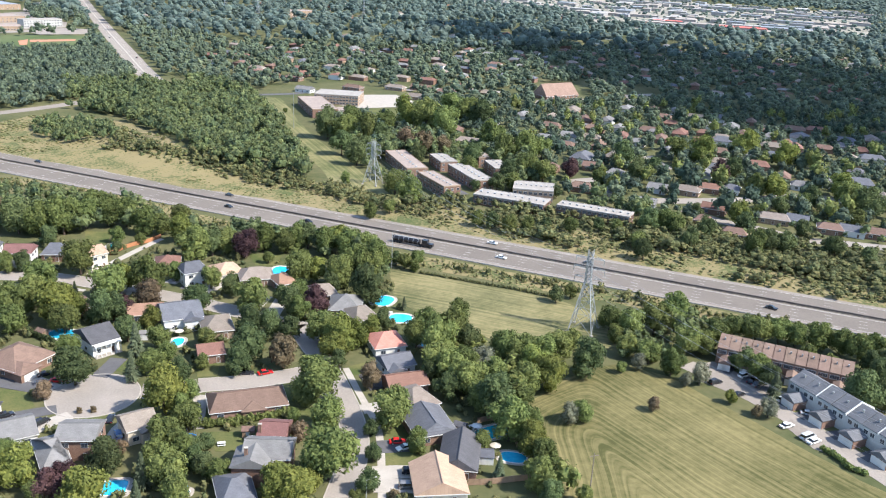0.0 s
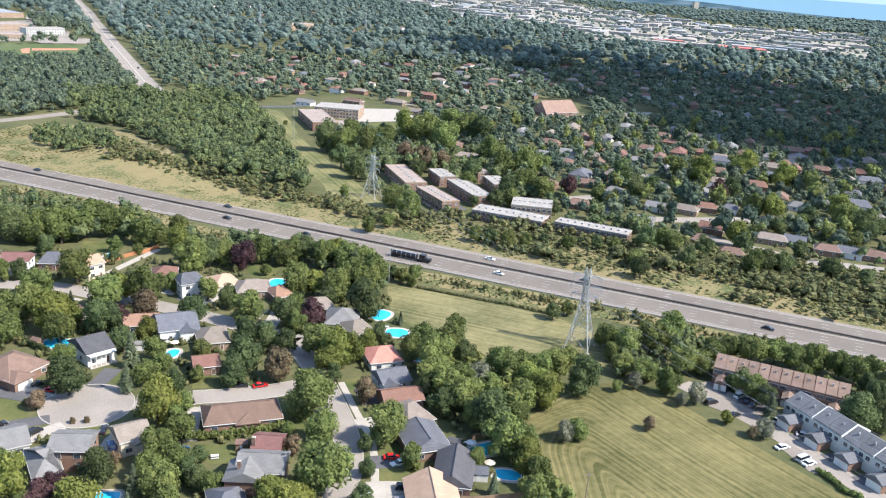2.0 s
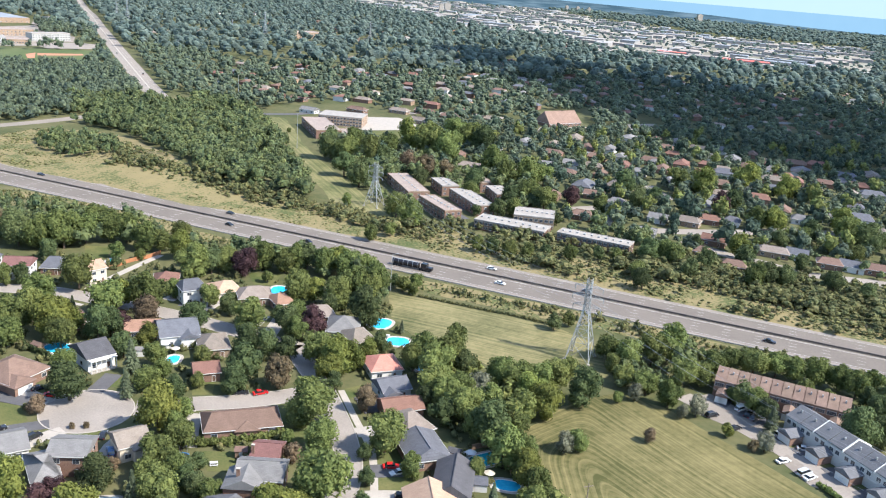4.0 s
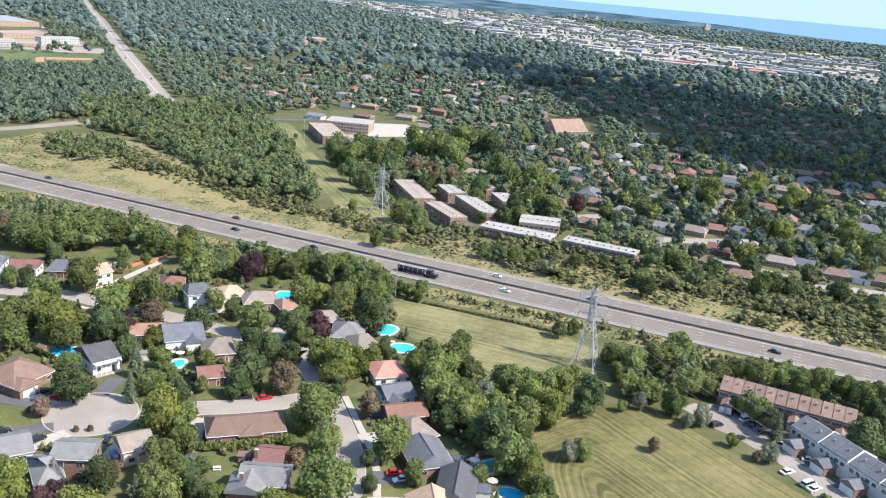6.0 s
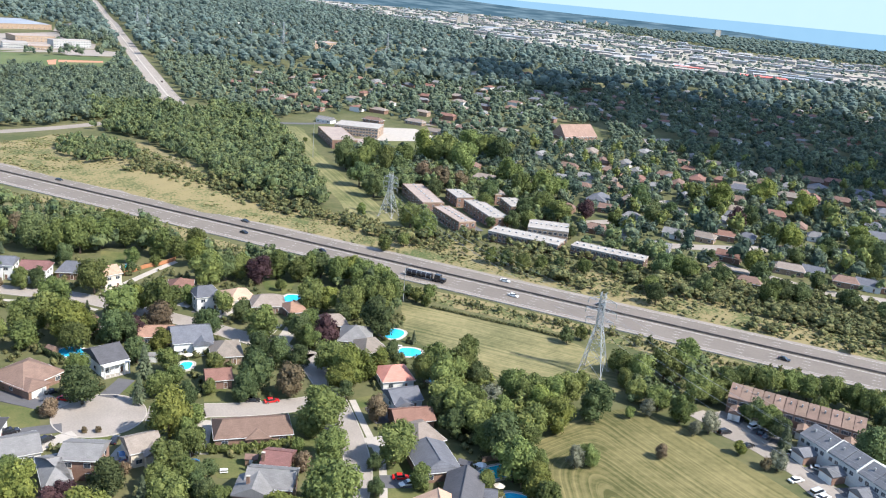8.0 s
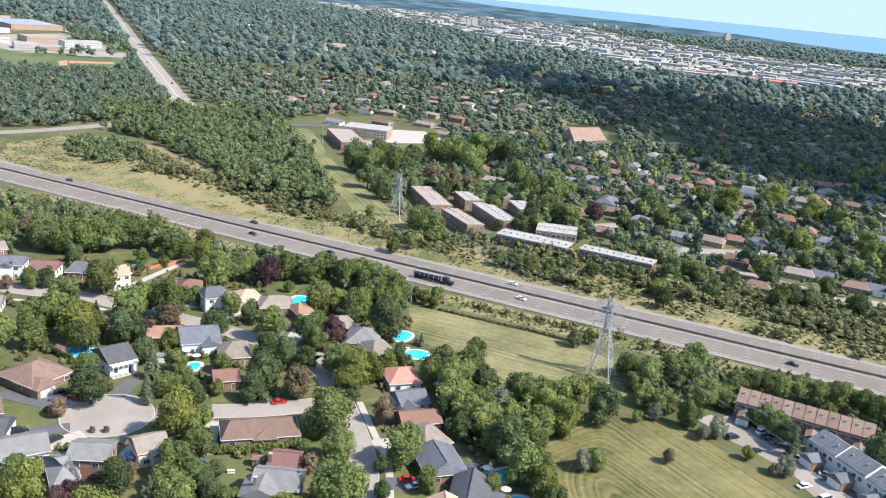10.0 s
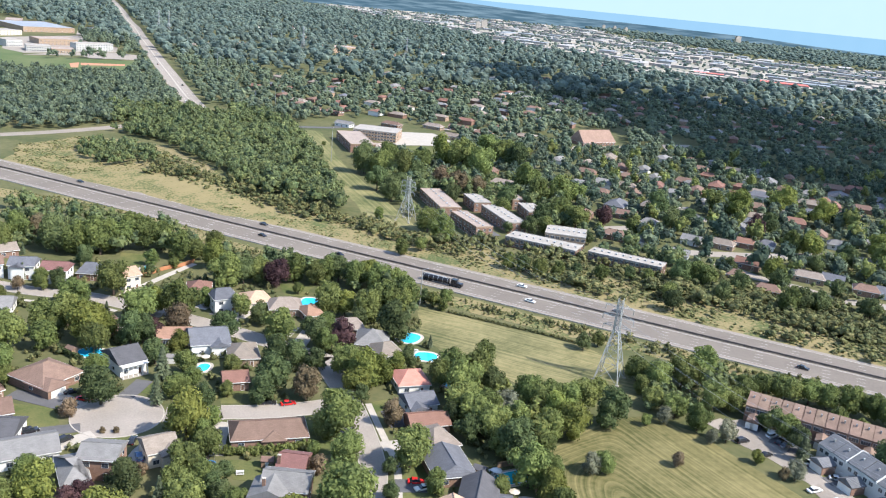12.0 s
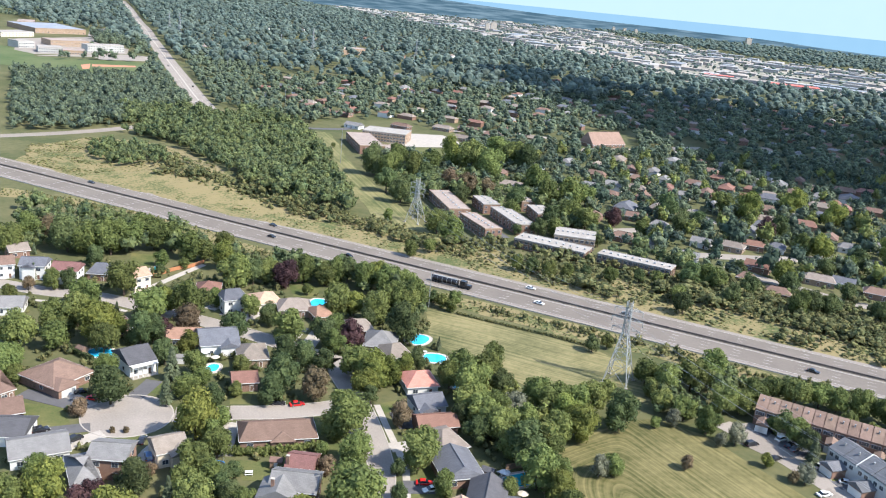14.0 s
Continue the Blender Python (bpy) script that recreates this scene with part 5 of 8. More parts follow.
block(41.4, 425.6, -23, 37.5, 13.2, 5.2, M_BRICK_DARK, R_FLAT, "long dark brick row building with white flat roof", bays=14, rows=2, group="apartment blocks", units=10)
block(81.7, 410.9, -25, 37.0, 10.0, 5.2, M_BRICK_DARK, R_FLAT, "long dark brick row building with pale flat roof", bays=14, rows=2, group="apartment blocks", units=10)
block(54.6, 446.4, -8, 21.4, 17.6, 6, M_BRICK_TAN, R_FLAT, "tan row building with stepped pale roofs", bays=8, rows=2, group="apartment blocks", units=8)
block(-92.0, 668.6, -70, 57.9, 19.4, 6.5, M_BRICK, R_FLAT_PINK, "red brick school with flat roof", "school building", "school_building", bays=10, rows=2)
block(-79.9, 712.9, -5, 36.2, 26.3, 8, M_BRICK_TAN, R_FLAT, "three-storey tan brick school wing with window bands", "school building", "school_building", bays=14)
block(-78.2, 655.2, 16, 23.1, 21.7, 4, M_BRICK, R_FLAT_PINK, "low red brick school annexe", "school building", "school_building", bays=6, rows=1)
M_PANEL = material("pale_panel_walls", (0.34, 0.335, 0.32), (0.27, 0.265, 0.25), 0.1, 0.8)
ROOF_STORE = material("blue_grey_roof_sheet", (0.24, 0.26, 0.30), (0.17, 0.19, 0.22), 0.05, 0.7)
block(-578.5, 1125.7, 32, 29.6, 30.0, 7.0, M_PANEL, R_FLAT, "white flat-roofed school wing with window bands", "school building", "school_building", bays=10, rows=2, units=5)
block(-550.2, 1134.1, 29, 27.3, 30.0, 5.0, M_BRICK_TAN, R_FLAT_PINK, "low tan school wing beside the pitch", "school building", "school_building", bays=8, rows=1, units=4)
block(-536.0, 1190.7, 51, 52.8, 18.0, 10.0, M_PANEL, R_FLAT, "white three-storey school wing with window bands", "school building", "school_building", bays=14, rows=3, units=7)
block(-609.2, 1230.8, 45, 53.0, 40.0, 8.0, M_BRICK_TAN, R_FLAT_PINK, "tan brick school hall with pinkish roof", "school building", "school_building", bays=10, rows=2, units=5)
block(-630.7, 1151.1, 60, 22.5, 25.0, 9.0, M_PANEL, R_FLAT, "small white school block with rows of windows", "school building", "school_building", bays=7, rows=2, units=3)
block(-722.7, 1289.3, 73, 61.8, 30.0, 7.0, M_CREAM, R_FLAT, "pale low school building behind lawns", "school building", "school_building", bays=10, rows=2, units=5)
block(-746.7, 1443.8, 49, 81.9, 120.0, 8.0, M_BRICK_TAN, ROOF_STORE, "wide low store with a blue-grey roof", "shop", "shop_building", bays=10, rows=1, units=5)
block(-823.0, 1522.5, 26, 26.5, 60.0, 7.0, M_BRICK, R_FLAT_PINK, "low red brick store behind trees", "shop", "shop_building", bays=4, rows=1, units=2)
block(-506.9, 1500.4, 40, 47.2, 40.0, 5.0, M_BRICK, R_SLATE, "long low row of shops with a dark roof", "shop", "shop_building", bays=9, rows=1, units=4)
block(-434.8, 1514.9, -25, 61.0, 40.0, 5.0, M_CREAM, R_TAUPE, "long low row of shops with a taupe roof", "shop", "shop_building", bays=9, rows=1, units=4)
block(-256.0, 1586.8, 49, 66.7, 35.0, 10.0, M_BRICK_TAN, R_FLAT_PINK, "low tan brick school far beyond the houses", "school building", "school_building", bays=10, rows=2, units=5)
block(-187.0, 1598.7, -13, 55.6, 30.0, 6.0, M_BRICK, R_TAUPE, "long low brick building with a taupe roof", "school building", "school_building", bays=8, rows=1, units=4)
sheet("school_parking", [(-566.5, 1062.5), (-553.9, 1109.7), (-497.9, 1190.3), (-470.0, 1184.3), (-447.7, 1127.8), (-494.4, 1093.6), (-515.8, 1116.3)], 0.08, M_STREET, "pale asphalt school parking lot", "parking lot")
sheet("shop_parking", [(-663.3, 1416.8), (-606.3, 1416.4), (-578.6, 1434.2), (-669.4, 1654.3), (-718.5, 1641.0), (-725.4, 1561.4)], 0.08, M_STREET, "pale asphalt parking lot before shops", "parking lot")
sheet("shop_parking", [(-579.4, 1559.8), (-503.3, 1431.5), (-405.1, 1436.1), (-414.4, 1486.1), (-540.9, 1553.1), (-603.3, 1653.4)], 0.08, M_STREET, "pale asphalt parking lot before a row of shops", "parking lot")
sheet("school_yard", [(-617.6, 1109.6), (-697.3, 1262.0), (-651.3, 1401.2), (-528.6, 1259.9), (-503.5, 1194.0), (-555.5, 1113.0), (-575.4, 1082.1)], 0.07, M_STREET, "pale worn yard between school buildings", "yard")
house(110.2, 798.7, 34, 38.5, 20.0, R_CHURCH, M_BRICK, "brick church with a tall faded pink sloping roof", rise=10.0, hip=0.12, group="churches", vents=0)
house(112.3, 437.8, -20, 12.5, 9.0, R_GREY, M_WHITE, "grey-roofed house among trees beyond the highway", storeys=1, hip=0.0, vents=1, group="houses beyond the highway")
house(127.4, 469.7, -27, 10.2, 9.0, R_GREY, M_WHITE, "grey-roofed house among trees beyond the highway", storeys=1, hip=0.0, vents=1, group="houses beyond the highway")
house(143.9, 467.9, -27, 13.3, 9.0, R_TAUPE, M_BRICK_TAN, "taupe-roofed house among trees beyond the highway", storeys=1, hip=0.6, vents=1, group="houses beyond the highway")
house(158.0, 475.6, -19, 11.6, 9.0, R_RED, M_BRICK, "red-brown-roofed house among trees beyond the highway", storeys=1, hip=0.6, vents=1, group="houses beyond the highway")
house(148.2, 432.2, -28, 12.4, 9.0, R_RED, M_BRICK, "red-brown-roofed house among trees beyond the highway", storeys=1, hip=0.0, vents=1, group="houses beyond the highway")
house(171.3, 475.6, -25, 8.4, 9.0, R_SLATE, M_WHITE, "slate-roofed house among trees beyond the highway", storeys=1, hip=0.6, vents=1, group="houses beyond the highway")
house(174.7, 419.3, -22, 15.0, 9.0, R_TAUPE, M_BRICK_TAN, "taupe-roofed house among trees beyond the highway", storeys=1, hip=0.6, vents=1, group="houses beyond the highway")
house(186.5, 418.3, -26, 10.3, 9.0, R_SLATE, M_WHITE, "slate-roofed house among trees beyond the highway", storeys=1, hip=0.0, vents=1, group="houses beyond the highway")
house(197.9, 405.8, -21, 11.7, 9.0, R_BROWN, M_BRICK, "brown-roofed house among trees beyond the highway", storeys=1, hip=0.6, vents=1, group="houses beyond the highway")
house(208.3, 403.8, -28, 11.7, 9.0, R_SLATE, M_WHITE, "slate-roofed house among trees beyond the highway", storeys=1, hip=0.0, vents=1, group="houses beyond the highway")
house(219.0, 400.9, -24, 11.1, 9.0, R_BROWN, M_BRICK, "brown-roofed house among trees beyond the highway", storeys=1, hip=0.6, vents=1, group="houses beyond the highway")
house(218.2, 492.2, -19, 12.0, 9.0, R_GREY, M_WHITE, "grey-roofed house among trees beyond the highway", storeys=1, hip=0.6, vents=1, group="houses beyond the highway")
house(236.0, 502.4, -24, 9.5, 9.0, R_GREY, M_WHITE, "grey-roofed house among trees beyond the highway", storeys=1, hip=0.6, vents=1, group="houses beyond the highway")
house(145.0, 390.2, -21, 11.3, 9.0, R_BROWN, M_BRICK, "brown-roofed house among trees beyond the highway", storeys=1, hip=0.6, vents=1, group="houses beyond the highway")
house(135.5, 409.9, -27, 6.8, 9.0, R_BROWN, M_BRICK, "brown-roofed house among trees beyond the highway", storeys=1, hip=0.6, vents=1, group="houses beyond the highway")
house(122.9, 525.3, -20, 12.7, 9.0, R_RED, M_BRICK, "red-brown-roofed house among trees beyond the highway", storeys=1, hip=0.6, vents=1, group="houses beyond the highway")
house(98.2, 515.5, -20, 11.8, 9.0, R_BROWN, M_BRICK, "brown-roofed house among trees beyond the highway", storeys=1, hip=0.0, vents=1, group="houses beyond the highway")
house(109.3, 500.5, -25, 8.8, 9.0, R_GREY, M_WHITE, "grey-roofed house among trees beyond the highway", storeys=1, hip=0.6, vents=1, group="houses beyond the highway")
house(83.4, 463.8, -21, 12.6, 9.0, R_BROWN, M_BRICK, "brown-roofed house among trees beyond the highway", storeys=1, hip=0.6, vents=1, group="houses beyond the highway")
house(94.6, 456.2, -19, 9.3, 9.0, R_GREY, M_WHITE, "grey-roofed house among trees beyond the highway", storeys=1, hip=0.0, vents=1, group="houses beyond the highway")
house(175.4, 528.8, -18, 9.2, 9.0, R_SLATE, M_WHITE, "slate-roofed house among trees beyond the highway", storeys=1, hip=0.0, vents=1, group="houses beyond the highway")
house(172.0, 555.1, -28, 11.9, 9.0, R_GREY, M_WHITE, "grey-roofed house among trees beyond the highway", storeys=1, hip=0.6, vents=1, group="houses beyond the highway")
house(215.7, 573.3, -18, 12.3, 9.0, R_GREY, M_WHITE, "grey-roofed house among trees beyond the highway", storeys=1, hip=0.0, vents=1, group="houses beyond the highway")
house(177.4, 441.7, -27, 7.2, 9.0, R_BROWN, M_BRICK, "brown-roofed house among trees beyond the highway", storeys=1, hip=0.0, vents=1, group="houses beyond the highway")
house(268.4, 536.0, -28, 12.3, 9.0, R_SLATE, M_WHITE, "slate-roofed house among trees beyond the highway", storeys=1, hip=0.6, vents=1, group="houses beyond the highway")
house(77.8, 596.3, -21, 11.9, 9.0, R_GREY, M_WHITE, "grey-roofed house among trees beyond the highway", storeys=1, hip=0.6, vents=1, group="houses beyond the highway")
house(43.0, 651.7, -26, 11.2, 9.0, R_GREY, M_WHITE, "grey-roofed house among trees beyond the highway", storeys=1, hip=0.6, vents=1, group="houses beyond the highway")
house(143.7, 596.8, -26, 10.3, 9.0, R_GREY, M_WHITE, "grey-roofed house among trees beyond the highway", storeys=1, hip=0.6, vents=1, group="houses beyond the highway")
house(-114.8, 756.9, -23, 14.8, 9.0, R_GREY, M_WHITE, "grey-roofed house among trees beyond the highway", storeys=1, hip=0.0, vents=1, group="houses beyond the highway")
house(-75.1, 780.6, -26, 17.3, 9.0, R_BROWN, M_BRICK, "brown-roofed house among trees beyond the highway", storeys=1, hip=0.6, vents=1, group="houses beyond the highway")
house(-37.6, 793.6, -23, 17.6, 9.0, R_TAUPE, M_BRICK_TAN, "taupe-roofed house among trees beyond the highway", storeys=1, hip=0.6, vents=1, group="houses beyond the highway")
house(-14.5, 801.6, -26, 17.8, 9.0, R_BROWN, M_BRICK, "brown-roofed house among trees beyond the highway", storeys=1, hip=0.0, vents=1, group="houses beyond the highway")
house(9.0, 781.9, -22, 17.4, 9.0, R_BROWN, M_BRICK, "brown-roofed house among trees beyond the highway", storeys=1, hip=0.6, vents=1, group="houses beyond the highway")
house(-18.0, 747.2, -23, 17.6, 9.0, R_TAUPE, M_BRICK_TAN, "taupe-roofed house among trees beyond the highway", storeys=1, hip=0.6, vents=1, group="houses beyond the highway")
house(22.6, 821.6, -18, 16.1, 9.0, R_RED, M_BRICK, "red-brown-roofed house among trees beyond the highway", storeys=1, hip=0.0, vents=1, group="houses beyond the highway")
house(45.1, 787.2, -22, 15.4, 9.0, R_TAUPE, M_BRICK_TAN, "taupe-roofed house among trees beyond the highway", storeys=1, hip=0.6, vents=1, group="houses beyond the highway")
house(-158.6, 832.7, -26, 16.2, 9.0, R_BROWN, M_BRICK, "brown-roofed house among trees beyond the highway", storeys=1, hip=0.0, vents=1, group="houses beyond the highway")
house(-180.8, 875.1, -23, 15.9, 9.0, R_TAUPE, M_BRICK_TAN, "taupe-roofed house among trees beyond the highway", storeys=1, hip=0.6, vents=1, group="houses beyond the highway")
house(-135.2, 821.6, -25, 16.0, 9.0, R_BROWN, M_BRICK, "brown-roofed house among trees beyond the highway", storeys=1, hip=0.6, vents=1, group="houses beyond the highway")
# ---- townhouses ----
R_ROW = shingles("dark_grey_row_shingles", (0.135, 0.138, 0.15))
M_ROWWALL = plain("off_white_siding", (0.40, 0.395, 0.38), 0.7)


def townhouse_row(x, y, rz, length, depth, units, roof, label, walls, caps=True):
    """Two-storey row houses: one long roof broken by party walls, and a gabled garage in front of each."""
    root = thing("townhouse_row", x, y, rz, label, "row houses")
    he, hr = 5.6, depth * 0.26
    x0, y0, y1 = -length / 2, -depth / 2, depth / 2
    w = length / units
    part("wall", gable_walls(x0, -x0, y0, y1, he, hr, True, False), walls, root)
    for k in range(units):
        a = x0 + w * k
        part("roof", gable_roof(a + 0.12, a + w - 0.12, y0, y1, he + (0.3 if caps and k // 2 % 2 else 0.0), hr, o=0.0 if 0 < k < units - 1 else 0.1), roof, root)
        if k and caps and k % 2 == 0:
            bm = bmesh.new()
            ym, t = 0, 0.14
            v = [(a - t, y0 - 0.3, he - 0.4), (a - t, y0 - 0.3, he + 0.35), (a - t, ym, he + hr + 0.5), (a - t, y1 + 0.3, he + 0.35), (a - t, y1 + 0.3, he - 0.4)]
            v += [(a + t, p, q) for _, p, q in v]
            solid(bm, v, [(0, 1, 2, 3, 4), (9, 8, 7, 6, 5)] + [(i, (i + 1) % 5, 5 + (i + 1) % 5, 5 + i) for i in range(5)])
            part("party_wall", bm, M_TRIM, root, "parapet between the units")
        window(root, a + w * 0.3, y0, 3.6, 1.3, 1.2, "-y")
        window(root, a + w * 0.7, y0, 3.6, 1.3, 1.2, "-y")
        part("roof_vent", boxed(a + w * 0.5 - 0.2, a + w * 0.5 + 0.2, y0 * 0.4 - 0.2, y0 * 0.4 + 0.2, he + hr * 0.6, he + hr * 0.6 + 0.8), M_STEEL, root, "small grey roof vent")
        if k % 2 == 0:
            g0, g1, p = a + w * 0.55, a + w * 1.45, 5.0
            gw = part("garage", gable_walls(g0, g1, y0 - p, y0 + 0.2, 2.8, (g1 - g0) * 0.3, False, False), M_BRICK, root, "red brick double garage")
            part("garage_roof", gable_roof(g0, g1, y0 - p, y0, 2.85, (g1 - g0) * 0.3, o=0.35, along=False), roof, gw)
            for q in (0.27, 0.73):
                gx = g0 + (g1 - g0) * q
                part("garage_door", boxed(gx - 1.2, gx + 1.2, y0 - p - 0.07, y0 - p + 0.03, 0.05, 2.2), M_TRIM, gw, "white garage door")
    window(root, x0, 0, 3.6, 1.2, 1.2, "-x")
    for k in range(9):
        t = (k - 4) / 9 * length
        TAKEN.append((x + math.cos(radians(rz)) * t, y + math.sin(radians(rz)) * t, depth * 0.75))
    return root


townhouse_row(115.6, 249.3, -26, 40.4, 11.0, 12, R_ROWBROWN, "two-storey townhouse row with brown roof and brick garages", M_BRICK, False)
townhouse_row(123.6, 214.1, -67, 43.3, 10.5, 8, R_ROW, "two-storey townhouse row with grey roofs and brick garages", M_ROWWALL)
# ---- pools ----
pool(-115.8, 251.9, -20, 4.9, 3.6, "kidney-shaped blue garden pool", deck=1.1)
pool(-15.8, 291.9, -20, 3.7, 4.8, "blue garden pool with pale deck", deck=1.1)
pool(-8.7, 276.8, 0, 4.0, 3.7, "oblong blue garden pool with white coping", deck=1.1)
pool(-58.2, 318.1, 0, 3.1, 4.4, "blue garden pool behind a house", deck=1.1)
pool(19.8, 203.8, -60, 2.8, 5.0, "turquoise garden pool with a stone deck", deck=1.1, power=4.0, water=M_WATER_GREEN)
pool(24.2, 191.7, -10, 3.5, 2.4, "round-ended blue garden pool", deck=1.1)
pool(-70.6, 171.5, 8, 2.8, 3.0, "oblong blue garden pool with white deck", deck=1.1, power=5.0)
pool(-78.8, 249.9, 0, 1.9, 3.0, "small blue garden pool", deck=1.1)
pool(-130.7, 337.1, 0, 2.2, 3.3, "small turquoise garden pool", deck=1.1, water=M_WATER_GREEN)
pool(0.2, 257.5, 0, 1.7, 3.0, "small turquoise pool under trees", deck=1.1, water=M_WATER_GREEN)
pool(-54.4, 170.9, 0, 1.3, 1.1, "blue covered garden pool", deck=1.1)
# ---- towers, poles and cables ----
lattice_tower(54.9, 274.4, -25, 29.5, 8.5, "tall grey steel lattice tower standing in a field")
lattice_tower(-32.3, 456.8, -25, 24.5, 8.5, "grey steel lattice tower beside the highway")
lattice_tower(-297.3, 1454.6, -25, 46.0, 8.3, "distant grey steel lattice tower above the trees")
lattice_tower(-569.0, 1582.4, -25, 44.0, 7.9, "distant grey steel lattice tower above the trees")
lattice_tower(-579.3, 1559.6, -25, 44.0, 7.9, "distant grey steel lattice tower above the trees")
lattice_tower(-357.5, 1481.9, -25, 29.0, 5.2, "distant grey steel lattice tower above the trees")
lattice_tower(-130.5, 1524.1, -25, 41.0, 7.4, "distant grey steel lattice tower above the trees")
def spans(a, b, high_a, high_b, reach=0.15):
    """The six conductors between two towers."""
    for k in range(3):
        for s in (-1, 1):
            p, q = [], []
            for (x, y), h, out in ((a, high_a, p), (b, high_b, q)):
                d = s * h * (reach - 0.018 * abs(k - 1)) + s * 0.8
                out += [x + d * math.cos(radians(-25)), y + d * math.sin(radians(-25)), h * (0.66 + 0.12 * k) - 1.7]
            cable("power_cable", p, q, 5.0)


spans((54.9, 274.4), (-32.3, 456.8), 29.5, 24.5)
spans((54.9, 274.4), (150.0, 95.0), 29.5, 40.0)
pole(10.5, 275.1, 9.5, "grey wooden utility pole among trees", "cross", M_POLE)
pole(42.0, 178.8, 10.5, "grey weathered wooden utility pole in the field", "cross", M_POLE)
pole(-14.7, 326.6, 15.5, "tall pale highway lighting pole", "lamp", M_STEEL)
pole(-98.3, 595.9, 25.0, "tall steel pole in the grass corridor", "cross", M_STEEL)
pole(-319.6, 1055.1, 26.5, "pale street lighting pole", "lamp", M_STEEL)
pole(-188.3, 804.4, 22.0, "pale steel pole beside the corridor", "cross", M_STEEL)
pole(-11.9, 171.7, 5.0, "street lamp beside the pavement", "lamp", M_STEEL)
# ---- cars ----
car(-47.1, 231.2, 27, (0.50, 0.02, 0.02), "bright red car parked at the kerb", "saloon")
car(-52.7, 230.3, 15, (0.018, 0.018, 0.022), "black car parked at the kerb", "saloon")
car(-5.7, 196.2, 8, (0.50, 0.02, 0.02), "bright red car parked on a driveway", "saloon")
car(-3.8, 193.5, -151, (0.72, 0.72, 0.70), "white car parked on a driveway", "saloon")
car(-1.7, 182.7, 4, (0.018, 0.018, 0.022), "black car parked on a pale driveway", "suv")
car(-2.2, 176.5, 4, (0.16, 0.16, 0.17), "grey car parked on a pale driveway", "suv")
car(-77.5, 193.6, 116, (0.06, 0.14, 0.30), "blue car parked on a driveway", "suv")
car(-82.3, 201.2, 96, (0.018, 0.018, 0.022), "black car parked on a driveway", "saloon")
car(-99.2, 197.9, 61, (0.018, 0.018, 0.022), "black car parked on a driveway", "suv")
car(-109.7, 200.3, 47, (0.018, 0.018, 0.022), "black car parked beside a house", "suv")
car(-105.0, 197.7, 30, (0.16, 0.16, 0.17), "dark grey car parked beside a house", "suv")
car(-104.4, 220.7, 5, (0.50, 0.02, 0.02), "bright red car parked at the turning circle", "saloon")
car(-109.5, 224.1, 40, (0.018, 0.018, 0.022), "black car parked under a tree", "saloon")
car(-97.1, 275.9, 7, (0.018, 0.018, 0.022), "black car parked on the street", "saloon")
car(103.5, 213.5, 25, (0.72, 0.72, 0.70), "white car parked beside the townhouses", "saloon")
car(107.2, 207.8, 31, (0.45, 0.46, 0.47), "silver car parked beside the townhouses", "van")
car(108.0, 205.7, 30, (0.72, 0.72, 0.70), "white car parked beside the townhouses", "saloon")
car(107.9, 229.5, 35, (0.72, 0.72, 0.70), "white car parked beside the townhouses", "saloon")
car(112.7, 221.1, -14, (0.45, 0.46, 0.47), "silver car parked beside the townhouses", "saloon")
car(119.4, 209.9, 23, (0.72, 0.72, 0.70), "white car parked beside the townhouses", "suv")
car(90.5, 238.2, 27, (0.018, 0.018, 0.022), "black car parked beside the townhouses", "suv")
car(101.5, 243.8, 33, (0.72, 0.72, 0.70), "white car parked beside the townhouses", "suv")
car(102.8, 240.1, 42, (0.018, 0.018, 0.022), "black car parked beside the townhouses", "saloon")
car(103.7, 238.2, 42, (0.16, 0.16, 0.17), "grey car parked beside the townhouses", "saloon")
car(95.4, 230.8, 32, (0.018, 0.018, 0.022), "black car parked beside the townhouses", "saloon")
car(97.3, 251.0, 31, (0.018, 0.018, 0.022), "black car parked beside the townhouses", "saloon")
car(-219.1, 467.8, -21, (0.018, 0.018, 0.022), "black car driving on the highway", "saloon", "cars on the highway", 0.12)
car(-102.0, 419.9, -26, (0.018, 0.018, 0.022), "black car driving on the highway", "saloon", "cars on the highway", 0.12)
car(-97.6, 399.8, -27, (0.018, 0.018, 0.022), "black car driving on the highway", "saloon", "cars on the highway", 0.12)
car(-56.6, 382.1, -33, (0.018, 0.018, 0.022), "dark car driving on the highway", "saloon", "cars on the highway", 0.12)
car(28.2, 363.2, -22, (0.72, 0.72, 0.70), "white car driving on the highway", "saloon", "cars on the highway", 0.12)
car(31.0, 344.6, -28, (0.72, 0.72, 0.70), "white car driving on the highway", "saloon", "cars on the highway", 0.12)
car(67.9, 343.0, -28, (0.16, 0.16, 0.17), "grey car driving on the highway", "saloon", "cars on the highway", 0.12)
car(131.2, 301.6, -30, (0.018, 0.018, 0.022), "black car driving on the highway", "saloon", "cars on the highway", 0.12)
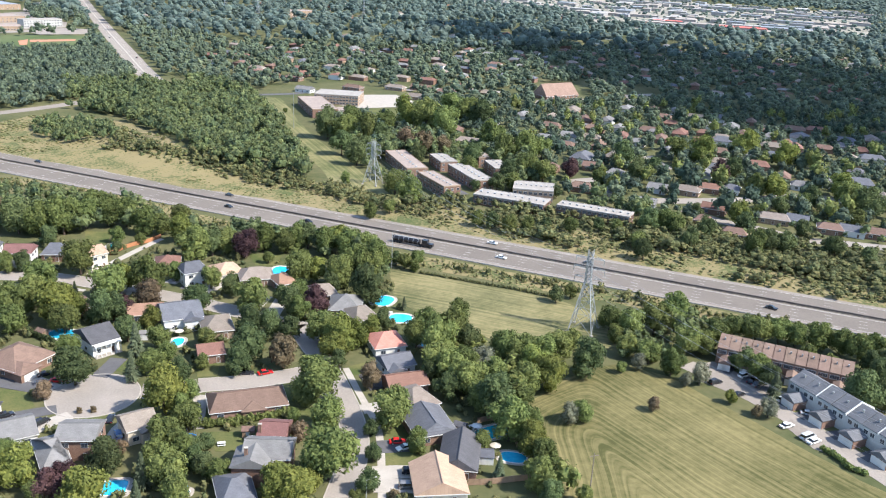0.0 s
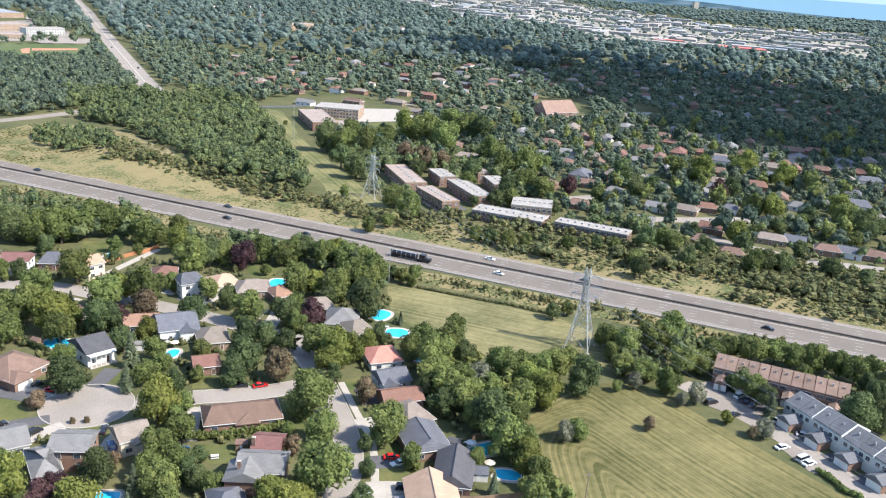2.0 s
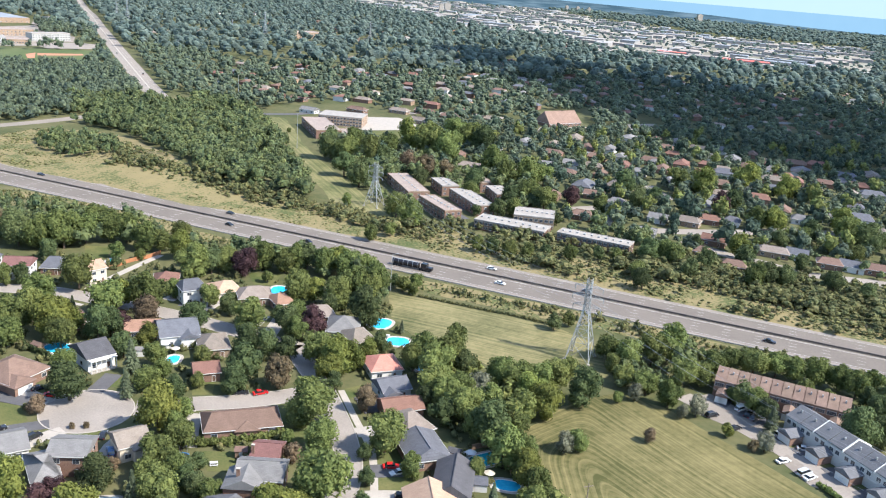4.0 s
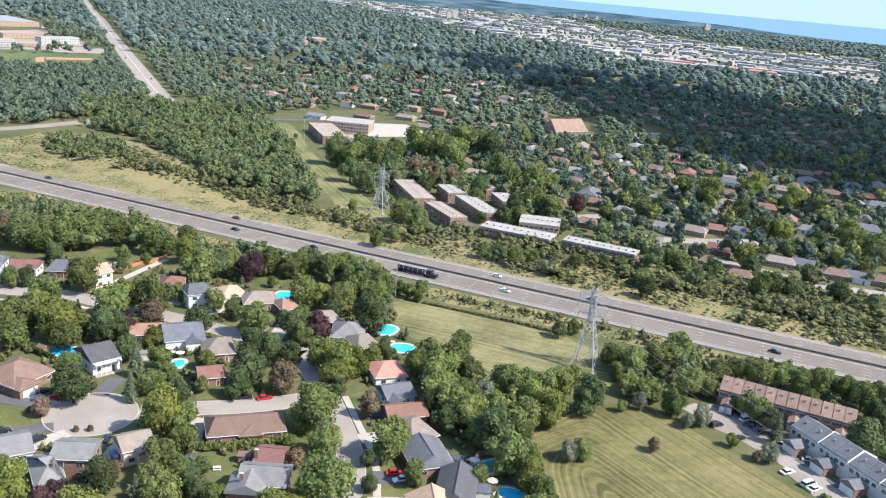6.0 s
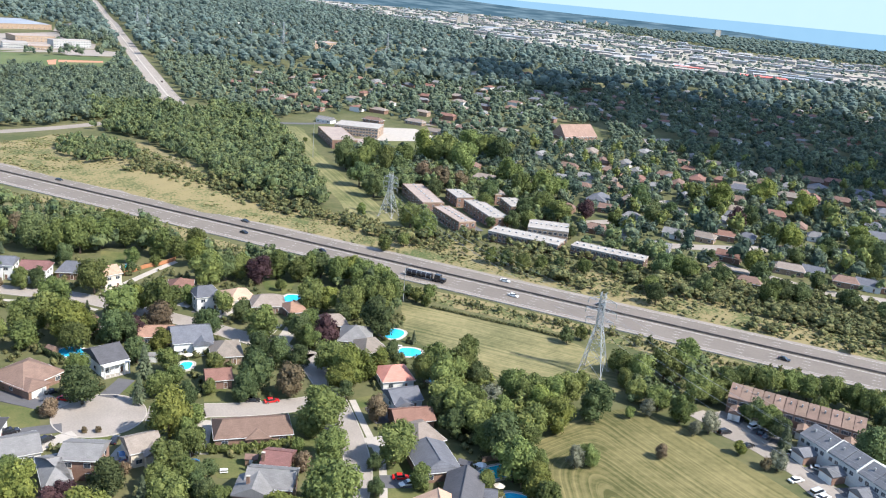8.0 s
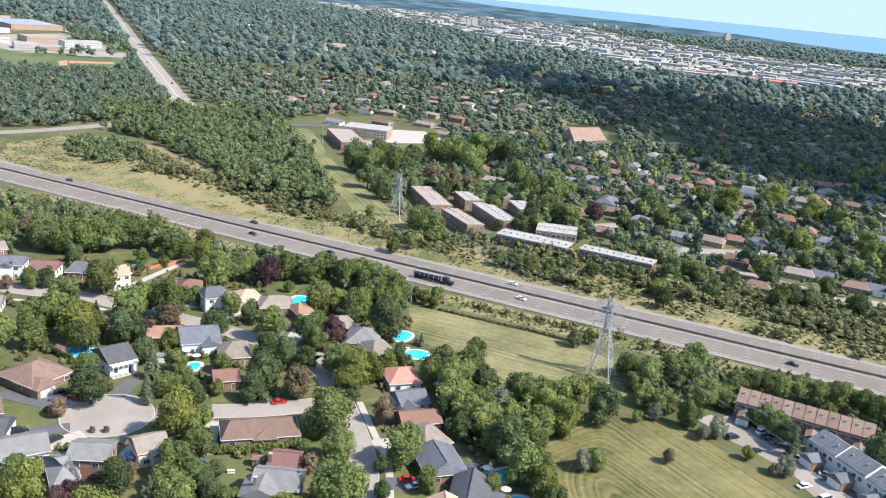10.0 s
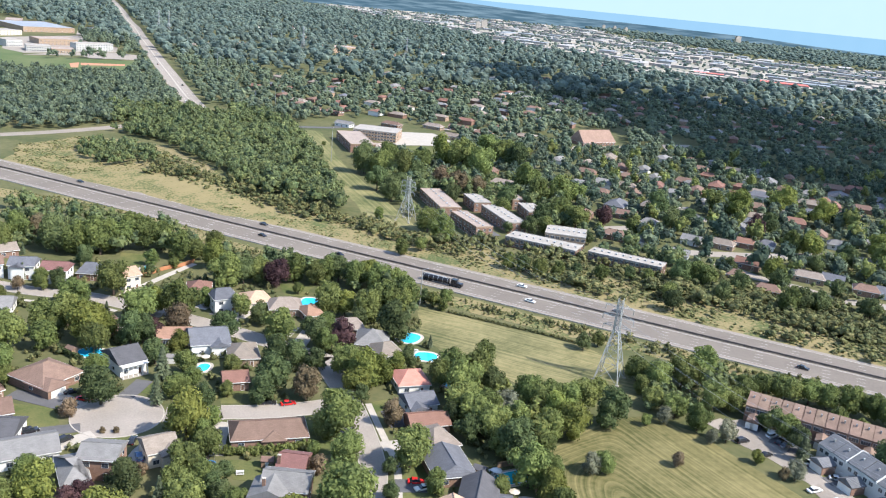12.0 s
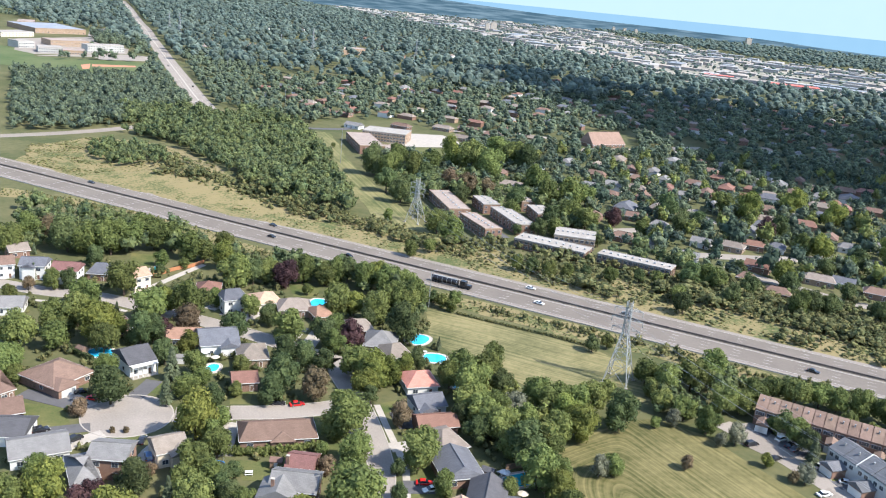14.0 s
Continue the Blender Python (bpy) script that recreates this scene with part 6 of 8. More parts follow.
def tanker_truck(x, y, rz):
    """A tractor with a long cylindrical tank trailer."""
    root = thing("tanker_truck", x, y, rz, "black tanker truck with a long ribbed tank on the highway", "truck", z=0.12)
    black = car_paint((0.018, 0.018, 0.022))
    tank = part("tank", tube(bmesh.new(), (-9.6, 0, 1.9), (3.0, 0, 1.9), 1.12, 1.12, 18), black, root, "black cylindrical tank")
    for k in range(6):
        part("tank_ring", tube(bmesh.new(), (-9.0 + 2.3 * k, 0, 1.9), (-8.85 + 2.3 * k, 0, 1.9), 1.18, 1.18, 18), M_STEEL, tank, "steel tank ring")
    part("walkway", boxed(-8.5, 2.0, -0.3, 0.3, 3.02, 3.12), M_STEEL, tank, "steel walkway")
    part("chassis", boxed(-9.6, 9.4, -0.5, 0.5, 0.6, 0.85), M_TYRE, root)
    part("cab", boxed(4.4, 7.0, -1.2, 1.2, 0.7, 3.3), black, root)
    part("bonnet", boxed(7.0, 9.4, -1.0, 1.0, 0.6, 1.9), black, root)
    part("windscreen", boxed(6.98, 7.06, -1.05, 1.05, 2.05, 3.0), M_CARGLASS, root, "dark windscreen")
    for px in (-8.6, -7.3, -6.0, 3.9, 5.2, 8.4):
        for s in (-1, 1):
            part("wheel", tube(bmesh.new(), (px, s * 0.75, 0.5), (px, s * 1.22, 0.5), 0.5, 0.5, 14), M_TYRE, root, "black tyre")
    return root


tanker_truck(-6.9, 356.9, -22.6)
car(-274.1, 807.1, 116, (0.72, 0.72, 0.70), "white car on the arterial road", "saloon", "cars on the arterial road", 0.1)
car(-316.5, 920.6, 115, (0.018, 0.018, 0.022), "black car on the arterial road", "saloon", "cars on the arterial road", 0.1)
car(-408.4, 1094.9, 115, (0.16, 0.16, 0.17), "grey car on the arterial road", "saloon", "cars on the arterial road", 0.1)
car(-460.2, 1230.9, 115, (0.72, 0.72, 0.70), "white car on the arterial road", "saloon", "cars on the arterial road", 0.1)
# ---- garden clutter ----
def trampoline(x, y, label):
    root = thing("trampoline", x, y, 0, label, "trampoline")
    bm = bmesh.new()
    bmesh.ops.create_cone(bm, cap_ends=True, segments=24, radius1=1.75, radius2=1.75, depth=0.04, matrix=Matrix.Translation((0, 0, 0.85)))
    part("mat", bm, M_TYRE, root, "black jumping mat")
    ring = bmesh.new()
    for a in np.linspace(0, 2 * math.pi, 24, endpoint=False):
        b = a + 2 * math.pi / 24
        beam(ring, (1.9 * math.cos(a), 1.9 * math.sin(a), 0.88), (1.9 * math.cos(b), 1.9 * math.sin(b), 0.88), 0.3)
    part("rim_pad", ring, car_paint((0.05, 0.20, 0.45)), root, "blue rim pad")
    for k in range(6):
        c, s = 1.9 * math.cos(k * 1.047), 1.9 * math.sin(k * 1.047)
        part("leg", beam(bmesh.new(), (c, s, 0), (c, s, 0.85), 0.07), M_STEEL, root)
        part("net_post", beam(bmesh.new(), (c, s, 0.9), (c, s, 2.5), 0.06), M_STEEL, root)
    return root


def garden_table(x, y, rz, label):
    root = thing("garden_table", x, y, rz, label, "garden table", "garden furniture")
    part("tabletop", boxed(-1.0, 1.0, -0.5, 0.5, 0.70, 0.76), M_TRIM, root)
    for sx in (-1, 1):
        for sy in (-1, 1):
            part("leg", boxed(sx * 0.9 - 0.04, sx * 0.9 + 0.04, sy * 0.4 - 0.04, sy * 0.4 + 0.04, 0, 0.7), M_TRIM, root)
        part("bench", boxed(-1.0, 1.0, sx * 0.85 - 0.18, sx * 0.85 + 0.18, 0.40, 0.46), M_TRIM, root)
        for sy in (-0.8, 0.8):
            part("bench_leg", boxed(sy - 0.04, sy + 0.04, sx * 0.85 - 0.15, sx * 0.85 + 0.15, 0, 0.4), M_TRIM, root)
    return root


def shed(x, y, rz, w, d, roof, wall, label):
    root = thing("garden_shed", x, y, rz, label, "shed", "garden sheds")
    part("wall", gable_walls(-w / 2, w / 2, -d / 2, d / 2, 2.2, 0.8, True, False), wall, root)
    part("roof", gable_roof(-w / 2, w / 2, -d / 2, d / 2, 2.25, 0.8, o=0.2), roof, root)
    part("door", boxed(-0.5, 0.5, -d / 2 - 0.05, -d / 2 + 0.02, 0.1, 1.95), M_TRIM, root, "white shed door")
    return root


def parasol(x, y, colour, label):
    root = thing("parasol", x, y, 0, label, "parasol", "garden furniture")
    part("pole", tube(bmesh.new(), (0, 0, 0), (0, 0, 2.5), 0.03, 0.03, 6), M_STEEL, root)
    bm = bmesh.new()
    bmesh.ops.create_cone(bm, cap_ends=True, segments=8, radius1=1.5, radius2=0.05, depth=0.6, matrix=Matrix.Translation((0, 0, 2.3)))
    part("canopy", bm, colour, root)
    part("base", tube(bmesh.new(), (0, 0, 0), (0, 0, 0.08), 0.3, 0.3, 10), M_DRIVE, root)
    return root


def skylight(x, y, z, rz, label="white framed skylight on a dark roof"):
    root = thing("skylight", x, y, rz, label, "skylight", "skylights", z=z)
    part("frame", boxed(-0.5, 0.5, -0.8, 0.8, -0.3, 0.12), M_TRIM, root)
    part("pane", boxed(-0.38, 0.38, -0.68, 0.68, 0.10, 0.15), M_LIGHT, root, "pale glazed pane")
    return root


trampoline(-59.1, 192.8, "round trampoline with blue rim and net posts on a lawn")
garden_table(-50.6, 191.6, 15, "white garden table with benches on a lawn")
garden_table(14.5, 205.7, 40, "white garden table with benches beside a pool")
garden_table(-12.7, 280.3, 10, "white garden table with benches on a pool deck")
shed(-44.7, 196.4, 5, 3.0, 2.4, R_BROWN, M_FENCE, "small wooden garden shed beside a lawn")
shed(10.7, 203.3, -20, 3.2, 2.6, R_DARK, M_FENCE, "dark-roofed wooden garden shed")
shed(16.4, 189.8, 0, 5.0, 4.0, R_SLATE, M_WHITE, "grey-roofed pool house beside a pool")
shed(-121.5, 249.5, -25, 3.0, 2.4, R_BROWN, M_FENCE, "small wooden shed beside a pool")
shed(-89.8, 251.3, 10, 3.0, 2.4, R_GREY, M_WHITE, "small pale garden shed")
parasol(-83.5, 257.2, M_TRIM, "white garden parasol beside a pool")
parasol(-79.3, 254.1, M_CREAM, "cream garden parasol beside a pool")
parasol(15.2, 203.4, M_TRIM, "white garden parasol beside a pool")
parasol(19.7, 194.0, M_CREAM, "cream garden parasol beside a pool")
parasol(-53.0, 319.5, M_TRIM, "white garden parasol beside a pool")
BLUE_COVER = plain("blue_tarpaulin", (0.03, 0.20, 0.42), 0.5)
parasol(-54.6, 170.4, BLUE_COVER, "bright blue garden parasol among trees")
sheet("lawn", [(113.3, 235.6), (129.0, 207.0), (133.6, 195.0), (126.7, 182.1), (108.3, 222.8), (106.3, 227.3)], 0.05, M_LAWN, "green front lawns of the townhouses", "lawn")
path([(112.2, 232.0), (105.3, 227.2)], 2.1, "dark asphalt driveway of a townhouse", M_DRIVE, "driveway")
path([(117.1, 222.9), (109.1, 219.6)], 2.1, "dark asphalt driveway of a townhouse", M_DRIVE, "driveway")
path([(121.2, 211.4), (114.0, 209.6)], 2.1, "dark asphalt driveway of a townhouse", M_DRIVE, "driveway")
path([(124.8, 201.6), (118.0, 198.6)], 2.1, "dark asphalt driveway of a townhouse", M_DRIVE, "driveway")
path([(101.9, 254.5), (95.5, 245.9)], 2.1, "dark asphalt driveway of a townhouse", M_DRIVE, "driveway")
path([(108.8, 250.4), (100.7, 238.8)], 2.1, "dark asphalt driveway of a townhouse", M_DRIVE, "driveway")
path([(113.6, 245.7), (104.7, 233.8)], 2.1, "dark asphalt driveway of a townhouse", M_DRIVE, "driveway")
# ---- trees ----
tree(-155.7, 333.1, 3.7, "dark")
tree(-130.6, 303.4, 6.3)
tree(-157.7, 302.1, 3.4)
tree(-152.6, 304.6, 3.4, "dark")
tree(-136.8, 284.8, 5.4)
tree(-123.1, 280.0, 2.8, "spruce")
tree(-111.3, 279.3, 6.1)
tree(-110.3, 290.1, 4.5, "yellow")
tree(-109.2, 301.5, 3.2, "dark")
tree(-99.4, 288.2, 5.9)
tree(-95.1, 272.9, 5.4, "rust")
tree(-94.2, 302.3, 3.2)
tree(-93.6, 324.5, 5.9)
tree(-88.1, 331.0, 5.0, "dark")
tree(-104.7, 345.1, 5.2, "yellow")
tree(-79.7, 295.8, 4.0)
tree(-77.8, 272.7, 4.8, "dark")
tree(-130.1, 340.8, 3.1)
tree(-120.7, 341.2, 2.1)
tree(-126.3, 330.4, 2.1, "dark")
tree(-135.4, 261.9, 5.8)
tree(-132.6, 270.0, 5.2)
tree(-121.6, 260.0, 6.5, "yellow")
tree(-131.1, 250.3, 4.3)
tree(-115.5, 252.3, 4.7)
tree(-117.1, 264.1, 3.8, "yellow")
tree(-114.9, 254.7, 2.6, "rust")
tree(-106.8, 260.8, 4.8, "dark")
tree(-103.8, 263.6, 4.5, "dark")
tree(-101.4, 265.6, 3.4, "plum")
tree(-94.1, 248.9, 3.9, "dark")
tree(-87.9, 238.5, 4.6, "spruce")
tree(-89.9, 257.8, 3.3, "yellow")
tree(-82.7, 243.6, 3.7)
tree(-68.8, 247.3, 2.9)
tree(-107.2, 235.3, 3.4)
tree(-78.0, 237.7, 2.6)
tree(-83.3, 334.6, 4.9)
tree(-74.5, 331.6, 5.1, "plum")
tree(-69.2, 339.4, 5.2)
tree(-59.6, 338.3, 4.2)
tree(-56.4, 342.9, 4.7)
tree(-51.3, 345.7, 5.0, "dark")
tree(-43.4, 339.5, 5.2)
tree(-38.2, 345.5, 4.8, "yellow")
tree(-32.4, 335.2, 5.8)
tree(-25.4, 335.9, 4.9)
tree(-21.3, 318.0, 6.2)
tree(-28.0, 313.6, 5.7)
tree(-48.7, 306.1, 5.8)
tree(-42.4, 307.4, 4.3, "yellow")
tree(-33.3, 302.9, 5.5)
tree(-21.4, 287.7, 5.9, "dark")
tree(-35.8, 297.6, 3.4, "dark")
tree(-64.2, 325.5, 2.3)
tree(-60.3, 275.0, 5.6)
tree(-70.5, 289.3, 3.7, "dark")
tree(-52.4, 287.0, 2.8, "dark")
tree(-46.8, 275.3, 4.9, "dark")
tree(-43.4, 272.2, 3.5)
tree(-38.1, 276.5, 4.3, "plum")
tree(-46.1, 285.8, 4.0)
tree(-57.4, 256.6, 4.6, "dark")
tree(-50.3, 257.9, 4.1, "dark")
tree(-43.4, 254.8, 3.8, "dark")
tree(-53.7, 239.6, 5.2, "dark")
tree(-42.7, 235.8, 4.8, "rust")
tree(-33.8, 255.6, 4.8)
tree(-27.1, 248.2, 5.4, "yellow")
tree(-28.4, 241.6, 4.4, "yellow")
tree(-21.7, 252.4, 4.0, "yellow")
tree(-18.1, 259.9, 3.4, "yellow")
tree(-14.0, 267.7, 2.9, "dark")
tree(-7.9, 284.2, 2.2, "spruce")
tree(-2.5, 253.1, 4.6)
tree(-4.2, 331.4, 3.0)
tree(-13.0, 331.1, 2.5, "dark")
tree(-9.6, 326.8, 2.7)
tree(-5.5, 323.7, 2.3)
tree(-21.3, 313.0, 4.8)
tree(-24.7, 302.1, 4.2, "dark")
tree(-98.8, 219.2, 5.4, "dark")
tree(-104.1, 210.4, 2.5, "rust")
tree(-91.7, 204.1, 0.9, "rust")
tree(-88.3, 205.0, 0.9, "rust")
tree(-83.9, 222.6, 3.9, "spruce")
tree(-79.1, 227.0, 3.8)
tree(-70.4, 222.6, 3.7, "dark")
tree(-69.0, 205.0, 6.0, "yellow")
tree(-63.8, 203.2, 3.2)
tree(-64.7, 214.4, 2.4)
tree(-60.6, 197.1, 3.8)
tree(-63.6, 186.9, 4.5)
tree(-58.2, 183.4, 3.3)
tree(-63.2, 180.1, 3.5)
tree(-74.8, 175.9, 4.3, "dark")
tree(-73.9, 185.9, 1.7, "rust")
tree(-64.1, 171.5, 3.9, "spruce")
tree(-58.4, 172.1, 4.2)
tree(-54.8, 166.5, 3.3)
tree(-54.6, 180.4, 2.7, "dark")
tree(-51.0, 177.3, 3.0, "dark")
tree(-47.0, 175.3, 2.9)
tree(-92.0, 169.8, 4.9, "yellow")
tree(-99.4, 179.3, 3.0)
tree(-82.7, 164.8, 3.5, "plum")
tree(-82.1, 171.3, 2.9, "plum")
tree(-73.4, 160.8, 5.2, "yellow")
tree(-55.8, 186.2, 2.5, "dark")
tree(-53.6, 189.3, 2.1, "dark")
tree(-66.1, 232.2, 2.2)
tree(-63.0, 164.3, 3.0, "spruce")
tree(-85.5, 163.8, 2.8)
tree(-29.2, 214.7, 6.3)
tree(-32.5, 213.5, 4.1)
tree(-24.8, 202.1, 4.2)
tree(-21.5, 178.7, 6.6)
tree(-24.4, 177.8, 4.1, "dark")
tree(-31.1, 194.5, 2.5, "rust")
tree(-27.3, 167.8, 4.1, "yellow")
tree(-31.6, 168.7, 4.7, "yellow")
tree(-25.3, 172.8, 2.9, "yellow")
tree(-14.9, 225.1, 3.5, "rust")
tree(-8.1, 203.3, 5.4)
tree(-13.1, 198.8, 2.2, "dark")
tree(-11.6, 187.2, 2.3, "dark")
tree(-11.9, 173.8, 2.9, "dark")
tree(-0.4, 191.8, 3.0)
tree(-25.7, 236.8, 2.8, "dark")
tree(-5.8, 172.5, 1.1, "rust")
tree(-55.0, 229.7, 3.7, "dark")
tree(-14.1, 168.8, 1.8)
tree(-34.2, 204.2, 1.8)
tree(1.8, 254.9, 5.7)
tree(5.1, 244.5, 6.2)
tree(8.8, 257.0, 5.5)
tree(11.3, 269.1, 4.6)
tree(14.0, 254.6, 3.7, "dark")
tree(3.5, 233.6, 5.3)
tree(8.5, 228.0, 5.2)
tree(12.3, 233.8, 4.8)
tree(14.3, 222.5, 5.1)
tree(18.4, 235.6, 4.3, "silver")
tree(20.6, 227.6, 4.3)
tree(25.6, 245.7, 5.0)
tree(30.1, 242.6, 5.1)
tree(33.0, 235.1, 4.8, "yellow")
tree(37.5, 244.6, 4.6)
tree(42.4, 248.3, 4.7)
tree(37.9, 229.1, 4.7, "yellow")
tree(30.5, 226.1, 4.1)
tree(50.3, 238.5, 5.2, "dark")
tree(48.3, 257.1, 3.2)
tree(20.8, 211.1, 5.6, "dark")
tree(23.4, 199.7, 5.4)
tree(16.4, 214.4, 4.0)
tree(28.4, 203.1, 3.9)
tree(29.4, 192.3, 4.1, "yellow")
tree(31.2, 187.3, 3.7)
tree(29.2, 176.9, 3.9)
tree(34.0, 181.8, 2.8)
tree(29.2, 198.8, 3.3)
tree(31.3, 172.0, 2.9, "dark")
tree(28.5, 216.5, 3.5)
tree(16.0, 194.3, 2.5)
tree(20.0, 182.4, 2.6, "spruce")
tree(41.0, 210.0, 2.7, "silver")
tree(44.7, 211.1, 2.8)
tree(39.6, 173.3, 2.0)
tree(6.9, 220.0, 3.6, "dark")
tree(1.9, 228.8, 3.3, "dark")
tree(11.6, 172.4, 1.1, "dark")
tree(-5.1, 171.9, 1.1, "rust")
tree(48.5, 298.2, 3.0, "dark")
tree(54.4, 302.4, 2.6)
tree(-19.1, 437.5, 6.2)
tree(-11.1, 419.6, 6.3)
tree(-71.2, 568.5, 8.7, "dark")
tree(-58.6, 563.2, 7.8)
tree(-56.5, 520.7, 6.9, "dark")
tree(-44.8, 496.6, 6.6, "dark")
tree(-39.5, 512.8, 6.2, "dark")
tree(-44.1, 559.2, 8.2)
tree(-35.8, 557.3, 6.7, "dark")
tree(-58.8, 602.5, 7.2)
tree(-34.4, 594.7, 7.1)
tree(-20.5, 616.4, 9.3, "yellow")
tree(-6.0, 602.5, 10.3)
tree(7.9, 586.5, 10.1)
tree(25.0, 641.6, 9.3)
tree(12.6, 666.9, 8.8)
tree(33.1, 631.1, 8.7, "dark")
tree(-17.3, 539.6, 6.5, "rust")
tree(-6.3, 530.8, 6.4, "rust")
tree(6.2, 539.3, 5.4, "rust")
tree(-9.2, 509.7, 5.1, "dark")
tree(21.0, 490.6, 4.9)
tree(23.6, 511.4, 6.2, "dark")
tree(37.6, 557.3, 8.2)
tree(42.8, 523.2, 7.7)
tree(57.4, 529.4, 7.8)
tree(43.6, 474.8, 5.8, "dark")
tree(35.5, 454.7, 4.3, "dark")
tree(44.1, 458.6, 4.3)
tree(54.3, 486.7, 6.5)
tree(62.9, 475.5, 6.4)
tree(23.2, 452.3, 2.8, "dark")
tree(-28.8, 392.8, 3.5)
tree(-19.9, 402.0, 3.3)
tree(-46.8, 453.3, 2.8)
tree(22.2, 388.5, 3.5)
tree(29.3, 386.1, 3.4, "dark")
tree(37.0, 382.0, 3.7)
tree(45.7, 381.8, 3.4)
tree(54.2, 386.8, 2.9, "dark")
tree(80.0, 389.1, 2.9, "dark")
tree(88.0, 388.6, 2.9)
tree(66.1, 385.9, 3.2)
tree(93.0, 365.2, 3.8)
tree(92.9, 351.4, 4.4, "dark")
tree(171.6, 537.7, 8.6, "yellow")
tree(211.4, 574.6, 7.7, "yellow")
tree(225.9, 541.8, 8.0, "yellow")
tree(182.1, 506.9, 6.1, "dark")
tree(170.5, 496.9, 5.7, "plum")
tree(133.2, 461.9, 4.7, "spruce")
tree(133.0, 415.4, 4.0, "dark")
tree(152.9, 407.3, 5.6, "yellow")
tree(151.4, 395.7, 4.9, "dark")
tree(183.9, 436.8, 4.2, "dark")
tree(206.4, 448.4, 5.5, "dark")
tree(200.0, 446.9, 4.3)
tree(191.0, 465.4, 6.3, "yellow")
tree(182.8, 469.0, 5.7)
tree(226.3, 452.1, 6.8)
tree(232.4, 472.8, 6.4, "yellow")
tree(229.0, 432.1, 7.7, "dark")
tree(178.0, 391.5, 4.1, "dark")
tree(153.4, 369.4, 5.1, "dark")
tree(146.6, 364.6, 5.1)
tree(161.5, 370.1, 4.6, "dark")
tree(129.4, 383.8, 4.8, "dark")
tree(117.6, 369.9, 4.6, "dark")
tree(120.7, 492.3, 6.0, "dark")
tree(134.6, 508.2, 4.8, "dark")
tree(116.6, 522.9, 7.0, "dark")
tree(160.4, 555.9, 6.7)
tree(113.3, 394.2, 4.9)
tree(104.2, 390.8, 5.4, "dark")
tree(117.3, 388.1, 4.3)
tree(184.8, 369.8, 4.1, "dark")
tree(194.0, 356.2, 4.0, "dark")
tree(216.0, 418.1, 4.3)
tree(99.8, 459.5, 4.4, "yellow")
tree(94.4, 474.1, 4.5)
tree(66.9, 445.2, 3.0, "dark")
tree(80.1, 487.5, 5.3, "plum")
tree(68.9, 536.2, 6.4)
tree(66.8, 219.1, 2.1, "rust")
tree(-173.8, 346.7, 7.1, "dark")
tree(-163.9, 345.6, 6.5)
tree(-155.5, 348.5, 7.4)
tree(-149.8, 357.7, 6.2)
tree(-141.8, 362.4, 6.2)
tree(-153.3, 379.6, 5.1)
tree(-134.1, 363.1, 5.5)
tree(-122.2, 352.3, 5.5)
tree(-115.7, 354.3, 4.3)
tree(-112.8, 372.9, 4.0)
tree(64.2, 275.0, 4.0)
tree(70.5, 268.4, 4.9)
tree(79.3, 273.0, 5.4)
tree(87.3, 277.6, 5.8)
tree(85.8, 256.8, 4.8)
tree(77.7, 242.3, 3.7)
tree(72.3, 249.7, 3.7)
tree(92.1, 258.5, 3.9)
tree(98.8, 266.5, 4.0)
tree(107.4, 273.7, 3.5)
tree(113.7, 269.8, 4.5)
tree(121.9, 270.5, 4.2)
tree(127.0, 268.3, 3.8)
tree(134.2, 267.2, 4.2)
tree(140.8, 264.3, 3.9)
tree(144.0, 258.2, 4.2)
tree(151.5, 261.8, 3.9)
tree(102.1, 246.0, 3.2)
tree(105.3, 229.5, 3.9, "spruce")
tree(143.0, 240.4, 4.0, "dark")
tree(85.2, 237.0, 3.0, "silver")
tree(80.4, 235.0, 2.1, "silver")
tree(99.8, 218.4, 2.6, "silver")
tree(96.4, 218.3, 1.7, "rust")
tree(91.1, 225.8, 1.9, "yellow")
tree(66.1, 254.7, 3.5)
tree(67.8, 245.1, 2.4, "silver")
tree(62.0, 242.1, 1.8)
tree(64.3, 264.8, 2.9)
tree(137.6, 226.6, 3.8, "dark")
tree(144.0, 250.5, 3.4, "dark")
tree(131.9, 251.8, 2.4)
tree(126.4, 256.6, 2.7)
tree(-47.2, 451.9, 2.3, "spruce")
tree(-114.1, 653.4, 1.8)
tree(-80.6, 678.2, 1.5)
tree(-142.4, 249.0, 5.7)
tree(-134.0, 227.2, 4.7)
tree(-164.9, 284.1, 3.0)
tree(-169.3, 310.2, 2.8, "spruce")
tree(-165.7, 299.2, 2.4, "rust")
tree(-194.4, 337.3, 5.8)
tree(-196.1, 356.4, 5.5)
tree(-188.5, 361.5, 5.1, "rust")
tree(-184.4, 338.8, 2.2, "spruce")
tree(-99.8, 166.1, 3.7)
tree(-137.6, 236.7, 3.3)
tree(-130.8, 225.9, 2.5)
tree(102.5, 246.3, 3.4, "dark")
tree(105.1, 241.9, 3.7, "green")
tree(106.3, 235.0, 3.8, "dark")
tree(107.1, 230.7, 2.5, "spruce")
tree(129.4, 225.1, 5.6, "dark")
tree(99.7, 249.0, 2.2, "green")

